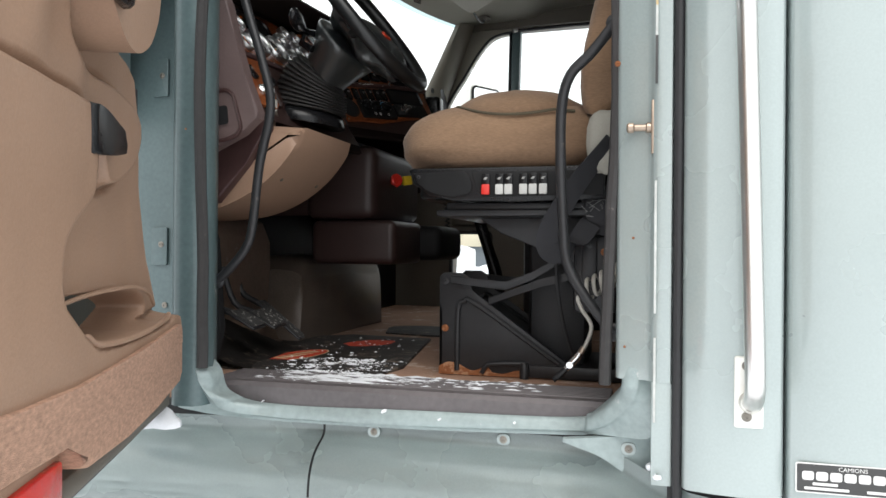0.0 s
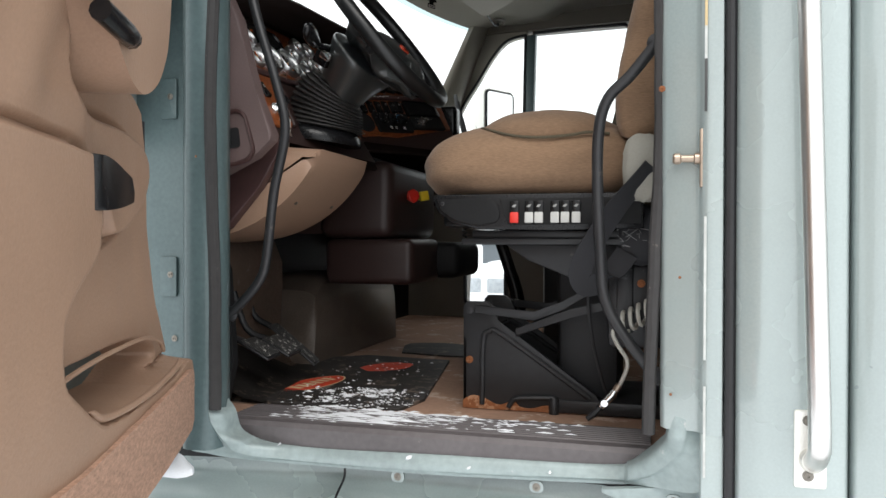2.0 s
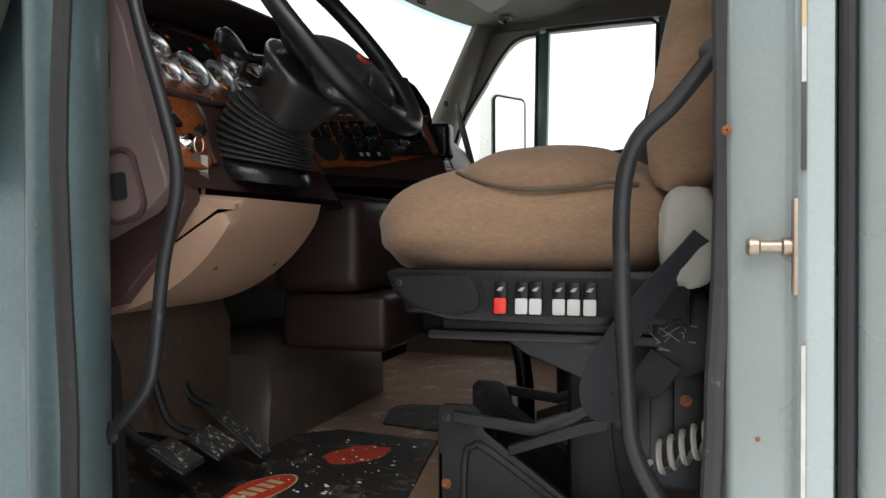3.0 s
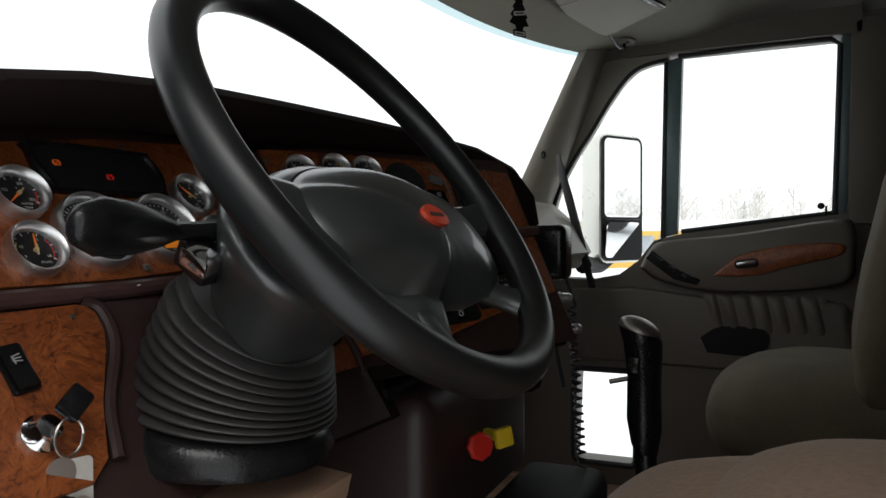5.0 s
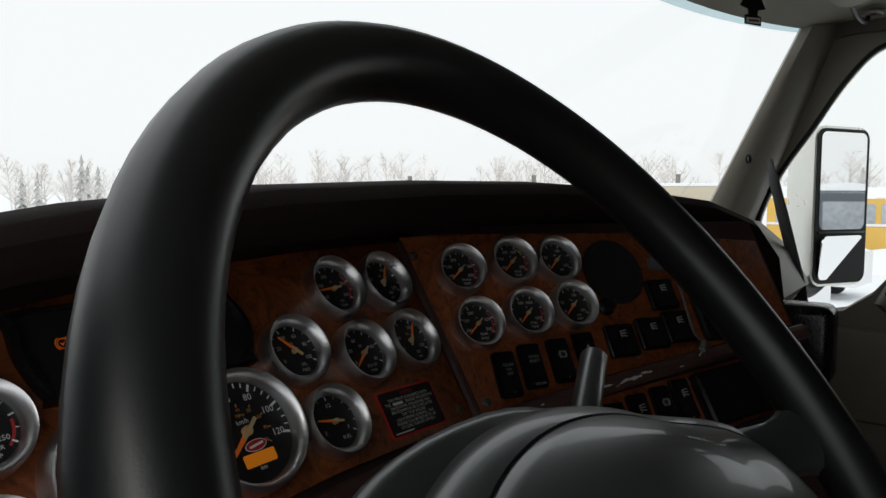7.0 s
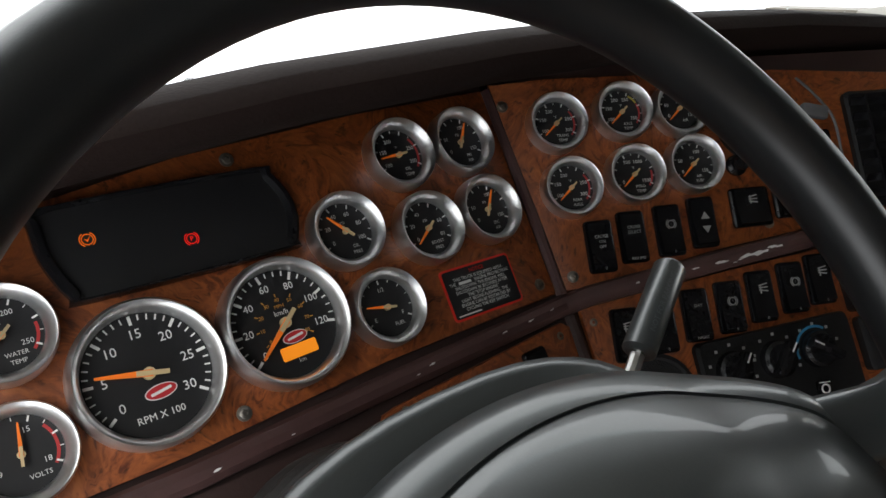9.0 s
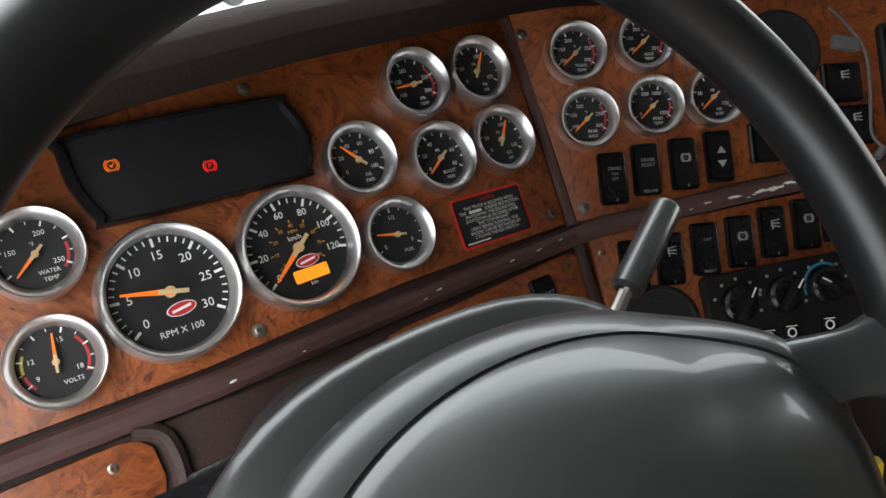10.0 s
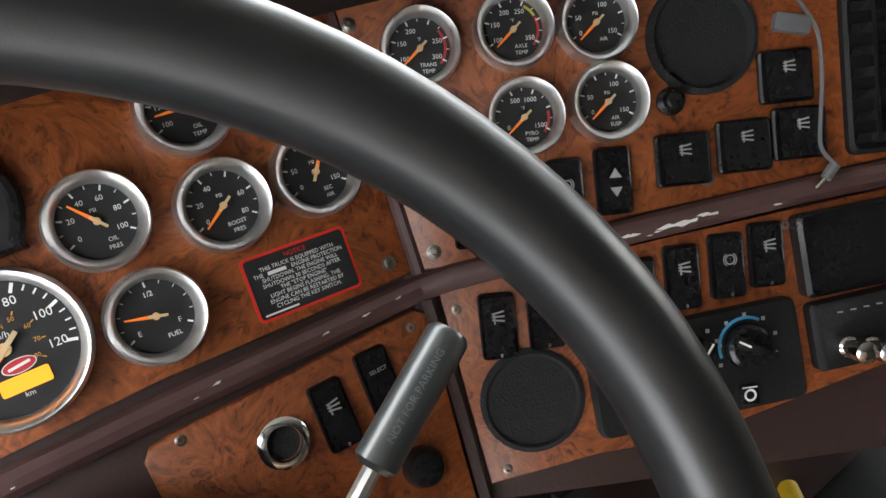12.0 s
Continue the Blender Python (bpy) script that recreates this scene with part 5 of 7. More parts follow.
    prism(bm, rrect(0.013, 0.013, 0.0015, 2), 0.011, 0.0135, P2 @ Matrix.Translation((u, -0.1935 + 0.09 * (u - 0.10), 0)), 0.0008)
    bt = part("push_button", bm, "black", cl)
    bm = B()
    arc_band(bm, 0.0028, 0.0042, 0, 359, 0.0138, 12)
    bmesh.ops.transform(bm, matrix=P2 @ Matrix.Translation((u, -0.1935 + 0.09 * (u - 0.10), 0)), verts=bm.verts)
    box(bm, -0.005, 0.005, 0.0048, 0.0056, 0.0135, 0.0138, 0, P2 @ Matrix.Translation((u, -0.1935 + 0.09 * (u - 0.10), 0)))
    part("button_mark", bm, "white", bt)
bm = B()
grid(bm, [[(x, y, z) for x, y in rrect(0.142 * f, 0.055 * f, 0.004, 3)] for f, z in ((1, 0), (1, 0.012), (0.96, 0.014), (0.93, 0.010))], True, True, P2 @ pose(0.2520, -0.0985, 0, 0, 0, 5))
part("dark_screen", bm, "black", dash, "black display screen")
bm = B()
grid(bm, [[(x, y, z) for x, y in rrect(0.14 * f, 0.046 * f, 0.004, 3)] for f, z in ((1, 0), (1, 0.010), (0.96, 0.012))], True, True, P2 @ pose(0.2570, -0.1520, 0, 0, 0, 6))
ra = part("radio", bm, "black_matte", dash, "black radio with aerial plugs")
bm = B()
for k in range(9):
    box(bm, -0.002, 0.002, -0.0005, 0.0005, 0.012, 0.0123, 0, P2 @ Matrix.Translation((0.205 + 0.009 * k, -0.143 + 0.0009 * k, 0)))
part("radio_marks", bm, "grey_print", ra)
for k, u in enumerate((0.2037, 0.2190)):
    bm = B()
    mk = P2 @ Matrix.Translation((u, -0.1640 - 0.002 * k, 0.012))
    lathe(bm, [(0.007, 0), (0.007, 0.010), (0.0055, 0.011), (0.0055, 0.018), (0.007, 0.019), (0.007, 0.028), (0.004, 0.030)], 12, mk)
    part("plug", bm, "chrome", ra, "chrome aerial plug")
# loose thin cable with a clip hanging across the switches
cab = thing("hanging_cable", "thin grey cable with a small plug over the switches", "cable")
bm = B()
tube(bm, [tuple(P2 @ Vector(p)) for p in ((0.178, 0.078, 0.006), (0.190, 0.060, 0.010), (0.2005, 0.038, 0.013), (0.202, 0.010, 0.013), (0.1995, -0.015, 0.013), (0.1985, -0.035, 0.013), (0.207, -0.047, 0.013))], 0.0013, 6, 5)
part("wire", bm, "dark_cable", cab)
bm = B()
box(bm, -0.012, 0.012, -0.006, 0.006, -0.003, 0.004, 0.002, P2 @ pose(0.184, 0.044, 0.012, 0, 0, -12))
part("clip", bm, "dark_cable", cab)
bm = B()
tube(bm, [tuple(P2 @ Vector(p)) for p in ((0.207, -0.047, 0.013), (0.200, -0.055, 0.013))], 0.0035, 8)
pl_ = part("plug", bm, "dark_cable", cab)
bm = B()
tube(bm, [tuple(P2 @ Vector(p)) for p in ((0.200, -0.055, 0.013), (0.193, -0.061, 0.013))], 0.0017, 8)
part("plug_tip", bm, "chrome", pl_)
# ignition lock and keys
bm = B()
mk = P1 @ Matrix.Translation((-0.268, -0.213, 0.002))
lathe(bm, [(0.016, 0), (0.016, 0.006), (0.012, 0.010), (0.010, 0.018), (0.004, 0.018)], 20, mk)
part("ignition_lock", bm, "chrome", dash, "chrome ignition lock")
keys = thing("key_ring", "steel keys and a clear tag hanging from the ignition lock", "keys")
kp = P1 @ Vector((-0.256, -0.213, 0.026))
bm = B()
box(bm, -0.014, 0.016, -0.010, 0.010, -0.004, 0.004, 0.003, P1 @ pose(-0.250, -0.203, 0.030, 0, 0, 35))
part("ignition_key", bm, "black", keys)
bm = B()
tube(bm, [(kp.x + 0.0, kp.y + 0.013 * math.cos(a), kp.z - 0.014 + 0.015 * math.sin(a)) for a in np.linspace(0, 2 * math.pi, 20)], 0.0012, 6)
part("ring", bm, "steel", keys)
def key(dx, dy, dz, tilt, mt):
    bm = B()
    q = Matrix.Translation((kp.x + dx, kp.y + dy, kp.z + dz)) @ pose(0, 0, 0, 0, 0, 70) @ pose(0, 0, 0, 90, tilt, 0)
    prism(bm, oval(0.022, 0.024, 18), -0.001, 0.001, q)
    prism(bm, [(-0.004, -0.010), (0.004, -0.010), (0.004, -0.030), (0.0025, -0.033), (0.0038, -0.036), (0.002, -0.040), (-0.003, -0.043), (-0.004, -0.038)], -0.0008, 0.0008, q)
    return part("key", bm, mt, keys)
key(0.006, 0.004, -0.072, 4, "steel")
key(-0.002, -0.006, -0.040, -14, "steel")
key(-0.006, 0.002, -0.062, 10, "brass")
bm = B()
prism(bm, rrect(0.022, 0.038, 0.004, 3), -0.001, 0.001, Matrix.Translation((kp.x + 0.002, kp.y + 0.006, kp.z - 0.050)) @ pose(0, 0, 0, 0, 0, 70) @ pose(0, 0, 0, 90, 0, 0))
part("tag", bm, "plate", keys)

# ---- steering wheel ----
NW = Vector((math.cos(0.6511) * math.cos(0.0314), -math.cos(0.6511) * math.sin(0.0314), math.sin(0.6511)))
CW = Vector((-0.4479, 0.6114, 1.9699))
UW = Vector((0, 0, 1)).cross(NW).normalized()
VW = NW.cross(UW)
W = axes(CW, UW, VW, NW)
RW = 0.2090
wheel = thing("steering_wheel", "large worn grey-black four-spoke steering wheel", "steering wheel")
bm = B()
rows = []
for k in range(96):
    a = 2 * math.pi * k / 96
    c, s = math.cos(a), math.sin(a)
    lump = 1 + 0.012 * noise.noise((c * 3, s * 3, 0))
    rows.append([((RW + 0.0163 * lump * math.cos(b)) * c, (RW + 0.0163 * lump * math.cos(b)) * s, 0.0175 * lump * math.sin(b)) for b in (2 * math.pi * j / 18 for j in range(18))])
rows.append(rows[0])
grid(bm, rows, True, False, W)
bmesh.ops.remove_doubles(bm, verts=bm.verts, dist=1e-6)
part("rim", bm, "wheel", wheel, "thick worn rim", 80)
WP = W @ Matrix.Translation((0, -0.015, 0.003))
# hub pad: a broad dome whose lobes run out to the rim round the thumb openings
pad_polar = [(120, 0.085), (150, 0.118), (168, 0.150), (185, 0.158), (198, 0.156), (208, 0.136), (216, 0.118), (228, 0.112), (238, 0.124), (245, 0.150), (250, 0.182), (258, 0.182), (262, 0.150), (268, 0.126), (284, 0.110), (300, 0.116), (310, 0.136), (318, 0.158), (330, 0.164), (345, 0.165), (353, 0.160), (365, 0.125), (390, 0.088)]
pad_mid = Vector((0.026, -0.046, 0))
pad_out = [(math.degrees(math.atan2(v.y, v.x)), v.length) for v in (Vector((r * math.cos(radians(a)), r * math.sin(radians(a)), 0)) - pad_mid for a, r in pad_polar)]
pad_out = sorted((a % 360, r) for a, r in pad_out)
pad_a, pad_r = [a for a, _ in pad_out], [r for _, r in pad_out]
pad_spin = -13
def pad_ring(f, h, grow=1.0):
    out = []
    for j in range(120):
        a = j * 3.0
        c, s = math.cos(radians(a - pad_spin)), math.sin(radians(a - pad_spin))
        re = 1 / math.sqrt((c / 0.158) ** 2 + (s / (0.106 if s > 0 else 0.070)) ** 2)
        ro = float(np.interp(a, pad_a, pad_r, period=360))
        if s > 0.12:
            k = ease_((s - 0.12) / 0.25)
            ro = ro + (re * 1.02 - ro) * k
        r = f * re if f <= 0.885 else 0.885 * re + (ro - 0.885 * re) * (f - 0.885) / 0.115
        r *= grow
        q = pad_mid + Vector((r * math.cos(radians(a)), r * math.sin(radians(a)), 0))
        far = (pad_mid + Vector((ro * math.cos(radians(a)), ro * math.sin(radians(a)), 0))).length
        out.append((q.x, q.y, h + 0.026 * ease_((far - 0.105) / 0.05) * f ** 3))
    return out
bm = B()
rows = [pad_ring(f, h) for f, h in ((0.05, 0.0075), (0.2, 0.0072), (0.35, 0.0055), (0.48, 0.0015), (0.60, -0.0050), (0.70, -0.0135), (0.78, -0.0225), (0.85, -0.0320), (0.885, -0.0375), (0.893, -0.0415), (0.901, -0.0395), (0.92, -0.0415), (0.965, -0.048))] + [pad_ring(1.0, -0.057), pad_ring(1.0, -0.066, 0.97), pad_ring(1.0, -0.076, 0.80)]
grid(bm, rows, True, True, WP)
hub = part("hub_pad", bm, "pad", wheel, "smooth domed hub pad with a seam line", 60)
for a, b, w0, w1 in ((-11, -11, 0.019, 0.015), (186, 188, 0.019, 0.015), (-46, -47, 0.013, 0.012), (206, 207, 0.013, 0.012), (254, 254, 0.012, 0.012)):
    bm = B()
    rows = []
    p0 = Vector((0.135 * math.cos(radians(a)), 0.135 * math.sin(radians(a)), -0.028))
    p1 = Vector((RW * math.cos(radians(b)), RW * math.sin(radians(b)), -0.002))
    d = (p1 - p0).normalized()
    t = Vector((-d.y, d.x, 0)).normalized()
    for f in np.linspace(0, 1, 9):
        w = w0 + (w1 - w0) * f + 0.05 * max(0, f - 0.60) ** 1.6
        c = p0.lerp(p1, f) + Vector((0, 0, -0.004 * math.sin(f * math.pi)))
        rows.append([c + t * w * x + Vector((0, 0, z)) for x, z in ((-1, -0.006), (-0.92, 0.004), (-0.6, 0.008), (0, 0.009), (0.6, 0.008), (0.92, 0.004), (1, -0.006), (0.6, -0.013), (-0.6, -0.013))])
    grid(bm, rows, True, True, W)
    part("spoke", bm, "pad", wheel, "", 80)
bm = B()
prism(bm, oval(0.043, 0.022, 32), -0.006, 0.0022, WP @ pose(0.020, -0.040, 0.0092, 1, 0, -6), 0.0015)
em = part("emblem", bm, "red_logo", hub, "worn red oval emblem")
bm = B()
prism(bm, rrect(0.026, 0.004, 0.0015, 3), 0.0022, 0.0026, WP @ pose(0.020, -0.040, 0.0092, 1, 0, -2))
part("emblem_bar", bm, "maroon", em)
# column: shroud, stalk, boot, knee cover
col = thing("steering_column", "black steering column with a ribbed rubber boot and a stalk", "steering column")
col.matrix_world = Matrix.Translation(CW + Vector((-0.018, -0.008, 0.008))) @ pose(0, 0, 0, 0, 0, -3.8) @ Matrix.Translation((0.4437, -0.5699, -1.9384))
K = col.matrix_world.inverted() @ W
bm = B()
rows = []
for d, rx, ry, oy in ((-0.074, 0.080, 0.050, -0.014), (-0.077, 0.118, 0.070, -0.013), (-0.081, 0.1245, 0.0745, -0.0125), (-0.088, 0.1245, 0.0745, -0.0125), (-0.104, 0.114, 0.070, -0.016), (-0.130, 0.094, 0.064, -0.021), (-0.172, 0.072, 0.056, -0.030)):
    rows.append([(rx * math.copysign(abs(math.cos(a)) ** 0.85, math.cos(a)), oy + ry * math.copysign(abs(math.sin(a)) ** 0.85, math.sin(a)), d) for a in (2 * math.pi * j / 40 for j in range(40))])
grid(bm, rows, True, True, K)
part("shroud", bm, "pad", col, "smooth grey-black column shroud", 60)
bm = B()
rows = []
top, bot = Vector((-0.562, 0.574, 1.813)), Vector((-0.603, 0.580, 1.706))
tn, bn = Vector((0.62, 0, 0.78)), Vector((0.15, 0, 0.99))
for k in range(116):
    f = k / 115
    c = top.lerp(bot, f)
    n = tn.lerp(bn, f).normalized()
    u = Vector((0, 1, 0))
    v = n.cross(u).normalized()
    rib = 0.0105 * abs(math.cos(f * math.pi * 10.5)) ** 0.7 - 0.004
    neck = 0.014 * max(0, 1 - f / 0.2)
    rx = 0.078 + 0.020 * f + rib - neck
    ry = 0.076 + 0.024 * f + rib - neck
    rows.append([c + u * rx * math.cos(a) + v * ry * math.sin(a) for a in (2 * math.pi * j / 36 for j in range(36))])
grid(bm, rows, True, True)
part("boot", bm, "boot_rubber", col, "ribbed black rubber boot", 80)
bm = B()
rows = []
for f, g_ in ((0, 0.95), (0.4, 1.04), (1.0, 1.08), (1.2, 1.06)):
    c = Vector((-0.609, 0.580, 1.706 - 0.030 * f))
    rows.append([c + Vector((0.098 * g_ * math.sin(a), 0.104 * g_ * math.cos(a), -0.012 * math.sin(a))) for a in (2 * math.pi * j / 32 for j in range(32))])
grid(bm, rows, True, True)
part("boot_flange", bm, "black", col, "", 60)
bm = B()
tube(bm, [(-0.530, 0.500, 1.882), (-0.540, 0.470, 1.881), (-0.538, 0.440, 1.881)], [0.010, 0.008, 0.008], 10)
stalk = part("stalk", bm, "black", col, "black multi-function stalk")
bm = B()
rows = []
t0, t1 = Vector((-0.540, 0.446, 1.881)), Vector((-0.504, 0.330, 1.884))
ax_ = (t1 - t0).normalized()
up_ = Vector((0.25, 0, 0.97))
sd_ = ax_.cross(up_).normalized()
for f, w, h in ((0, 0.009, 0.009), (0.15, 0.014, 0.010), (0.45, 0.020, 0.012), (0.78, 0.021, 0.012), (0.95, 0.014, 0.009), (1.0, 0.006, 0.004)):
    c = t0.lerp(t1, f)
    rows.append([c + up_ * w * math.cos(a) + sd_ * h * math.sin(a) for a in (2 * math.pi * j / 18 for j in range(18))])
grid(bm, rows, True, True)
part("paddle", bm, "black", stalk, "", 60)
bm = B()
box(bm, -0.014, 0.014, -0.010, 0.010, -0.009, 0.009, 0.003, Matrix.Translation((-0.525, 0.462, 1.858)) @ pose(0, 0, 0, 20, 30, 10))
part("hazard_button", bm, "chrome", col, "bright metal hazard pull")
bm = B()
box(bm, -0.020, 0.020, -0.014, 0.014, -0.020, 0.012, 0.004, Matrix.Translation((-0.545, 0.487, 1.862)) @ pose(0, 0, 0, 10, 35, 0))
part("switch_block", bm, "black", col)
bm = B()
tube(bm, [(-0.512, 0.660, 1.857), (-0.522, 0.690, 1.880), (-0.531, 0.714, 1.897)], 0.0040, 10)
tl = part("trailer_brake_lever", bm, "steel", col, "metal lever with a black grip lettered NOT FOR PARKING")
bm = B()
g0, g1 = Vector((-0.531, 0.714, 1.897)), Vector((-0.549, 0.764, 1.929))
tube(bm, [g0, g0.lerp(g1, 0.04), g0.lerp(g1, 0.96), g1], [0.0065, 0.0094, 0.0094, 0.0075], 18)
gp = part("grip", bm, "pad", tl, "", 40)
ax = (g1 - g0).normalized()
eye_side = Vector((0.62, -0.55, 0.25))
nr = (eye_side - ax * eye_side.dot(ax)).normalized()
bm = B()
words(bm, "NOT FOR PARKING", 0.0046, axes(g0.lerp(g1, 0.52) + nr * 0.0097, ax, nr.cross(ax), nr))
part("grip_text", bm, "grip_print", gp, smooth=0)
knee = thing("knee_cover", "smooth tan knee cover under the steering column", "panel")
bm = B()
prism(bm, smooth_profile([(-0.530, 1.668), (-0.545, 1.625), (-0.60, 1.560), (-0.68, 1.505), (-0.78, 1.470), (-0.90, 1.458)], 4) + [(-1.02, 1.46), (-1.02, 1.69), (-0.72, 1.685)], 0, 0.300, axes((0, 0.700, 0), (1, 0, 0), (0, 0, 1), (0, -1, 0)), 0.03, 4)
part("cover", bm, "tan", knee, "", 60)
for y in (0.46, 0.66):
    screw("screw", knee, axes((-0.612, y, 1.5495), (0, 1, 0), (0.68, 0, 0.72), (0.72, 0, -0.68)), 0.005)

# ---- centre console below the dash ----
cons = thing("lower_console", "dark maroon console below the dashboard with red and yellow air-brake knobs", "console")
bm = B()
rows = []
for z, xf in ((1.70, -0.635), (1.62, -0.590), (1.56, -0.575), (1.50, -0.595), (1.485, -0.62)):
    rows.append([(-0.95, 0.96, z), (xf - 0.12, 0.95, z), (xf - 0.05, 0.955, z), (xf, 1.00, z), (xf + 0.01, 1.10, z), (xf + 0.01, 1.30, z), (xf - 0.05, 1.42, z), (-0.95, 1.44, z)])
grid(bm, rows)
part("console_face", bm, "maroon", cons, "", 50)
bm = B()
box(bm, -0.76, -0.484, 0.94, 1.24, 1.335, 1.470, 0.022, None, 3)
part("lower_box", bm, "maroon", cons)
bm = B()
box(bm, -0.58, -0.41, 1.20, 1.50, 1.345, 1.462, 0.03, None, 3)
part("lower_box", bm, "black_matte", cons)
bm = B()
box(bm, -0.78, -0.545, 0.93, 1.40, 1.472, 1.70, 0.035, None, 3)
part("column_box", bm, "maroon", cons)
for (x, y, z), mt, sq in (((-0.517, 1.078, 1.600), "red", 8), ((-0.497, 1.128, 1.603), "yellow", 4)):
    mk = axes((x - 0.02, y, z), (0.62, 0.78, 0), (-0.08, 0.06, 0.99), (0.78, -0.62, 0.10))
    bm = B()
    lathe(bm, [(0.009, -0.03), (0.009, 0.010), (0.012, 0.012)], 14, mk)
    if sq == 8:
        lathe(bm, [(0.012, 0.012), (0.021, 0.014), (0.022, 0.022), (0.018, 0.026)], 8, mk)
    else:
        box(bm, -0.015, 0.015, -0.015, 0.015, 0.012, 0.025, 0.003, mk @ pose(0, 0, 0, 0, 0, 8))
    part("air_brake_knob", bm, mt, cons, ("red octagonal" if sq == 8 else "yellow square") + " air-brake knob")
# Black instead of maroon: the shade below the dash is painted in here.
bm = B()
box(bm, -0.72, -0.60, 0.92, 1.44, 1.67, 1.71, 0.01)
part("under_panel", bm, "black_matte", cons)
# ---- driver's seat on its suspension base ----
def cushion(bm, cx, cy, cz, lx, ly, lz, p=3.2, crown=0.0, m=None, nu=28, nv=14, sag=0.0):
    """A stuffed cushion: superellipsoid with a crowned top."""
    def sp(c, e):
        return math.copysign(abs(c) ** e, c)
    e = 2 / p
    rows = []
    for j in range(1, nv):
        b = -math.pi / 2 + math.pi * j / nv
        r = []
        for i in range(nu):
            a = 2 * math.pi * i / nu
            x, y, z = sp(math.cos(b), e * 0.8) * sp(math.cos(a), e), sp(math.cos(b), e * 0.8) * sp(math.sin(a), e), sp(math.sin(b), 0.9)
            zz = z * lz / 2 + (crown * (1 - x * x) * (1 - 0.5 * y * y) if z > 0 else 0) - sag * (1 - y * y) * (z > 0)
            w = 0.004 * noise.noise((x * 3 + cx * 7, y * 3, z * 3 + 2))
            r.append((cx + x * lx / 2 + w, cy + y * ly / 2 + w, cz + zz + w))
        rows.append(r)
    return grid(bm, rows, True, True, m)


seat = thing("driver_seat", "worn brown velour driver's seat on a black air-suspension base", "seat")
bm = B()
cushion(bm, -0.052, 0.610, 1.612, 0.49, 0.57, 0.145, 4.2, 0.034, None, 56, 28)
cu = part("cushion", bm, "velour", seat, "worn brown velour seat cushion", 60)
bm = B()
for yy in (0.345,):
    tube(bm, curve_pts([(-0.165, 0.43, 1.697), (-0.151, 0.386, 1.694), (-0.12, 0.355, 1.682), (-0.088, 0.338, 1.672), (-0.055, 0.330, 1.666), (-0.023, 0.329, 1.664), (0.012, 0.330, 1.665), (0.042, 0.333, 1.668), (0.067, 0.339, 1.672), (0.105, 0.357, 1.670)], 5), 0.0032, 6)
part("piping", bm, "velour_dark", cu, "stitched seam welt")
bm = B()
cushion(bm, -0.030, 0.600, 1.664, 0.34, 0.54, 0.112, 2.5, 0.026, None, 48, 24)
part("top_panel", bm, "velour", cu, "stitched bulging top panel", 60)
bm = B()
cushion(bm, 0, 0, 0, 0.15, 0.50, 0.78, 3.0, 0, pose(0.255, 0.585, 1.98, 0, 14, 0))
cushion(bm, 0, 0, 0, 0.13, 0.10, 0.55, 2.6, 0, pose(0.215, 0.375, 1.92, 0, 14, 6))
part("backrest", bm, "velour", seat, "worn brown velour backrest with a side bolster", 60)
bm = B()
cushion(bm, 0.168, 0.335, 1.60, 0.075, 0.06, 0.13, 2.6)
part("recliner_cover", bm, "headliner", seat, "pale grey recliner cover")
# control box with rockers
bm = B()
pts = [(-0.245, 1.552), (-0.235, 1.556), (0.17, 1.556), (0.17, 1.487), (0.0, 1.484), (-0.15, 1.486), (-0.20, 1.498), (-0.232, 1.520)]
prism(bm, pts, 0, 0.03, axes((0, 0.362, 0), (1, 0, 0), (0, 0, 1), (0, -1, 0)), 0.005)
box(bm, -0.23, 0.17, 0.36, 0.80, 1.49, 1.55, 0.01)
cb = part("control_box", bm, "black", seat, "black plastic seat control panel")
bm = B()
prism(bm, smooth_profile([(-0.232, 1.545), (-0.14, 1.548), (-0.118, 1.545), (-0.105, 1.52), (-0.112, 1.500), (-0.15, 1.495), (-0.195, 1.505), (-0.225, 1.525)], 3), 0, 0.004, axes((0, 0.332, 0), (1, 0, 0), (0, 0, 1), (0, -1, 0)), 0.002)
part("front_cover", bm, "black_matte", cb)
screw("bolt", cb, axes((-0.222, 0.330, 1.537), (1, 0, 0), (0, 0, 1), (0, -1, 0)), 0.006, "black_steel")
bm = B()
prism(bm, [(-0.105, 1.546), (0.165, 1.546), (0.165, 1.496), (-0.085, 1.494), (-0.095, 1.515)], 0, 0.003, axes((0, 0.332, 0), (1, 0, 0), (0, 0, 1), (0, -1, 0)), 0.001)
part("switch_panel", bm, "black_matte", cb)
for k, x in enumerate((-0.074, -0.045, -0.026, 0.005, 0.0245, 0.0455)):
    bm = B()
    box(bm, x - 0.0085, x + 0.0085, 0.3215, 0.330, 1.497, 1.541, 0.002)
    sw = part("rocker_switch", bm, "black", cb)
    bm = B()
    mm = axes((x, 0.3215, 1.508), (1, 0, 0), (0, 0.1, 1), (0, -1, 0.1))
    prism(bm, rrect(0.0165, 0.021, 0.002, 2), -0.002, 0.0035, mm, 0.001)
    part("rocker", bm, "red" if k == 0 else "switch_grey", sw)
    bm = B()
    prism(bm, [(-0.005, -0.002), (0.001, -0.003), (0.005, 0.003), (-0.001, 0.002)], 0, 0.0006, axes((x, 0.3212, 1.531), (1, 0, 0), (0, 0, 1), (0, -1, 0)))
    part("switch_mark", bm, "grey_print", sw)
# rails and suspension
bm = B()
box(bm, -0.17, 0.20, 0.37, 0.40, 1.468, 1.484, 0.003)
box(bm, -0.17, 0.20, 0.74, 0.77, 1.468, 1.484, 0.003)
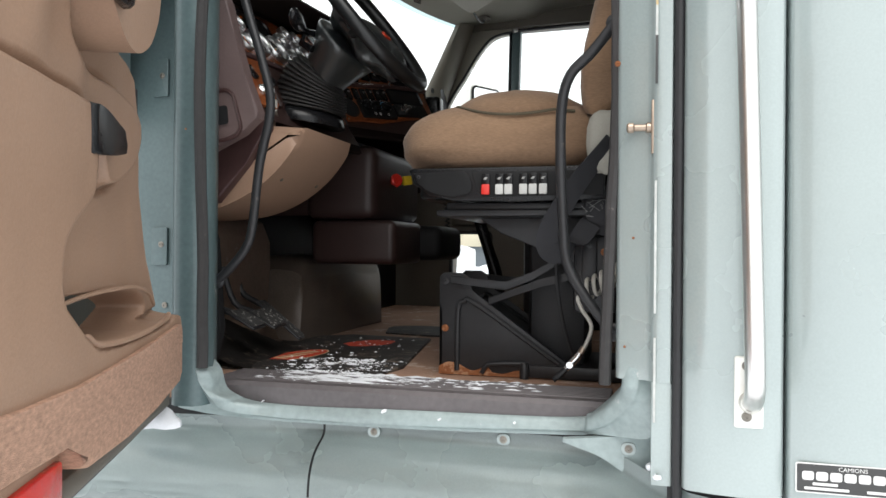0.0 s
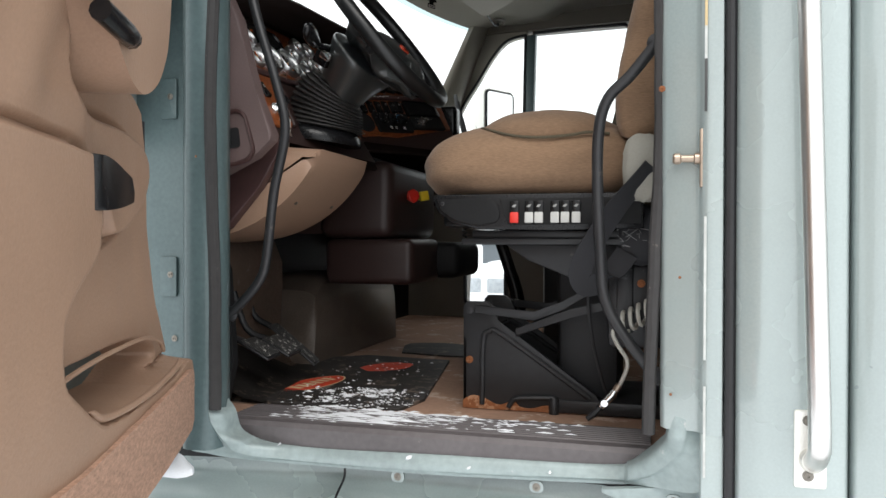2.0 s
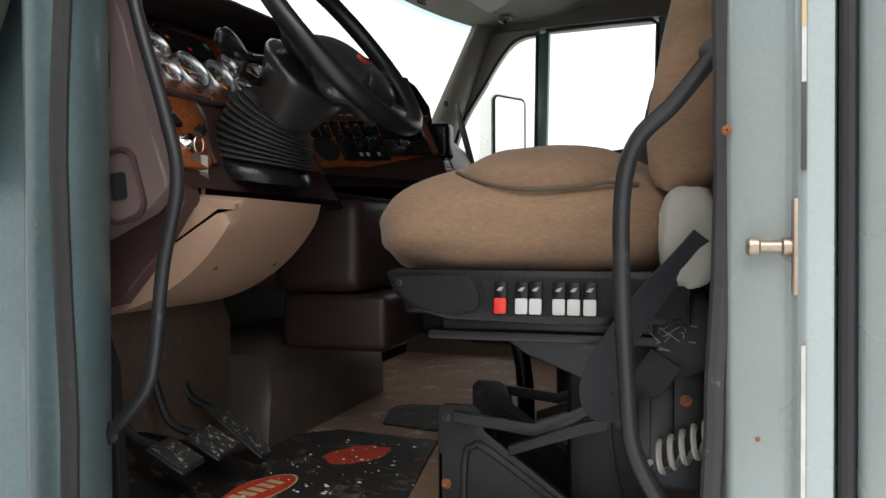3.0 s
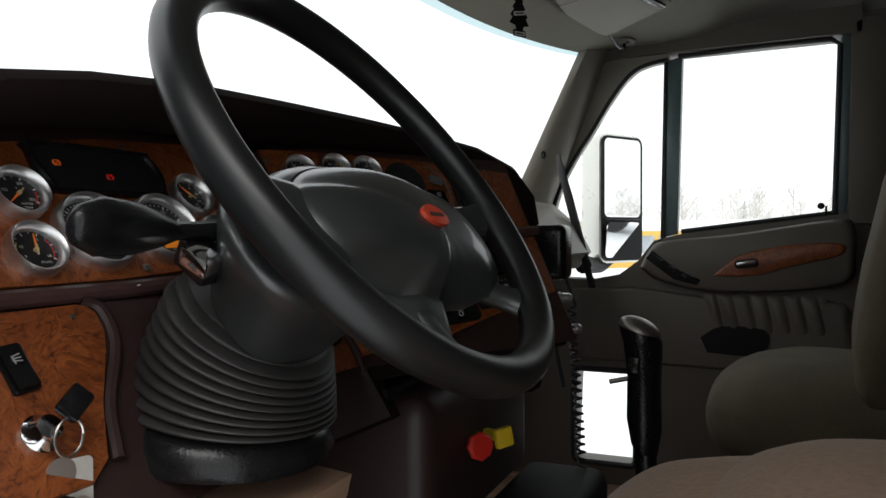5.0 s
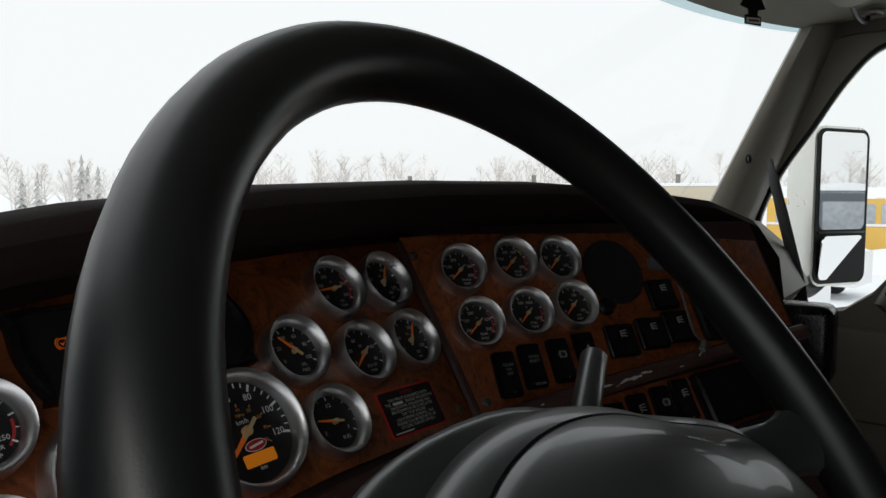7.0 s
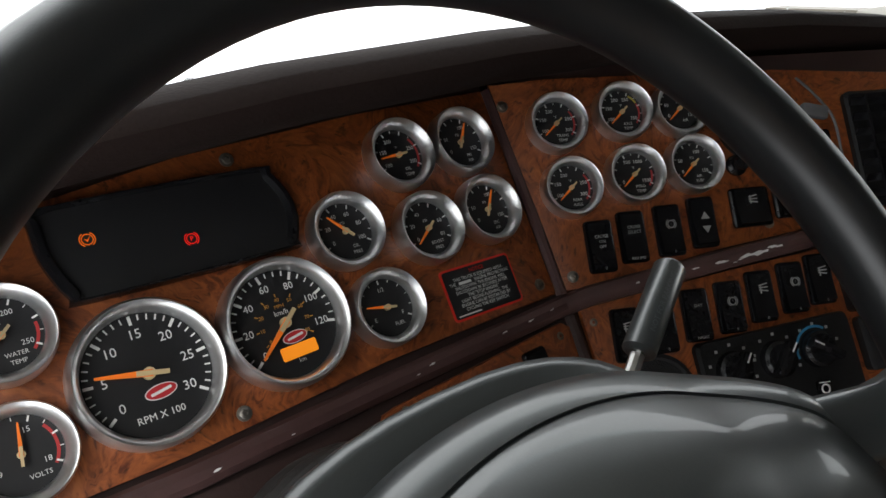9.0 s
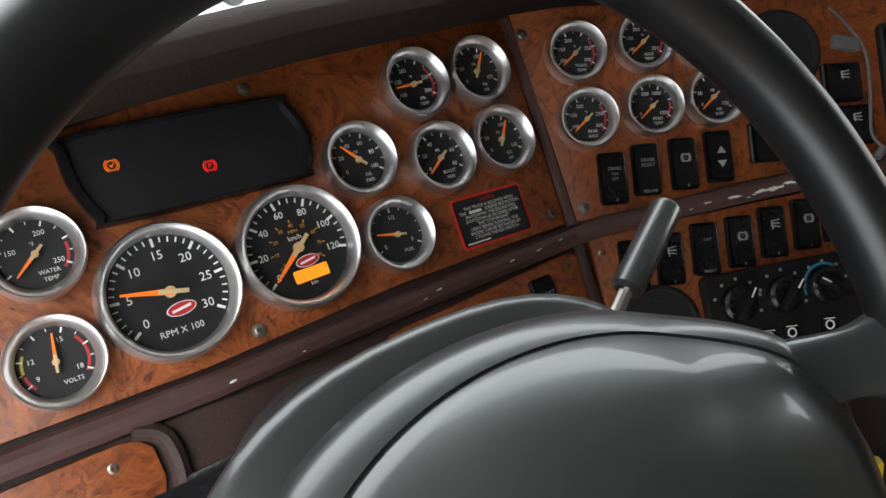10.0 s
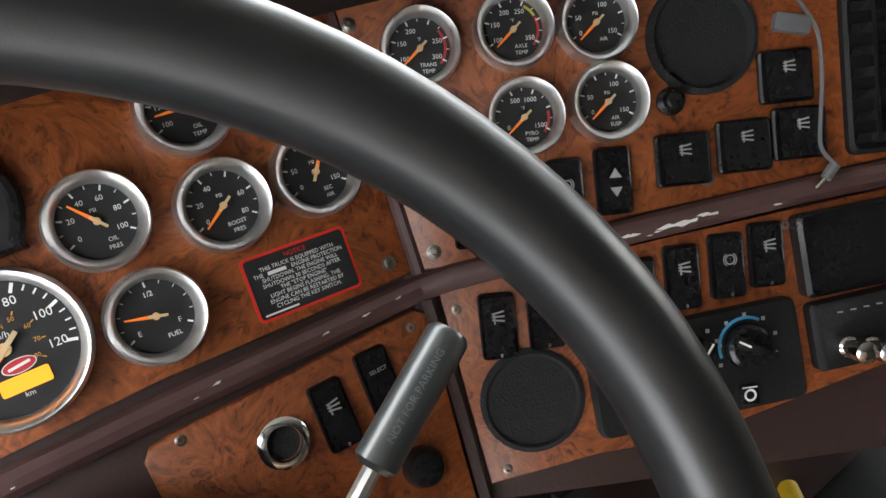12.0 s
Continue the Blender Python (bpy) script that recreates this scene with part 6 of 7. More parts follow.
box(bm, -0.19, 0.20, 0.36, 0.80, 1.455, 1.468, 0.003)
part("slide_rail", bm, "black_steel", seat)
for y0 in (0.505, 0.72):
    bm = B()
    prism(bm, [(-0.222, 1.09), (-0.222, 1.318), (-0.212, 1.328), (-0.17, 1.328), (-0.150, 1.315), (-0.145, 1.285), (0.07, 1.135), (0.09, 1.10), (0.09, 1.09)], 0, 0.012, axes((0, y0 + 0.012, 0), (1, 0, 0), (0, 0, 1), (0, -1, 0)), 0.003)
    bp_ = part("base_plate", bm, "black_steel", seat, "black steel base side plate rusting at the foot")
    bm = B()
    tube(bm, [(-0.178, y0 - 0.002, 1.10), (-0.176, y0 - 0.002, 1.24), (-0.16, y0 - 0.002, 1.262), (-0.13, y0 - 0.002, 1.255), (0.06, y0 - 0.002, 1.125)], 0.006, 8, 3)
    part("pressed_rib", bm, "black_steel", bp_)
    for x, z in ((-0.207, 1.308), (-0.207, 1.198)):
        screw("bolt", bp_, axes((x, y0 - 0.0015, z), (1, 0, 0), (0, 0, 1), (0, -1, 0)), 0.0075, "rust" if z < 1.25 else "black_steel")
    bm = B()
    rr = random.Random(3)
    edge = [(-0.222, 1.09)] + [(x, 1.088 + 0.034 * (0.5 + 0.5 * noise.noise((x * 26, 3, y0 * 9))) * (1.3 if x < -0.1 else 0.8)) for x in np.linspace(-0.222, 0.06, 34)] + [(0.06, 1.09)]
    prism(bm, edge, 0, 0.0012, axes((0, y0 - 0.0008, 0), (1, 0, 0), (0, 0, 1), (0, -1, 0)))
    part("rust_crust", bm, "rust", bp_)
bm = B()
box(bm, -0.222, -0.212, 0.505, 0.73, 1.09, 1.25, 0.003)
part("front_brace", bm, "black_steel", seat)
for y0 in (0.49, 0.735):
    for pts in ([(-0.19, 1.305), (-0.06, 1.290), (0.0, 1.315), (0.10, 1.375)], [(-0.10, 1.255), (0.02, 1.30), (0.12, 1.325), (0.20, 1.34)]):
        bm = B()
        up = [(x, z + 0.018) for x, z in pts]
        prism(bm, pts + up[::-1], 0, 0.008, axes((0, y0 + 0.004, 0), (1, 0, 0), (0, 0, 1), (0, -1, 0)), 0.002)
        part("scissor_arm", bm, "black_steel", seat)
    bm = B()
    prism(bm, [(-0.12, 1.455), (0.20, 1.455), (0.20, 1.32), (0.16, 1.33), (-0.07, 1.42)], 0, 0.006, axes((0, y0 - 0.005, 0), (1, 0, 0), (0, 0, 1), (0, -1, 0)), 0.002)
    part("upper_bracket", bm, "black_steel", seat)
bm = B()
box(bm, -0.02, 0.12, 0.55, 0.72, 1.10, 1.42, 0.03)
part("air_bellows", bm, "rubber", seat)
bm = B()
box(bm, -0.02, 0.24, 0.50, 0.78, 1.09, 1.12, 0.005)
part("base_pan", bm, "black_steel", seat)

# widen the seat cushion's nose, belt, retractor, air hose
belt = thing("seat_belt", "black webbing seat belt with a frayed retractor cover", "seat belt")
bm = B()
cl_ = curve_pts([(0.185, 0.300, 1.600), (0.13, 0.305, 1.535), (0.085, 0.310, 1.470), (0.055, 0.315, 1.410), (0.066, 0.330, 1.378), (0.105, 0.345, 1.395), (0.14, 0.36, 1.44)], 6)
rows = []
for i, p in enumerate(cl_):
    d = (cl_[min(i + 1, len(cl_) - 1)] - cl_[max(i - 1, 0)]).normalized()
    s = Vector((0.75, 0.15, 0.62))
    s = (s - d * s.dot(d)).normalized()
    n = d.cross(s)
    rows.append([p - s * 0.023 - n * 0.001, p + s * 0.023 - n * 0.001, p + s * 0.023 + n * 0.001, p - s * 0.023 + n * 0.001])
grid(bm, rows, True, True)
part("webbing", bm, "belt", belt)
bm = B()
cushion(bm, 0.160, 0.40, 1.475, 0.085, 0.09, 0.12, 3.0)
rt = part("retractor_cover", bm, "belt", belt)
rnd = random.Random(8)
bm = B()
for k in range(14):
    x, z = 0.118 + 0.05 * rnd.random(), 1.455 + 0.045 * rnd.random()
    tube(bm, [(x, 0.352, z), (x + rnd.uniform(-0.012, 0.02), 0.350, z + rnd.uniform(-0.012, 0.012)), (x + rnd.uniform(-0.01, 0.03), 0.3505, z + rnd.uniform(-0.015, 0.015))], 0.0005, 4)
part("loose_thread", bm, "grey_print", rt)
bm = B()
box(bm, 0.10, 0.19, 0.40, 0.46, 1.25, 1.42, 0.012)
box(bm, 0.118, 0.15, 0.392, 0.40, 1.28, 1.41, 0.004)
part("anchor_bracket", bm, "black_steel", belt)
for x, z in ((0.135, 1.395), (0.135, 1.300), (0.165, 1.380)):
    screw("bolt", belt, axes((x, 0.390, z), (1, 0, 0), (0, 0, 1), (0, -1, 0)), 0.007, "rust" if x > 0.15 else "black_steel")
hose = thing("air_hose", "coiled pale air hose with a chrome blow gun", "hose")
bm = B()
hel = []
for k in range(90):
    f = k / 89
    a = f * 2 * math.pi * 4.5
    hel.append((0.128 + 0.065 * f + 0.004 * math.cos(a), 0.385 + 0.022 * math.cos(a), 1.300 + 0.035 * f + 0.022 * math.sin(a)))
tube(bm, hel, 0.0042, 6)
tube(bm, [hel[0], (0.112, 0.385, 1.285), (0.120, 0.385, 1.260), (0.140, 0.385, 1.225), (0.128, 0.388, 1.185), (0.118, 0.389, 1.168)], 0.0042, 6, 5)
part("coil", bm, "cable", hose)
bm = B()
tube(bm, [(0.118, 0.389, 1.170), (0.112, 0.389, 1.160), (0.096, 0.388, 1.143), (0.088, 0.388, 1.134)], [0.006, 0.0085, 0.0085, 0.007], 12)
tube(bm, [(0.096, 0.378, 1.143), (0.096, 0.398, 1.143)], 0.007, 10)
gun = part("blow_gun", bm, "chrome", hose)
bm = B()
tube(bm, [(0.088, 0.388, 1.134), (0.075, 0.386, 1.119), (0.062, 0.384, 1.109)], [0.006, 0.007, 0.005], 10)
part("nozzle", bm, "black_steel", gun)
bm = B()
tube(bm, [(0.124, 0.389, 1.180), (0.117, 0.389, 1.168)], 0.0068, 10)
part("collar", bm, "brass", gun)
bm = B()
tube(bm, [(0.055, 0.46, 1.42), (0.060, 0.47, 1.30), (0.075, 0.50, 1.20), (0.10, 0.52, 1.12), (0.13, 0.53, 1.095)], 0.004, 6, 5)
tagged(part("air_line", bm, "rubber"), "thin black air line behind the seat base", "hose")
lev = thing("floor_lever", "bent black steel seat lever on the floor", "lever")
bm = B()
tube(bm, [(-0.118, 0.500, 1.097), (-0.110, 0.500, 1.110), (-0.095, 0.500, 1.118), (-0.035, 0.500, 1.122), (-0.018, 0.500, 1.122)], 0.0055, 8, 4)
part("arm", bm, "black_steel", lev)
bm = B()
lathe(bm, [(0.011, 0), (0.011, 0.032), (0.009, 0.036)], 14, Matrix.Translation((-0.018, 0.500, 1.0885)))
part("post", bm, "black_steel", lev)

# ---- grab bars at the doorway ----
def grab(name, pts, r, label, mt="black_steel"):
    t = thing(name, label, "grab bar", "grab bars at the doorway")
    bm = B()
    tube(bm, pts, r, 14, 6)
    part("bar", bm, mt, t)
    for p in (pts[0], pts[-1]):
        bm = B()
        lathe(bm, [(r * 1.7, 0), (r * 1.7, 0.004), (r * 1.1, 0.008)], 14, axes((p[0], p[1] + 0.002, p[2]), (1, 0, 0), (0, 0, 1), (0, -1, 0)))
        part("foot", bm, mt, t)
    return t
grab("grab_bar", [(-0.655, 0.25, 1.310), (-0.615, 0.245, 1.345), (-0.580, 0.24, 1.385), (-0.566, 0.24, 1.430), (-0.550, 0.24, 1.56), (-0.525, 0.24, 1.683), (-0.545, 0.24, 1.78), (-0.592, 0.24, 1.93), (-0.635, 0.25, 2.10)], 0.0098, "glossy black curved grab bar by the hinge pillar")
grab("grab_bar", [(0.192, 0.185, 1.795), (0.150, 0.19, 1.745), (0.112, 0.195, 1.708), (0.096, 0.20, 1.655), (0.094, 0.20, 1.56), (0.100, 0.20, 1.43), (0.108, 0.20, 1.36), (0.140, 0.195, 1.30), (0.192, 0.185, 1.235)], 0.0098, "glossy black curved grab bar by the rear pillar")
eh = thing("exterior_handle", "polished stainless grab rail on the sleeper side", "grab rail")
bm = B()
tube(bm, [(0.408, 0.048, 1.150), (0.409, 0.030, 1.152), (0.409, 0.008, 1.168), (0.408, -0.004, 1.20), (0.404, -0.004, 1.35), (0.391, -0.004, 1.8), (0.378, -0.004, 2.3), (0.377, 0.02, 2.34), (0.377, 0.05, 2.345)], 0.0150, 18, 5)
part("rail", bm, "steel", eh)
bm = B()
prism(bm, rrect(0.043, 0.112, 0.004, 3), 0, 0.004, axes((0.405, 0.0465, 1.165), (1, 0, 0), (0, 0, 1), (0, -1, 0)), 0.0015)
ft_ = part("foot_plate", bm, "plate", eh)
for z in (1.206, 1.127):
    screw("screw", ft_, axes((0.402, 0.0425, z), (1, 0, 0), (0, 0, 1), (0, -1, 0)), 0.0068)
bm = B()
lathe(bm, [(0.0185, 0), (0.018, 0.004), (0.0155, 0.008)], 18, axes((0.408, 0.0425, 1.150), (1, 0, 0), (0, 0, 1), (0, -1, 0)))
part("weld_collar", bm, "plate", ft_)

# dealer sticker, lettering drawn as bars
st = thing("dealer_sticker", "black and silver dealer sticker on the painted side", "sticker")
my = axes((0.580, 0.0445, 1.040), (1, 0, 0.0), (0, 0, 1), (0, -1, 0))
bm = B()
prism(bm, rrect(0.215, 0.046, 0.003, 3), 0, 0.0006, my)
part("border", bm, "white", st)
bm = B()
prism(bm, rrect(0.211, 0.042, 0.002, 3), 0.0006, 0.0009, my)
part("field", bm, "sticker", st)
bm = B()
words(bm, "CAMIONS", 0.009, my @ Matrix.Translation((-0.028, 0.0155, 0.0011)))
part("small_word", bm, "white", st, smooth=0)
for k in range(8):
    bm = B()
    prism(bm, rrect(0.0165, 0.0135, 0.003, 2), 0.0009, 0.0011, my @ Matrix.Translation((-0.090 + 0.0195 * k, 0.0035, 0)))
    part("name_bar", bm, "white", st)
bm = B()
for x, w, y in ((-0.066, 0.035, -0.0085), (0.030, 0.022, -0.0085), (-0.064, 0.062, -0.0155), (0.022, 0.062, -0.0155)):
    prism(bm, rrect(w, 0.0042, 0.001, 2), 0.0009, 0.0011, my @ Matrix.Translation((x, y, 0)))
part("fine_print_bars", bm, "white", st)

# ---- floor mat, pedals, snow ----
mat_ = thing("floor_mat", "worn black rubber floor mat with faded red emblems and snow", "floor mat")
bm = B()
prism(bm, [(-0.345, 0.430), (-0.325, 0.55), (-0.375, 0.85), (-0.42, 1.12), (-0.70, 1.15), (-0.86, 1.02), (-0.90, 0.70), (-0.88, 0.43), (-0.60, 0.415)], 1.0885, 1.0955, None, 0.003)
part("sheet", bm, "mat", mat_)
bm = B()
rows = []
for y in np.linspace(0.400, 0.80, 12):
    f = (y - 0.40) / 0.40
    rows.append([(x - 0.03 * f, y, 1.094 + (z - 1.094) * (1 - 0.55 * f ** 2) + 0.004 * noise.noise((x * 9, y * 9, 2))) for x, z in ((-0.66, 1.094), (-0.72, 1.104), (-0.77, 1.128), (-0.82, 1.165), (-0.865, 1.205), (-0.895, 1.240))])
grid(bm, rows)
bmesh.ops.solidify(bm, geom=list(bm.faces), thickness=0.006)
part("raised_edge", bm, "mat", mat_, "", 80)
for k in range(11):
    bm = B()
    y = 0.432 + 0.011 * k
    box(bm, -0.80, -0.36, y, y + 0.005, 1.0955, 1.0975, 0.0008)
    part("rib", bm, "mat", mat_)
for cx, cy, w, h, rot, mt in ((-0.655, 0.645, 0.105, 0.245, -12, "red_logo"), (-0.562, 0.945, 0.12, 0.17, -25, "red_logo")):
    mo = pose(cx, cy, 1.0956, 0, 0, rot)
    if h > 0.2:
        bm = B()
        prism(bm, oval(w, h, 40), 0, 0.0004, mo)
        eo = part("emblem_border", bm, "cream", mat_)
        bm = B()
        prism(bm, oval(w * 0.95, h * 0.95, 40), 0.0004, 0.0007, mo)
        part("emblem", bm, mt, eo)
        bm = B()
        prism(bm, oval(w * 0.86, h * 0.89, 40), 0.0007, 0.0009, mo)
        part("emblem_line", bm, "red_logo", eo)
        bm = B()
        for k in range(6):
            box(bm, -0.020, 0.020, -0.078 + 0.027 * k, -0.062 + 0.027 * k, 0.0009, 0.0012, 0, mo)
        part("lettering_bars", bm, "cream", eo)
    else:
        bm = B()
        prism(bm, [(x * (1 + 0.25 * noise.noise((x * 40, y * 40, 3))), y * (1 + 0.2 * noise.noise((x * 30, y * 30, 9)))) for x, y in oval(w, h, 40)], 0, 0.0005, mo)
        part("worn_emblem", bm, mt, mat_)
def pedal(label, at, w, h, tilt, turn):
    t = thing("pedal", label, "pedal", "pedals")
    m = Matrix.Translation(at) @ pose(0, 0, 0, 0, 0, turn) @ pose(0, 0, 0, 0, tilt, 0)
    bm = B()
    box(bm, -h / 2, h / 2, -w / 2, w / 2, -0.008, 0, 0.004, m)
    part("plate", bm, "black_steel", t)
    n = int(w / 0.012)
    for k in range(n):
        bm = B()
        y = -w / 2 + 0.008 + k * (w - 0.016) / max(1, n - 1)
        box(bm, -h / 2 + 0.006, h / 2 - 0.006, y - 0.003, y + 0.003, 0, 0.004, 0.001, m)
        part("tread_bar", bm, "tread", t)
    bm = B()
    tube(bm, [m @ Vector((-h / 2 + 0.01, 0, -0.008)), m @ Vector((-h / 2 - 0.06, 0, -0.015)), m @ Vector((-h / 2 - 0.14, 0, 0.05))], 0.009, 8, 4)
    part("arm", bm, "black_steel", t)
pedal("black steel clutch pedal with a worn rubber pad", (-0.725, 0.50, 1.205), 0.085, 0.085, 30, 8)
pedal("black steel brake pedal with a worn rubber pad", (-0.735, 0.63, 1.195), 0.10, 0.085, 30, 8)
pedal("long ribbed accelerator pedal", (-0.785, 0.80, 1.175), 0.062, 0.17, 40, 12)
for (x0, y0, x1, y1, n, zz, seed) in ((-0.56, 0.24, -0.18, 0.37, 1100, 1.1045, 1), (-0.62, 0.41, -0.33, 0.62, 700, 1.0970, 2), (-0.2, 0.26, 0.05, 0.36, 90, 1.1058, 3), (-0.78, 0.55, -0.36, 1.05, 90, 1.0970, 4)):
    rnd = random.Random(seed)
    verts, faces = [], []
    for k in range(n):
        x = x0 + (x1 - x0) * (0.5 + 0.5 * max(-1, min(1, rnd.gauss(0, 0.45))))
        y = rnd.uniform(y0, y1)
        if zz > 1.10 and rnd.random() < 0.75:
            y = 0.2515 + 0.014 * rnd.randrange(8) + rnd.gauss(0, 0.0012)
        if noise.noise((x * 14, y * 22, seed)) < -0.12 and rnd.random() < 0.8:
            continue
        s = 0.0008 + 0.0030 * rnd.random() ** 3 + (0.006 if rnd.random() < 0.035 else 0)
        i = len(verts)
        for j in range(7):
            a = 2 * math.pi * j / 7
            verts.append((x + s * ((5.0 if zz > 1.10 else 1.8) + rnd.uniform(-0.8, 0.8)) * math.cos(a), y + s * (1 + rnd.uniform(-0.5, 0.5)) * math.sin(a), zz - 0.0003))
        verts.append((x, y, zz + 0.0005 + 0.45 * s))
        faces += [(i + j, i + (j + 1) % 7, i + 7) for j in range(7)]
    me = bpy.data.meshes.new("crumbs")
    me.from_pydata(verts, [], faces)
    bm = B()
    bm.from_mesh(me)
    tagged(part("snow_crumbs", bm, "snow"), "scattered crumbs of trodden snow", "snow", kind="stuff")
rnd = random.Random(12)
bm = B()
rows = []
for j in range(7):
    f = j / 6
    rows.append([(-0.70 + (0.075 * math.cos(a) - 0.01) * (1 - f ** 2) ** 0.5 * (1 + 0.3 * math.cos(a)), 0.060 + 0.042 * math.sin(a) * (1 - f ** 2) ** 0.5, 1.036 + 0.040 * f + 0.006 * noise.noise((math.cos(a) * 2, math.sin(a) * 2, f * 3))) for a in (2 * math.pi * k / 22 for k in range(22))])
grid(bm, rows, True)
tagged(part("snow_lump", bm, "snow"), "lump of snow on the fender by the hinge", "snow", kind="stuff")
for x, y, z, s in ((-0.236, 0.16, 1.0705, 0.005), (-0.12, 0.14, 1.066, 0.003), (0.02, 0.15, 1.068, 0.0025), (0.262, 0.098, 1.022, 0.011), (0.270, 0.075, 1.012, 0.008), (-0.5, 0.17, 1.072, 0.002)):
    bm = B()
    cushion(bm, x, y, z, s * 2, s * 1.6, s * 1.2, 2.2, 0, None, 8, 5)
    tagged(part("snow_crumb", bm, "snow"), "small crumb of snow on the sill", "snow", kind="stuff")
bm = B()
prism(bm, smooth_profile([(-0.62, 1.25), (-0.40, 1.22), (-0.36, 1.36), (-0.50, 1.50), (-0.66, 1.46), (-0.62, 1.25)], 3)[:-1], 1.0885, 1.094)
tagged(part("rubber_pad", bm, "mat"), "black rubber pad on the floor", "floor mat")

# ---- gear lever, passenger seat, radio handset ----
gl = thing("gear_lever", "black gear lever with a grey-capped grip", "gear lever")
bm = B()
tube(bm, [(-0.215, 1.235, 1.09), (-0.225, 1.235, 1.27), (-0.262, 1.235, 1.40), (-0.300, 1.232, 1.52), (-0.306, 1.230, 1.60)], [0.022, 0.021, 0.019, 0.017, 0.017], 12, 4)
part("shaft", bm, "black", gl)
bm = B()
rows = []
for z, rx, ry, ox in ((1.577, 0.020, 0.024, 0), (1.617, 0.027, 0.030, 0), (1.687, 0.026, 0.030, 0), (1.737, 0.030, 0.034, -0.002), (1.757, 0.033, 0.036, -0.005), (1.765, 0.032, 0.035, -0.007)):
    rows.append([(-0.307 + ox + rx * math.cos(a), 1.229 + ry * math.sin(a), z + 0.010 * -math.cos(a)) for a in (2 * math.pi * j / 24 for j in range(24))])
grid(bm, rows, True, True)
kb_ = part("grip", bm, "black", gl, "", 60)
bm = B()
rows = []
for k in range(9):
    b = math.pi / 2 * k / 9
    rows.append([(-0.314 + 0.0325 * math.cos(b) * math.cos(a), 1.229 + 0.0355 * math.cos(b) * math.sin(a), 1.766 + 0.020 * math.sin(b) - 0.010 * math.cos(b) * math.cos(a)) for a in (2 * math.pi * j / 24 for j in range(24))])
grid(bm, rows, True, True)
part("cap", bm, "zinc", kb_, "worn grey cap", 70)
bm = B()
box(bm, -0.326, -0.310, 1.192, 1.197, 1.702, 1.727, 0.002)
part("splitter_button", bm, "black", kb_)
bm = B()
tube(bm, [(-0.33, 1.225, 1.689), (-0.36, 1.222, 1.682)], 0.004, 8)
part("selector_tab", bm, "zinc", kb_)
seat2 = thing("passenger_seat", "grey-brown velour passenger seat", "seat")
bm = B()
cushion(bm, 0.0, 1.80, 1.530, 0.50, 0.54, 0.17, 3.4, 0.05)
part("cushion", bm, "velour_dark", seat2, "", 60)
bm = B()
cushion(bm, 0, 0, 0, 0.16, 0.54, 0.74, 3.0, 0, pose(0.165, 1.80, 1.93, 0, 12, 0))
part("backrest", bm, "velour_dark", seat2, "", 60)
bm = B()
cushion(bm, 0, 0, 0, 0.14, 0.11, 0.56, 2.6, 0, pose(0.115, 1.58, 1.87, 0, 12, 6))
part("bolster", bm, "velour_dark", seat2, "", 60)
bm = B()
box(bm, -0.20, 0.26, 1.60, 2.06, 1.09, 1.47, 0.02)
part("base", bm, "black_steel", seat2)
cb_ = thing("radio_handset", "black two-way radio with a coiled cord on the dash", "radio")
bm = B()
box(bm, -0.585, -0.475, 1.395, 1.465, 1.830, 1.935, 0.014, None, 3)
part("body", bm, "black", cb_)
bm = B()
cd = []
for k in range(200):
    f = k / 199
    a = f * 2 * math.pi * 24
    cd.append((-0.475 + 0.02 * f + 0.008 * math.cos(a), 1.452 + 0.012 * f + 0.008 * math.sin(a), 1.78 - 0.36 * f))
tube(bm, [(-0.49, 1.45, 1.84)] + cd, 0.0028, 5)
part("coiled_cord", bm, "rubber", cb_)
for z, y, x in ((1.795, 1.44, -0.49), (1.735, 1.455, -0.475), (1.80, 1.40, -0.50)):
    bm = B()
    lathe(bm, [(0.009, 0), (0.009, 0.014), (0.006, 0.018)], 10, axes((x, y, z), (0, 1, 0.3), (0, -0.3, 1), (1, 0, 0)))
    part("plug", bm, "bezel", cb_)
bm = B()
tube(bm, [(-0.52, 1.43, 1.83), (-0.50, 1.46, 1.79), (-0.51, 1.47, 1.70), (-0.49, 1.45, 1.62)], 0.004, 6, 5)
part("cable", bm, "rubber", cb_)
sb = thing("pillar_grab_strap", "black rubber grab strap along the far windshield pillar", "grab strap")
sb.matrix_world = FAR
bm = B()
tube(bm, [(-0.715, 2.30, 2.150), (-0.700, 2.275, 2.110), (-0.672, 2.28, 2.00), (-0.640, 2.29, 1.87), (-0.612, 2.32, 1.74)], [0.007, 0.010, 0.011, 0.011, 0.009], 10, 5, True, 1.5)
part("strap", bm, "rubber", sb)
defr = thing("pillar_speaker", "pale trim wedge with a small warning label at the dash end", "trim")
defr.matrix_world = FAR
bm = B()
prism(bm, [(-0.86, 2.02), (-0.74, 2.00), (-0.66, 1.93), (-0.62, 1.85), (-0.66, 1.80), (-0.90, 1.86)], 0, 0.5, axes((0, 2.34, 0), (1, 0, 0), (0, 0, 1), (0, -1, 0)), 0.02, 3)
part("wedge", bm, "taupe", defr)
bm = B()
prism(bm, rrect(0.045, 0.028, 0.002, 2), 0, 0.001, axes((-0.62, 1.83, 1.87), (0, 1, 0), (-0.62, 0, 0.78), (0.78, 0, 0.62)))
part("label", bm, "paper", defr)

# ---- door mirror outside the passenger window ----
mir = thing("door_mirror", "tall grey-shelled truck door mirror with a flat and a convex glass", "mirror")
mir.matrix_world = FAR
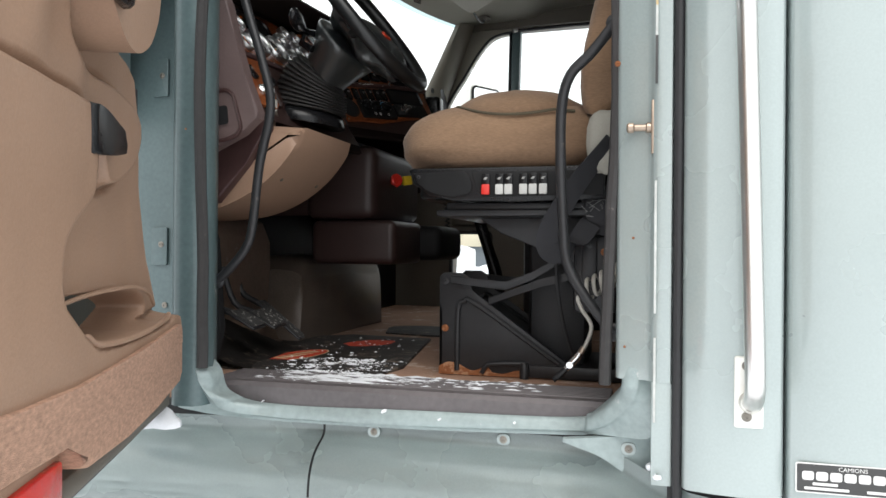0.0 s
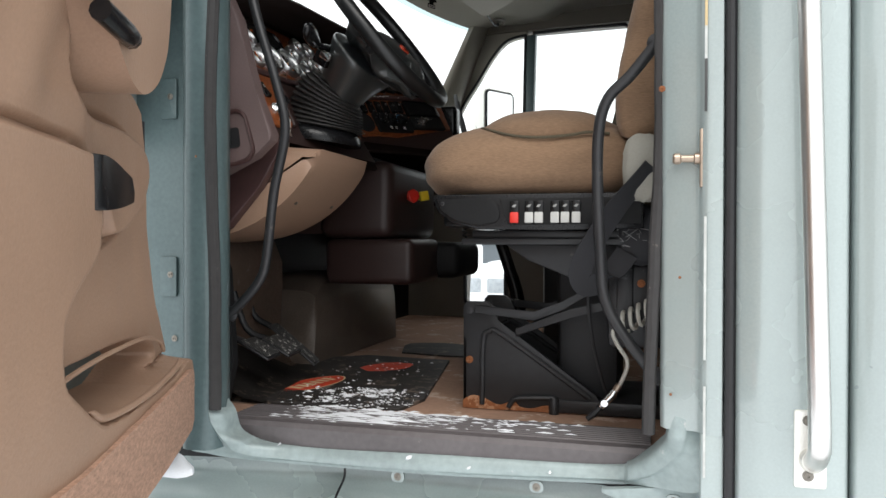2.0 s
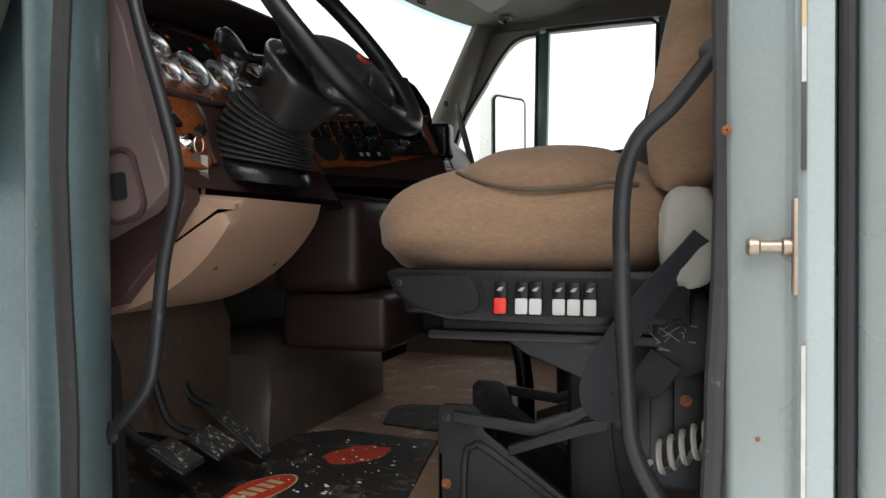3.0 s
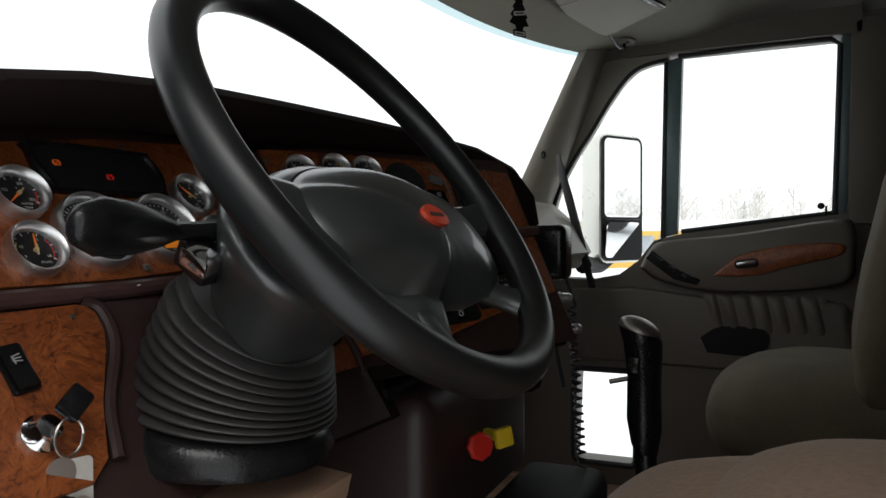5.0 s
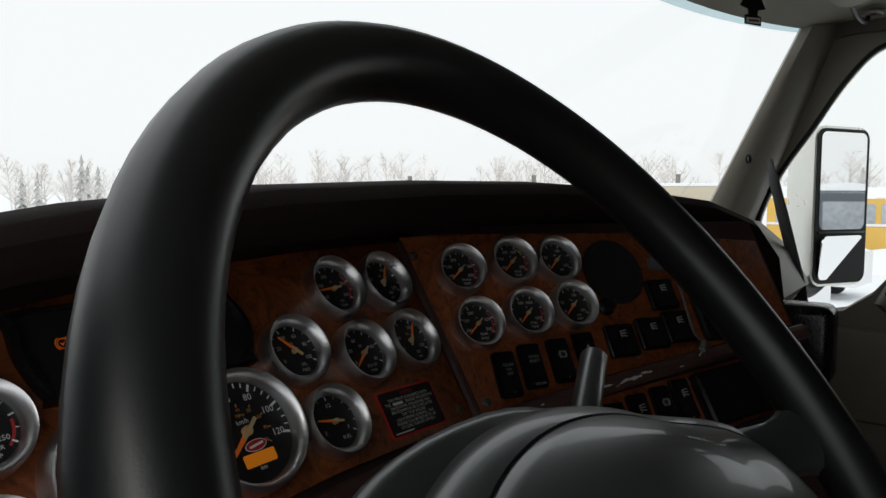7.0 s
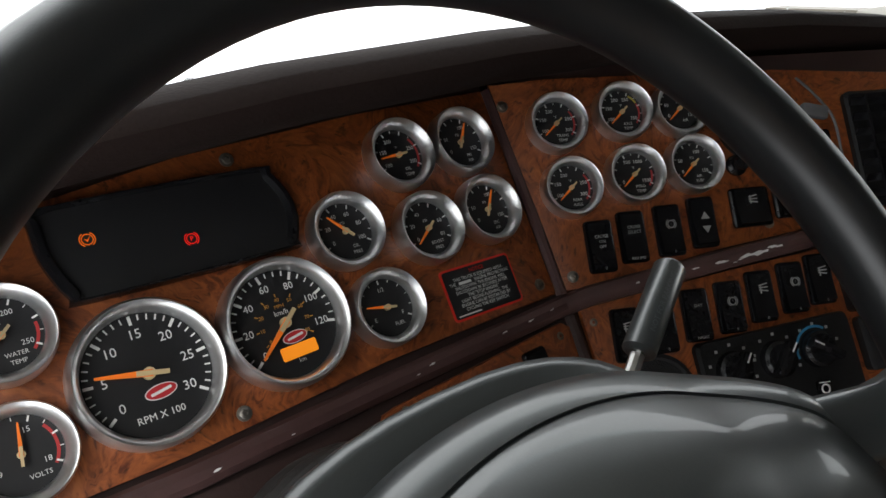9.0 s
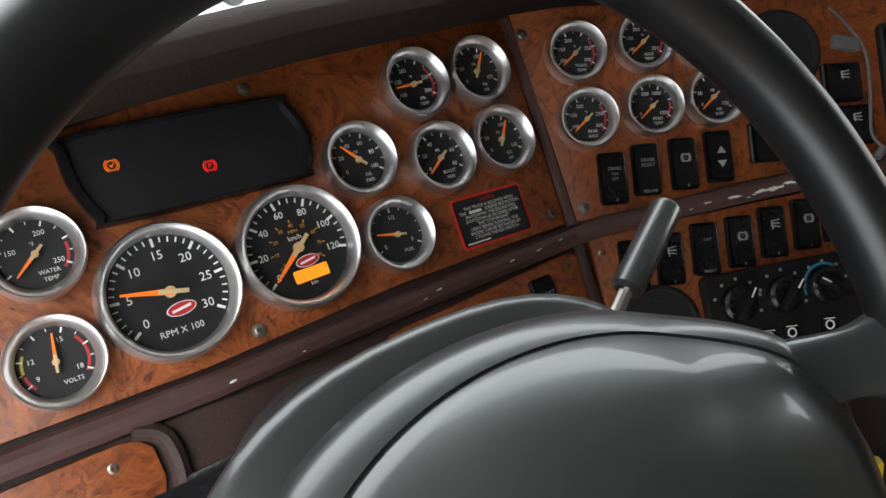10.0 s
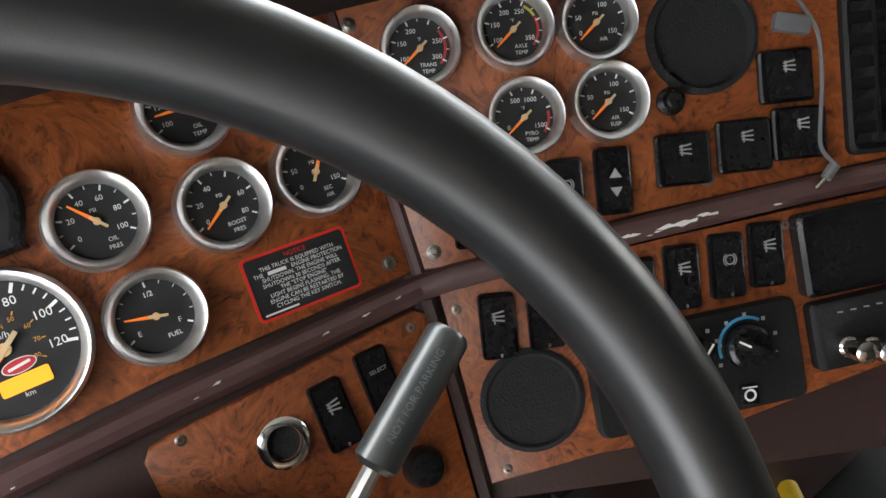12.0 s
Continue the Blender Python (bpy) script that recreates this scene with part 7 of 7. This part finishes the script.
MM = axes((-0.605, 2.80, 2.035), (0.52, 0.854, 0), (0, 0, 1), (0.854, -0.52, 0))
bm = B()
grid(bm, [[(x, y, z) for x, y in rrect(0.235 * f, 0.47 * g_, 0.04, 4)] for f, g_, z in ((0.7, 0.85, -0.12), (0.94, 0.97, -0.08), (1, 1, -0.02), (1, 1, 0.0), (0.93, 0.965, 0.004))], True, True, MM)
part("shell", bm, "plate", mir, "pale grey mirror shell")
bm = B()
prism(bm, rrect(0.222, 0.455, 0.03, 4), 0.002, 0.0055, MM)
part("glass_frame", bm, "black_matte", mir)
bm = B()
prism(bm, rrect(0.195, 0.285, 0.02, 4), 0.004, 0.0075, MM @ Matrix.Translation((0, 0.075, 0)))
part("flat_glass", bm, "mirror", mir)
bm = B()
prism(bm, rrect(0.195, 0.13, 0.02, 4), 0.004, 0.0075, MM @ Matrix.Translation((0, -0.150, 0)) @ pose(0, 0, 0, 6, 5, 0))
part("convex_glass", bm, "mirror", mir, "", 85)
bm = B()
box(bm, -0.10, 0.10, -0.079, -0.072, 0.0, 0.010, 0.002, MM)
part("divider", bm, "black", mir)
bm = B()
tube(bm, [(-0.68, 2.50, 1.80), (-0.70, 2.60, 1.805), (-0.68, 2.75, 1.79), (-0.65, 2.80, 1.82)], 0.028, 10, 4)
part("arm", bm, "black_matte", mir)

# ---- the open driver's door ----
door = thing("door_1", "open driver's door with tan moulded trim, pocket and carpet", "door", kind="structure")
A_ = radians(66.5)
D = axes((-0.65, 0.069, 0), (math.cos(A_), -math.sin(A_), 0), (0, 0, 1), (math.sin(A_), math.cos(A_), 0))
def dpart(name, bm, mt, parent=door, label="", smooth=50):
    bmesh.ops.transform(bm, matrix=D, verts=bm.verts)
    return part(name, bm, mt, parent, label, smooth)
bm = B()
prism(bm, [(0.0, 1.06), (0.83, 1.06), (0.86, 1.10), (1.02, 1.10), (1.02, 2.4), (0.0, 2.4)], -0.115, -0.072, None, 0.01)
dpart("shell", bm, "paint_shaded")
bm = B()
tube(bm, [(0.012, 1.12, -0.03), (0.014, 1.10, -0.03), (0.04, 1.065, -0.03), (0.4, 1.058, -0.03), (0.84, 1.06, -0.03)], 0.012, 8, 4)
dpart("weather_strip", bm, "rubber")
# main trim as one skin with relief: armrest flap, cheek lobe, map pocket
def inside(poly, x, z):
    """Signed distance to a polygon, positive within."""
    d, odd = 9.0, False
    for (x0, z0), (x1, z1) in zip(poly, poly[1:] + poly[:1]):
        ex, ez = x1 - x0, z1 - z0
        k = min(1, max(0, ((x - x0) * ex + (z - z0) * ez) / (ex * ex + ez * ez + 1e-12)))
        d = min(d, math.hypot(x - x0 - k * ex, z - z0 - k * ez))
        if (z0 > z) != (z1 > z) and x < x0 + (z - z0) / (z1 - z0) * ex:
            odd = not odd
    return d if odd else -d
def ease(v):
    v = min(1, max(0, v))
    return v * v * (3 - 2 * v)
flap_line = smooth_profile([(0.98, 1.556), (0.80, 1.555), (0.70, 1.556), (0.630, 1.555), (0.596, 1.545), (0.584, 1.495), (0.587, 1.455), (0.600, 1.432), (0.645, 1.395), (0.690, 1.355), (0.695, 1.331), (0.665, 1.308), (0.610, 1.279), (0.555, 1.261), (0.39, 1.254), (0.20, 1.258), (0.12, 1.266), (0.07, 1.255)], 4) + [(0.02, 1.10), (0.98, 1.10)]
lobe_line = smooth_profile([(0.70, 1.80), (0.650, 1.655), (0.612, 1.614), (0.545, 1.602), (0.450, 1.604), (0.355, 1.595), (0.308, 1.569), (0.325, 1.520), (0.398, 1.477), (0.470, 1.463), (0.494, 1.477), (0.518, 1.505), (0.60, 1.515), (0.80, 1.515)], 4) + [(0.98, 1.515), (0.98, 1.80)]
pocket_line = smooth_profile([(0.672, 1.314), (0.560, 1.321), (0.45, 1.323), (0.31, 1.320), (0.225, 1.304), (0.195, 1.284), (0.215, 1.268)], 3) + [(0.30, 1.245), (0.56, 1.250), (0.65, 1.29)]
def trim_h(x, z, u):
    df, dl = inside(flap_line, x, z), inside(lobe_line, x, z) if z > 1.43 else -1.0
    soft = ease(1 - abs(z - 1.395) / 0.060)
    flap = ease((df + 0.001 + 0.020 * soft) / (0.007 + 0.045 * soft))
    lobe = ease((dl + 0.001) / 0.009)
    h = 0.024 * lobe + 0.020 * ease((z - 1.60) / 0.10) * ease((x - 0.3) / 0.2)
    h -= 0.030 * (1 - min(1, u / 0.05)) ** 2
    h = max(h, 0.036 * flap + 0.004 * (flap > 0))
    pk = ease((inside(pocket_line, x, z) + 0.003) / 0.016) * (1 - flap) if z < 1.35 else 0.0
    h -= 0.075 * pk
    h -= 0.011 * max(0, 1 - abs(df + 0.006) / 0.006) * (1 - pk) * (1 - soft)
    if df < 0:
        h -= 0.011 * max(0, 1 - abs(dl + 0.006) / 0.007)
        h += 0.0035 * math.sin(x * 46 + 3 * z) * ease((z - 1.54) / 0.06) * ease((x - 0.52) / 0.08)
        h += 0.0011 * noise.noise((x * 20, z * 7, 9)) * ease((1.50 - z) / 0.05)
    h += 0.003 * noise.noise((x * 5, z * 5, 1)) + 0.0014 * noise.noise((x * 16, z * 11, 4))
    return h
bm = B()
rows = []
for z in np.linspace(1.205, 1.95, 220):
    e0 = float(np.interp(z, (1.205, 1.267, 1.358, 1.483, 1.605, 1.648, 1.664, 1.678, 1.72), (0.050, 0.105, 0.183, 0.233, 0.250, 0.268, 0.310, 0.430, 0.470)))
    r = []
    for u in np.linspace(0, 1.02 - e0, 190):
        r.append((e0 + u, z, trim_h(e0 + u, z, u)))
    rows.append(r)
grid(bm, rows)
dpart("trim", bm, "tan", door, "tan moulded vinyl door trim with a map pocket", 80)
bm = B()
tube(bm, [(x, z + 0.001, 0.034 + 0.006 * math.sin(min(1, (x - 0.10) * 2) * 3.1)) for x, z in smooth_profile([(0.17, 1.268), (0.22, 1.260), (0.40, 1.255), (0.555, 1.262), (0.61, 1.280)], 5)], [0.001] + [0.0045] * 19 + [0.001], 8)
dpart("pocket_lip", bm, "tan")
bm = B()
tube(bm, [(x, z, 0.016) for x, z in smooth_profile([(0.672, 1.315), (0.560, 1.322), (0.45, 1.324), (0.31, 1.321), (0.225, 1.305), (0.197, 1.287)], 5)], 0.003, 8)
dpart("pocket_edge", bm, "tan")
bm = B()
o = [(0.098, 1.243), (0.13, 1.245), (0.4, 1.234), (0.66, 1.230), (0.80, 1.236), (0.98, 1.250), (0.98, 1.180), (0.703, 1.174), (0.66, 1.170), (0.645, 1.136), (0.615, 1.128), (0.467, 1.128), (0.3, 1.132), (0.13, 1.144), (0.098, 1.148)]
rows = []
bm = B()
prism(bm, o, 0.0, 0.047, None, 0.012, 4)
dpart("carpet_panel", bm, "tan_carpet", door, "tan ribbed carpet panel")
bm = B()
prism(bm, [(0.0, 1.125), (0.3, 1.10), (0.57, 1.105), (0.80, 1.12), (0.80, 1.075), (0.0, 1.075)], -0.02, 0.004, None, 0.004)
dpart("lower_edge", bm, "taupe_dark")
bm = B()
prism(bm, rrect(0.17, 0.090, 0.010, 3, 0.728, 1.118), 0.0, 0.020, None, 0.004)
lm = dpart("door_lamp_frame", bm, "tan")
bm = B()
prism(bm, rrect(0.145, 0.064, 0.006, 3, 0.728, 1.118), 0.020, 0.0265, None, 0.003)
dpart("reflector", bm, "lens_red", lm, "red reflector lens")
bm = B()
prism(bm, rrect(0.06, 0.022, 0.003, 3, 0.755, 1.102), 0.0265, 0.0278, None, 0.0005)
dpart("amber_insert", bm, "lens_amber", lm)
bm = B()
prism(bm, smooth_profile([(0.62, 1.550), (0.575, 1.548), (0.530, 1.540), (0.487, 1.530), (0.480, 1.514), (0.492, 1.506), (0.55, 1.496), (0.62, 1.490)], 3), 0.0, 0.048, None, 0.010, 3)
dpart("door_pull", bm, "black", door, "black plastic door pull end")
bm = B()
pod = smooth_profile([(0.80, 1.72), (0.70, 1.685), (0.642, 1.648), (0.602, 1.627), (0.55, 1.624), (0.492, 1.647), (0.456, 1.678), (0.432, 1.715), (0.412, 1.80), (0.40, 1.95), (0.80, 1.95)], 4)
prism(bm, pod, 0.0, 0.075, None, 0.025, 4)
pd = dpart("mirror_pod", bm, "tan", door, "tan moulded pod at the door top")
bm = B()
tube(bm, [(0.72, 1.668, 0.078), (0.67, 1.662, 0.085), (0.62, 1.668, 0.078)], 0.011, 10, 4)
dpart("pod_handle", bm, "black", pd)
bm = B()
tube(bm, [(0.232, 1.642, -0.016), (0.230, 1.592, -0.016)], 0.012, 10)
dpart("hinge_bumper", bm, "rubber")

# ---- outside: snowy truck yard ----
GZ = -0.35
bm = B()
n = 90
rng = np.random.RandomState(4)
rows = []
xs = np.concatenate([-np.geomspace(1500, 3, n // 2), np.geomspace(3, 1500, n // 2)])
for x in xs:
    rows.append([(x, y, GZ + 0.05 * noise.noise((x * 0.35, y * 0.35, 1)) + 0.03 * noise.noise((x * 1.1, y * 1.1, 7))) for y in xs])
grid(bm, rows)
tagged(part("ground", bm, "snow"), "trampled snow on the yard", "ground", kind="structure")


def yard(d, az, z=0.0):
    """A place d metres from the cab at a bearing counted from straight ahead towards the passenger side."""
    a = radians(az)
    return Vector((-0.3 - d * math.cos(a), 0.4 + d * math.sin(a), GZ + z))


def vehicle(name, label, cat, at, turn, length, height, width, mt, snow=0.15, windows=6, nose=0.0, glow=None):
    """A boxy road vehicle: body, roof snow, window panes, wheels; x is its length."""
    m = Matrix.Translation(at) @ pose(0, 0, 0, 0, 0, turn)
    t = thing(name, label, cat)
    L, H, Wd = length / 2, height, width / 2
    bm = B()
    prof = [(-L, 0.35), (L, 0.35), (L, 0.55 * H), (L - 0.04 * length - nose, 0.58 * H), (L - 0.10 * length - nose, 0.96 * H), (L - 0.13 * length - nose, H), (-L + 0.05, H), (-L, 0.95 * H)]
    prism(bm, prof, -Wd, Wd, m @ axes((0, 0, 0), (1, 0, 0), (0, 0, 1), (0, -1, 0)), 0.05, 3)
    body = part("body", bm, mt, t)
    x0, x1 = -L + 0.25, L - 0.14 * length - nose
    for sy in (-1, 1):
        for k in range(windows):
            w = (x1 - x0) / windows
            bm = B()
            prism(bm, rrect(w * 0.80, 0.30 * H, 0.04, 3), 0, 0.02, m @ axes((x0 + w * (k + 0.5), sy * (Wd + 0.002), 0.75 * H), (1, 0, 0), (0, 0, 1), (0, -1, 0)) if sy < 0 else m @ axes((x0 + w * (k + 0.5), Wd + 0.002, 0.75 * H), (-1, 0, 0), (0, 0, 1), (0, 1, 0)))
            part("window", bm, glow if glow and k == 0 else ("dark_glass" if nose == 0.8 else "hazed_glass"), body)
        bm = B()
        box(bm, -L + 0.02, L - nose - 0.1 * length, sy * (Wd + 0.01) - 0.02, sy * (Wd + 0.01) + 0.02, 0.56 * H, 0.60 * H, 0.01, m)
        part("rub_rail", bm, "snow" if snow > 0.1 else "black_matte", body)
        for wx in (-0.62 * L, 0.66 * L):
            r = min(0.48, 0.19 * H)
            bm = B()
            lathe(bm, [(0.3 * r, 0.03), (0.6 * r, 0.02), (0.62 * r, 0), (r * 0.95, 0), (r, -0.05), (r, -0.22), (0.3 * r, -0.24)], 20, m @ axes((wx, sy * Wd, r), (1, 0, 0), (0, 0, 1), (0, sy, 0)))
            part("wheel", bm, "rubber", t)
    if snow:
        bm = B()
        rows = []
        xr0, xr1 = -L + 0.02, L - nose - 0.12 * length
        for x in np.linspace(xr0, xr1, 24):
            e = min(1, min(x - xr0, xr1 - x) / 0.3 + 0.2)
            rows.append([(x, Wd * s * 1.01, H - 0.05 + (snow * math.sqrt(max(0, 1 - abs(s) ** 4)) * e) * (0.85 + 0.3 * noise.noise((x * 0.9, s * 1.3, L)))) for s in np.linspace(-1, 1, 11)])
        grid(bm, rows, False, False, m)
        part("roof_snow", bm, "snow", t, "thick snow on the roof", 80)
    return t


vehicle("school_bus", "yellow school bus with thick snow on its roof", "bus", Vector((0.8, 33.5, GZ)), 2, 14.0, 2.45, 2.4, "bus_yellow", 0.50, 13, 0.2)
vehicle("school_bus", "yellow school bus with snow parked behind the other bus", "bus", Vector((18.5, 35.0, GZ)), 180, 11.0, 2.75, 2.4, "bus_yellow", 0.3, 10, 1.2)
vehicle("minivan", "white minivan with dark windows beyond the buses", "van", Vector((5.6, 62.0, GZ + 1.6)), 180, 4.8, 1.9, 1.9, "white_paint", 0.06, 3, 0.8)
vehicle("white_van", "white box van half covered in snow", "van", yard(27, 71.5), 162, 5.6, 1.75, 2.0, "white_paint", 0.22, 3, 0.6)
vehicle("parked_car", "snow-covered parked car in the yard", "car", yard(25, 63), 150, 3.8, 1.2, 1.7, "white_paint", 0.25, 3, 0.9)
vehicle("camper_van", "white van with a green panel in the yard", "van", yard(15.5, 17.5), 100, 4.6, 1.3, 1.8, "white_paint", 0.10, 4, 0.5, "green_sign")
vehicle("parked_car", "low snowed-in car in front of the buses", "car", yard(21, 80), 172, 4.2, 1.15, 1.7, "white_paint", 0.22, 3, 0.9)
vehicle("parked_car", "low snowed-in car in front of the buses", "car", yard(17, 76), 168, 4.2, 1.10, 1.7, "white_paint", 0.25, 3, 0.9)
vehicle("parked_truck", "dark truck with snow on its roof behind the cab", "truck", Vector((17, 9.5, GZ)), 90, 6.0, 2.6, 2.4, "dark_wall", 0.25, 2, 0.9)
bm = B()
rows = []
for x in np.linspace(-9, 16, 60):
    rows.append([(x, y, GZ - 0.1 + 1.05 * max(0, 1 - abs(y - 30.0) / 2.2) ** 0.6 * (0.8 + 0.35 * noise.noise((x * 0.5, y * 0.6, 3)))) for y in np.linspace(27.6, 32.2, 14)])
grid(bm, rows)
tagged(part("snow_bank", bm, "snow", smooth=80), "ploughed bank of snow in front of the bus", "snow", kind="stuff")
# long low building with a pale fascia
bld = thing("long_building", "long low building with a beige fascia and a blue-grey wall", "building")
q0, q1 = yard(56, 46), yard(46, 79)
dr = (q1 - q0).normalized()
BM = axes((q0 + q1) / 2, dr, (-dr.y, dr.x, 0), (0, 0, 1))
hl = (q1 - q0).length / 2
bm = B()
box(bm, -hl, hl, 0.3, 9, 0, 1.9, 0, BM)
part("wall", bm, "dark_wall", bld)
bm = B()
box(bm, -hl - 0.3, hl + 0.3, 0, 9.3, 1.9, 3.05, 0.03, BM)
part("fascia", bm, "beige_wall", bld)
bm = B()
box(bm, -hl - 0.3, hl + 0.3, -0.05, 9.35, 3.05, 3.25, 0.05, BM)
part("roof_snow", bm, "snow", bld)
for k in range(7):
    bm = B()
    box(bm, -hl + 2 + k * 3.6, -hl + 4.6 + k * 3.6, 0.24, 0.32, 0.05, 1.75, 0.02, BM)
    part("loading_door", bm, "white_paint" if k % 3 else "dark_glass", bld)
for k in range(3):
    bm = B()
    tube(bm, [BM @ Vector((-hl + 8 + 9 * k, 1, 3.2)), BM @ Vector((-hl + 8 + 9 * k, 1, 3.8))], 0.15, 8)
    part("roof_vent", bm, "zinc", bld)


def bare_tree(bm, at, h, rnd, spread=0.55, n=34):
    """Trunk and forking limbs as thin three-sided sticks."""
    def stick(a, b, r0, r1):
        d = (b - a).normalized()
        u = d.orthogonal().normalized()
        v = d.cross(u)
        ra, rb = [], []
        for j in range(3):
            o = u * math.cos(j * 2.094) + v * math.sin(j * 2.094)
            ra.append(bm.verts.new(a + o * r0))
            rb.append(bm.verts.new(b + o * r1))
        for j in range(3):
            bm.faces.new((ra[j], ra[(j + 1) % 3], rb[(j + 1) % 3], rb[j]))
    top = at + Vector((rnd.uniform(-0.4, 0.4), rnd.uniform(-0.4, 0.4), h * 0.85))
    stick(at, top, h * 0.018, h * 0.004)
    for _ in range(n):
        f = rnd.uniform(0.22, 0.97)
        a = at.lerp(top, f)
        ang = rnd.uniform(0, 6.28)
        ln = h * spread * (1.05 - f) * rnd.uniform(0.5, 1.0) + h * 0.08
        b = a + Vector((math.cos(ang) * ln * 0.62, math.sin(ang) * ln * 0.62, ln * rnd.uniform(0.5, 1.0)))
        stick(a, b, h * 0.0062, h * 0.0024)
        for _ in range(4):
            c = a.lerp(b, rnd.uniform(0.35, 1.0))
            e = c + Vector((rnd.uniform(-1, 1), rnd.uniform(-1, 1), rnd.uniform(0.2, 1.3))) * ln * 0.32
            stick(c, e, h * 0.0036, h * 0.0016)


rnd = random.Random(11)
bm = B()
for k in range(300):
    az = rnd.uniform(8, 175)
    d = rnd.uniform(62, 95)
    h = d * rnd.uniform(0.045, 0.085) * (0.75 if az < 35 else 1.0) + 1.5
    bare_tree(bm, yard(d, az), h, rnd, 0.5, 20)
tagged(part("bare_woods", bm, "twig", smooth=0), "grey bare frosted trees, paled with painted haze, along the yard's edge", "trees", kind="stuff")
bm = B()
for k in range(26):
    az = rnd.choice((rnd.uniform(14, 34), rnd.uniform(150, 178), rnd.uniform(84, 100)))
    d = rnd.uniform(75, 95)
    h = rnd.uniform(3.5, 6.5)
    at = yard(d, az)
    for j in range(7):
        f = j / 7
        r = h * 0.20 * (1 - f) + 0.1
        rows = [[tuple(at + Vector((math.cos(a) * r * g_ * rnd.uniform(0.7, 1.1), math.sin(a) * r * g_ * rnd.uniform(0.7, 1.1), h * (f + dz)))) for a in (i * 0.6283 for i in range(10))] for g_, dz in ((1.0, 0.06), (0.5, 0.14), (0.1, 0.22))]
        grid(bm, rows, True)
tagged(part("fir_trees", bm, "fir", smooth=0), "snowy fir trees, paled with painted haze, at the yard's edge", "trees", kind="stuff")
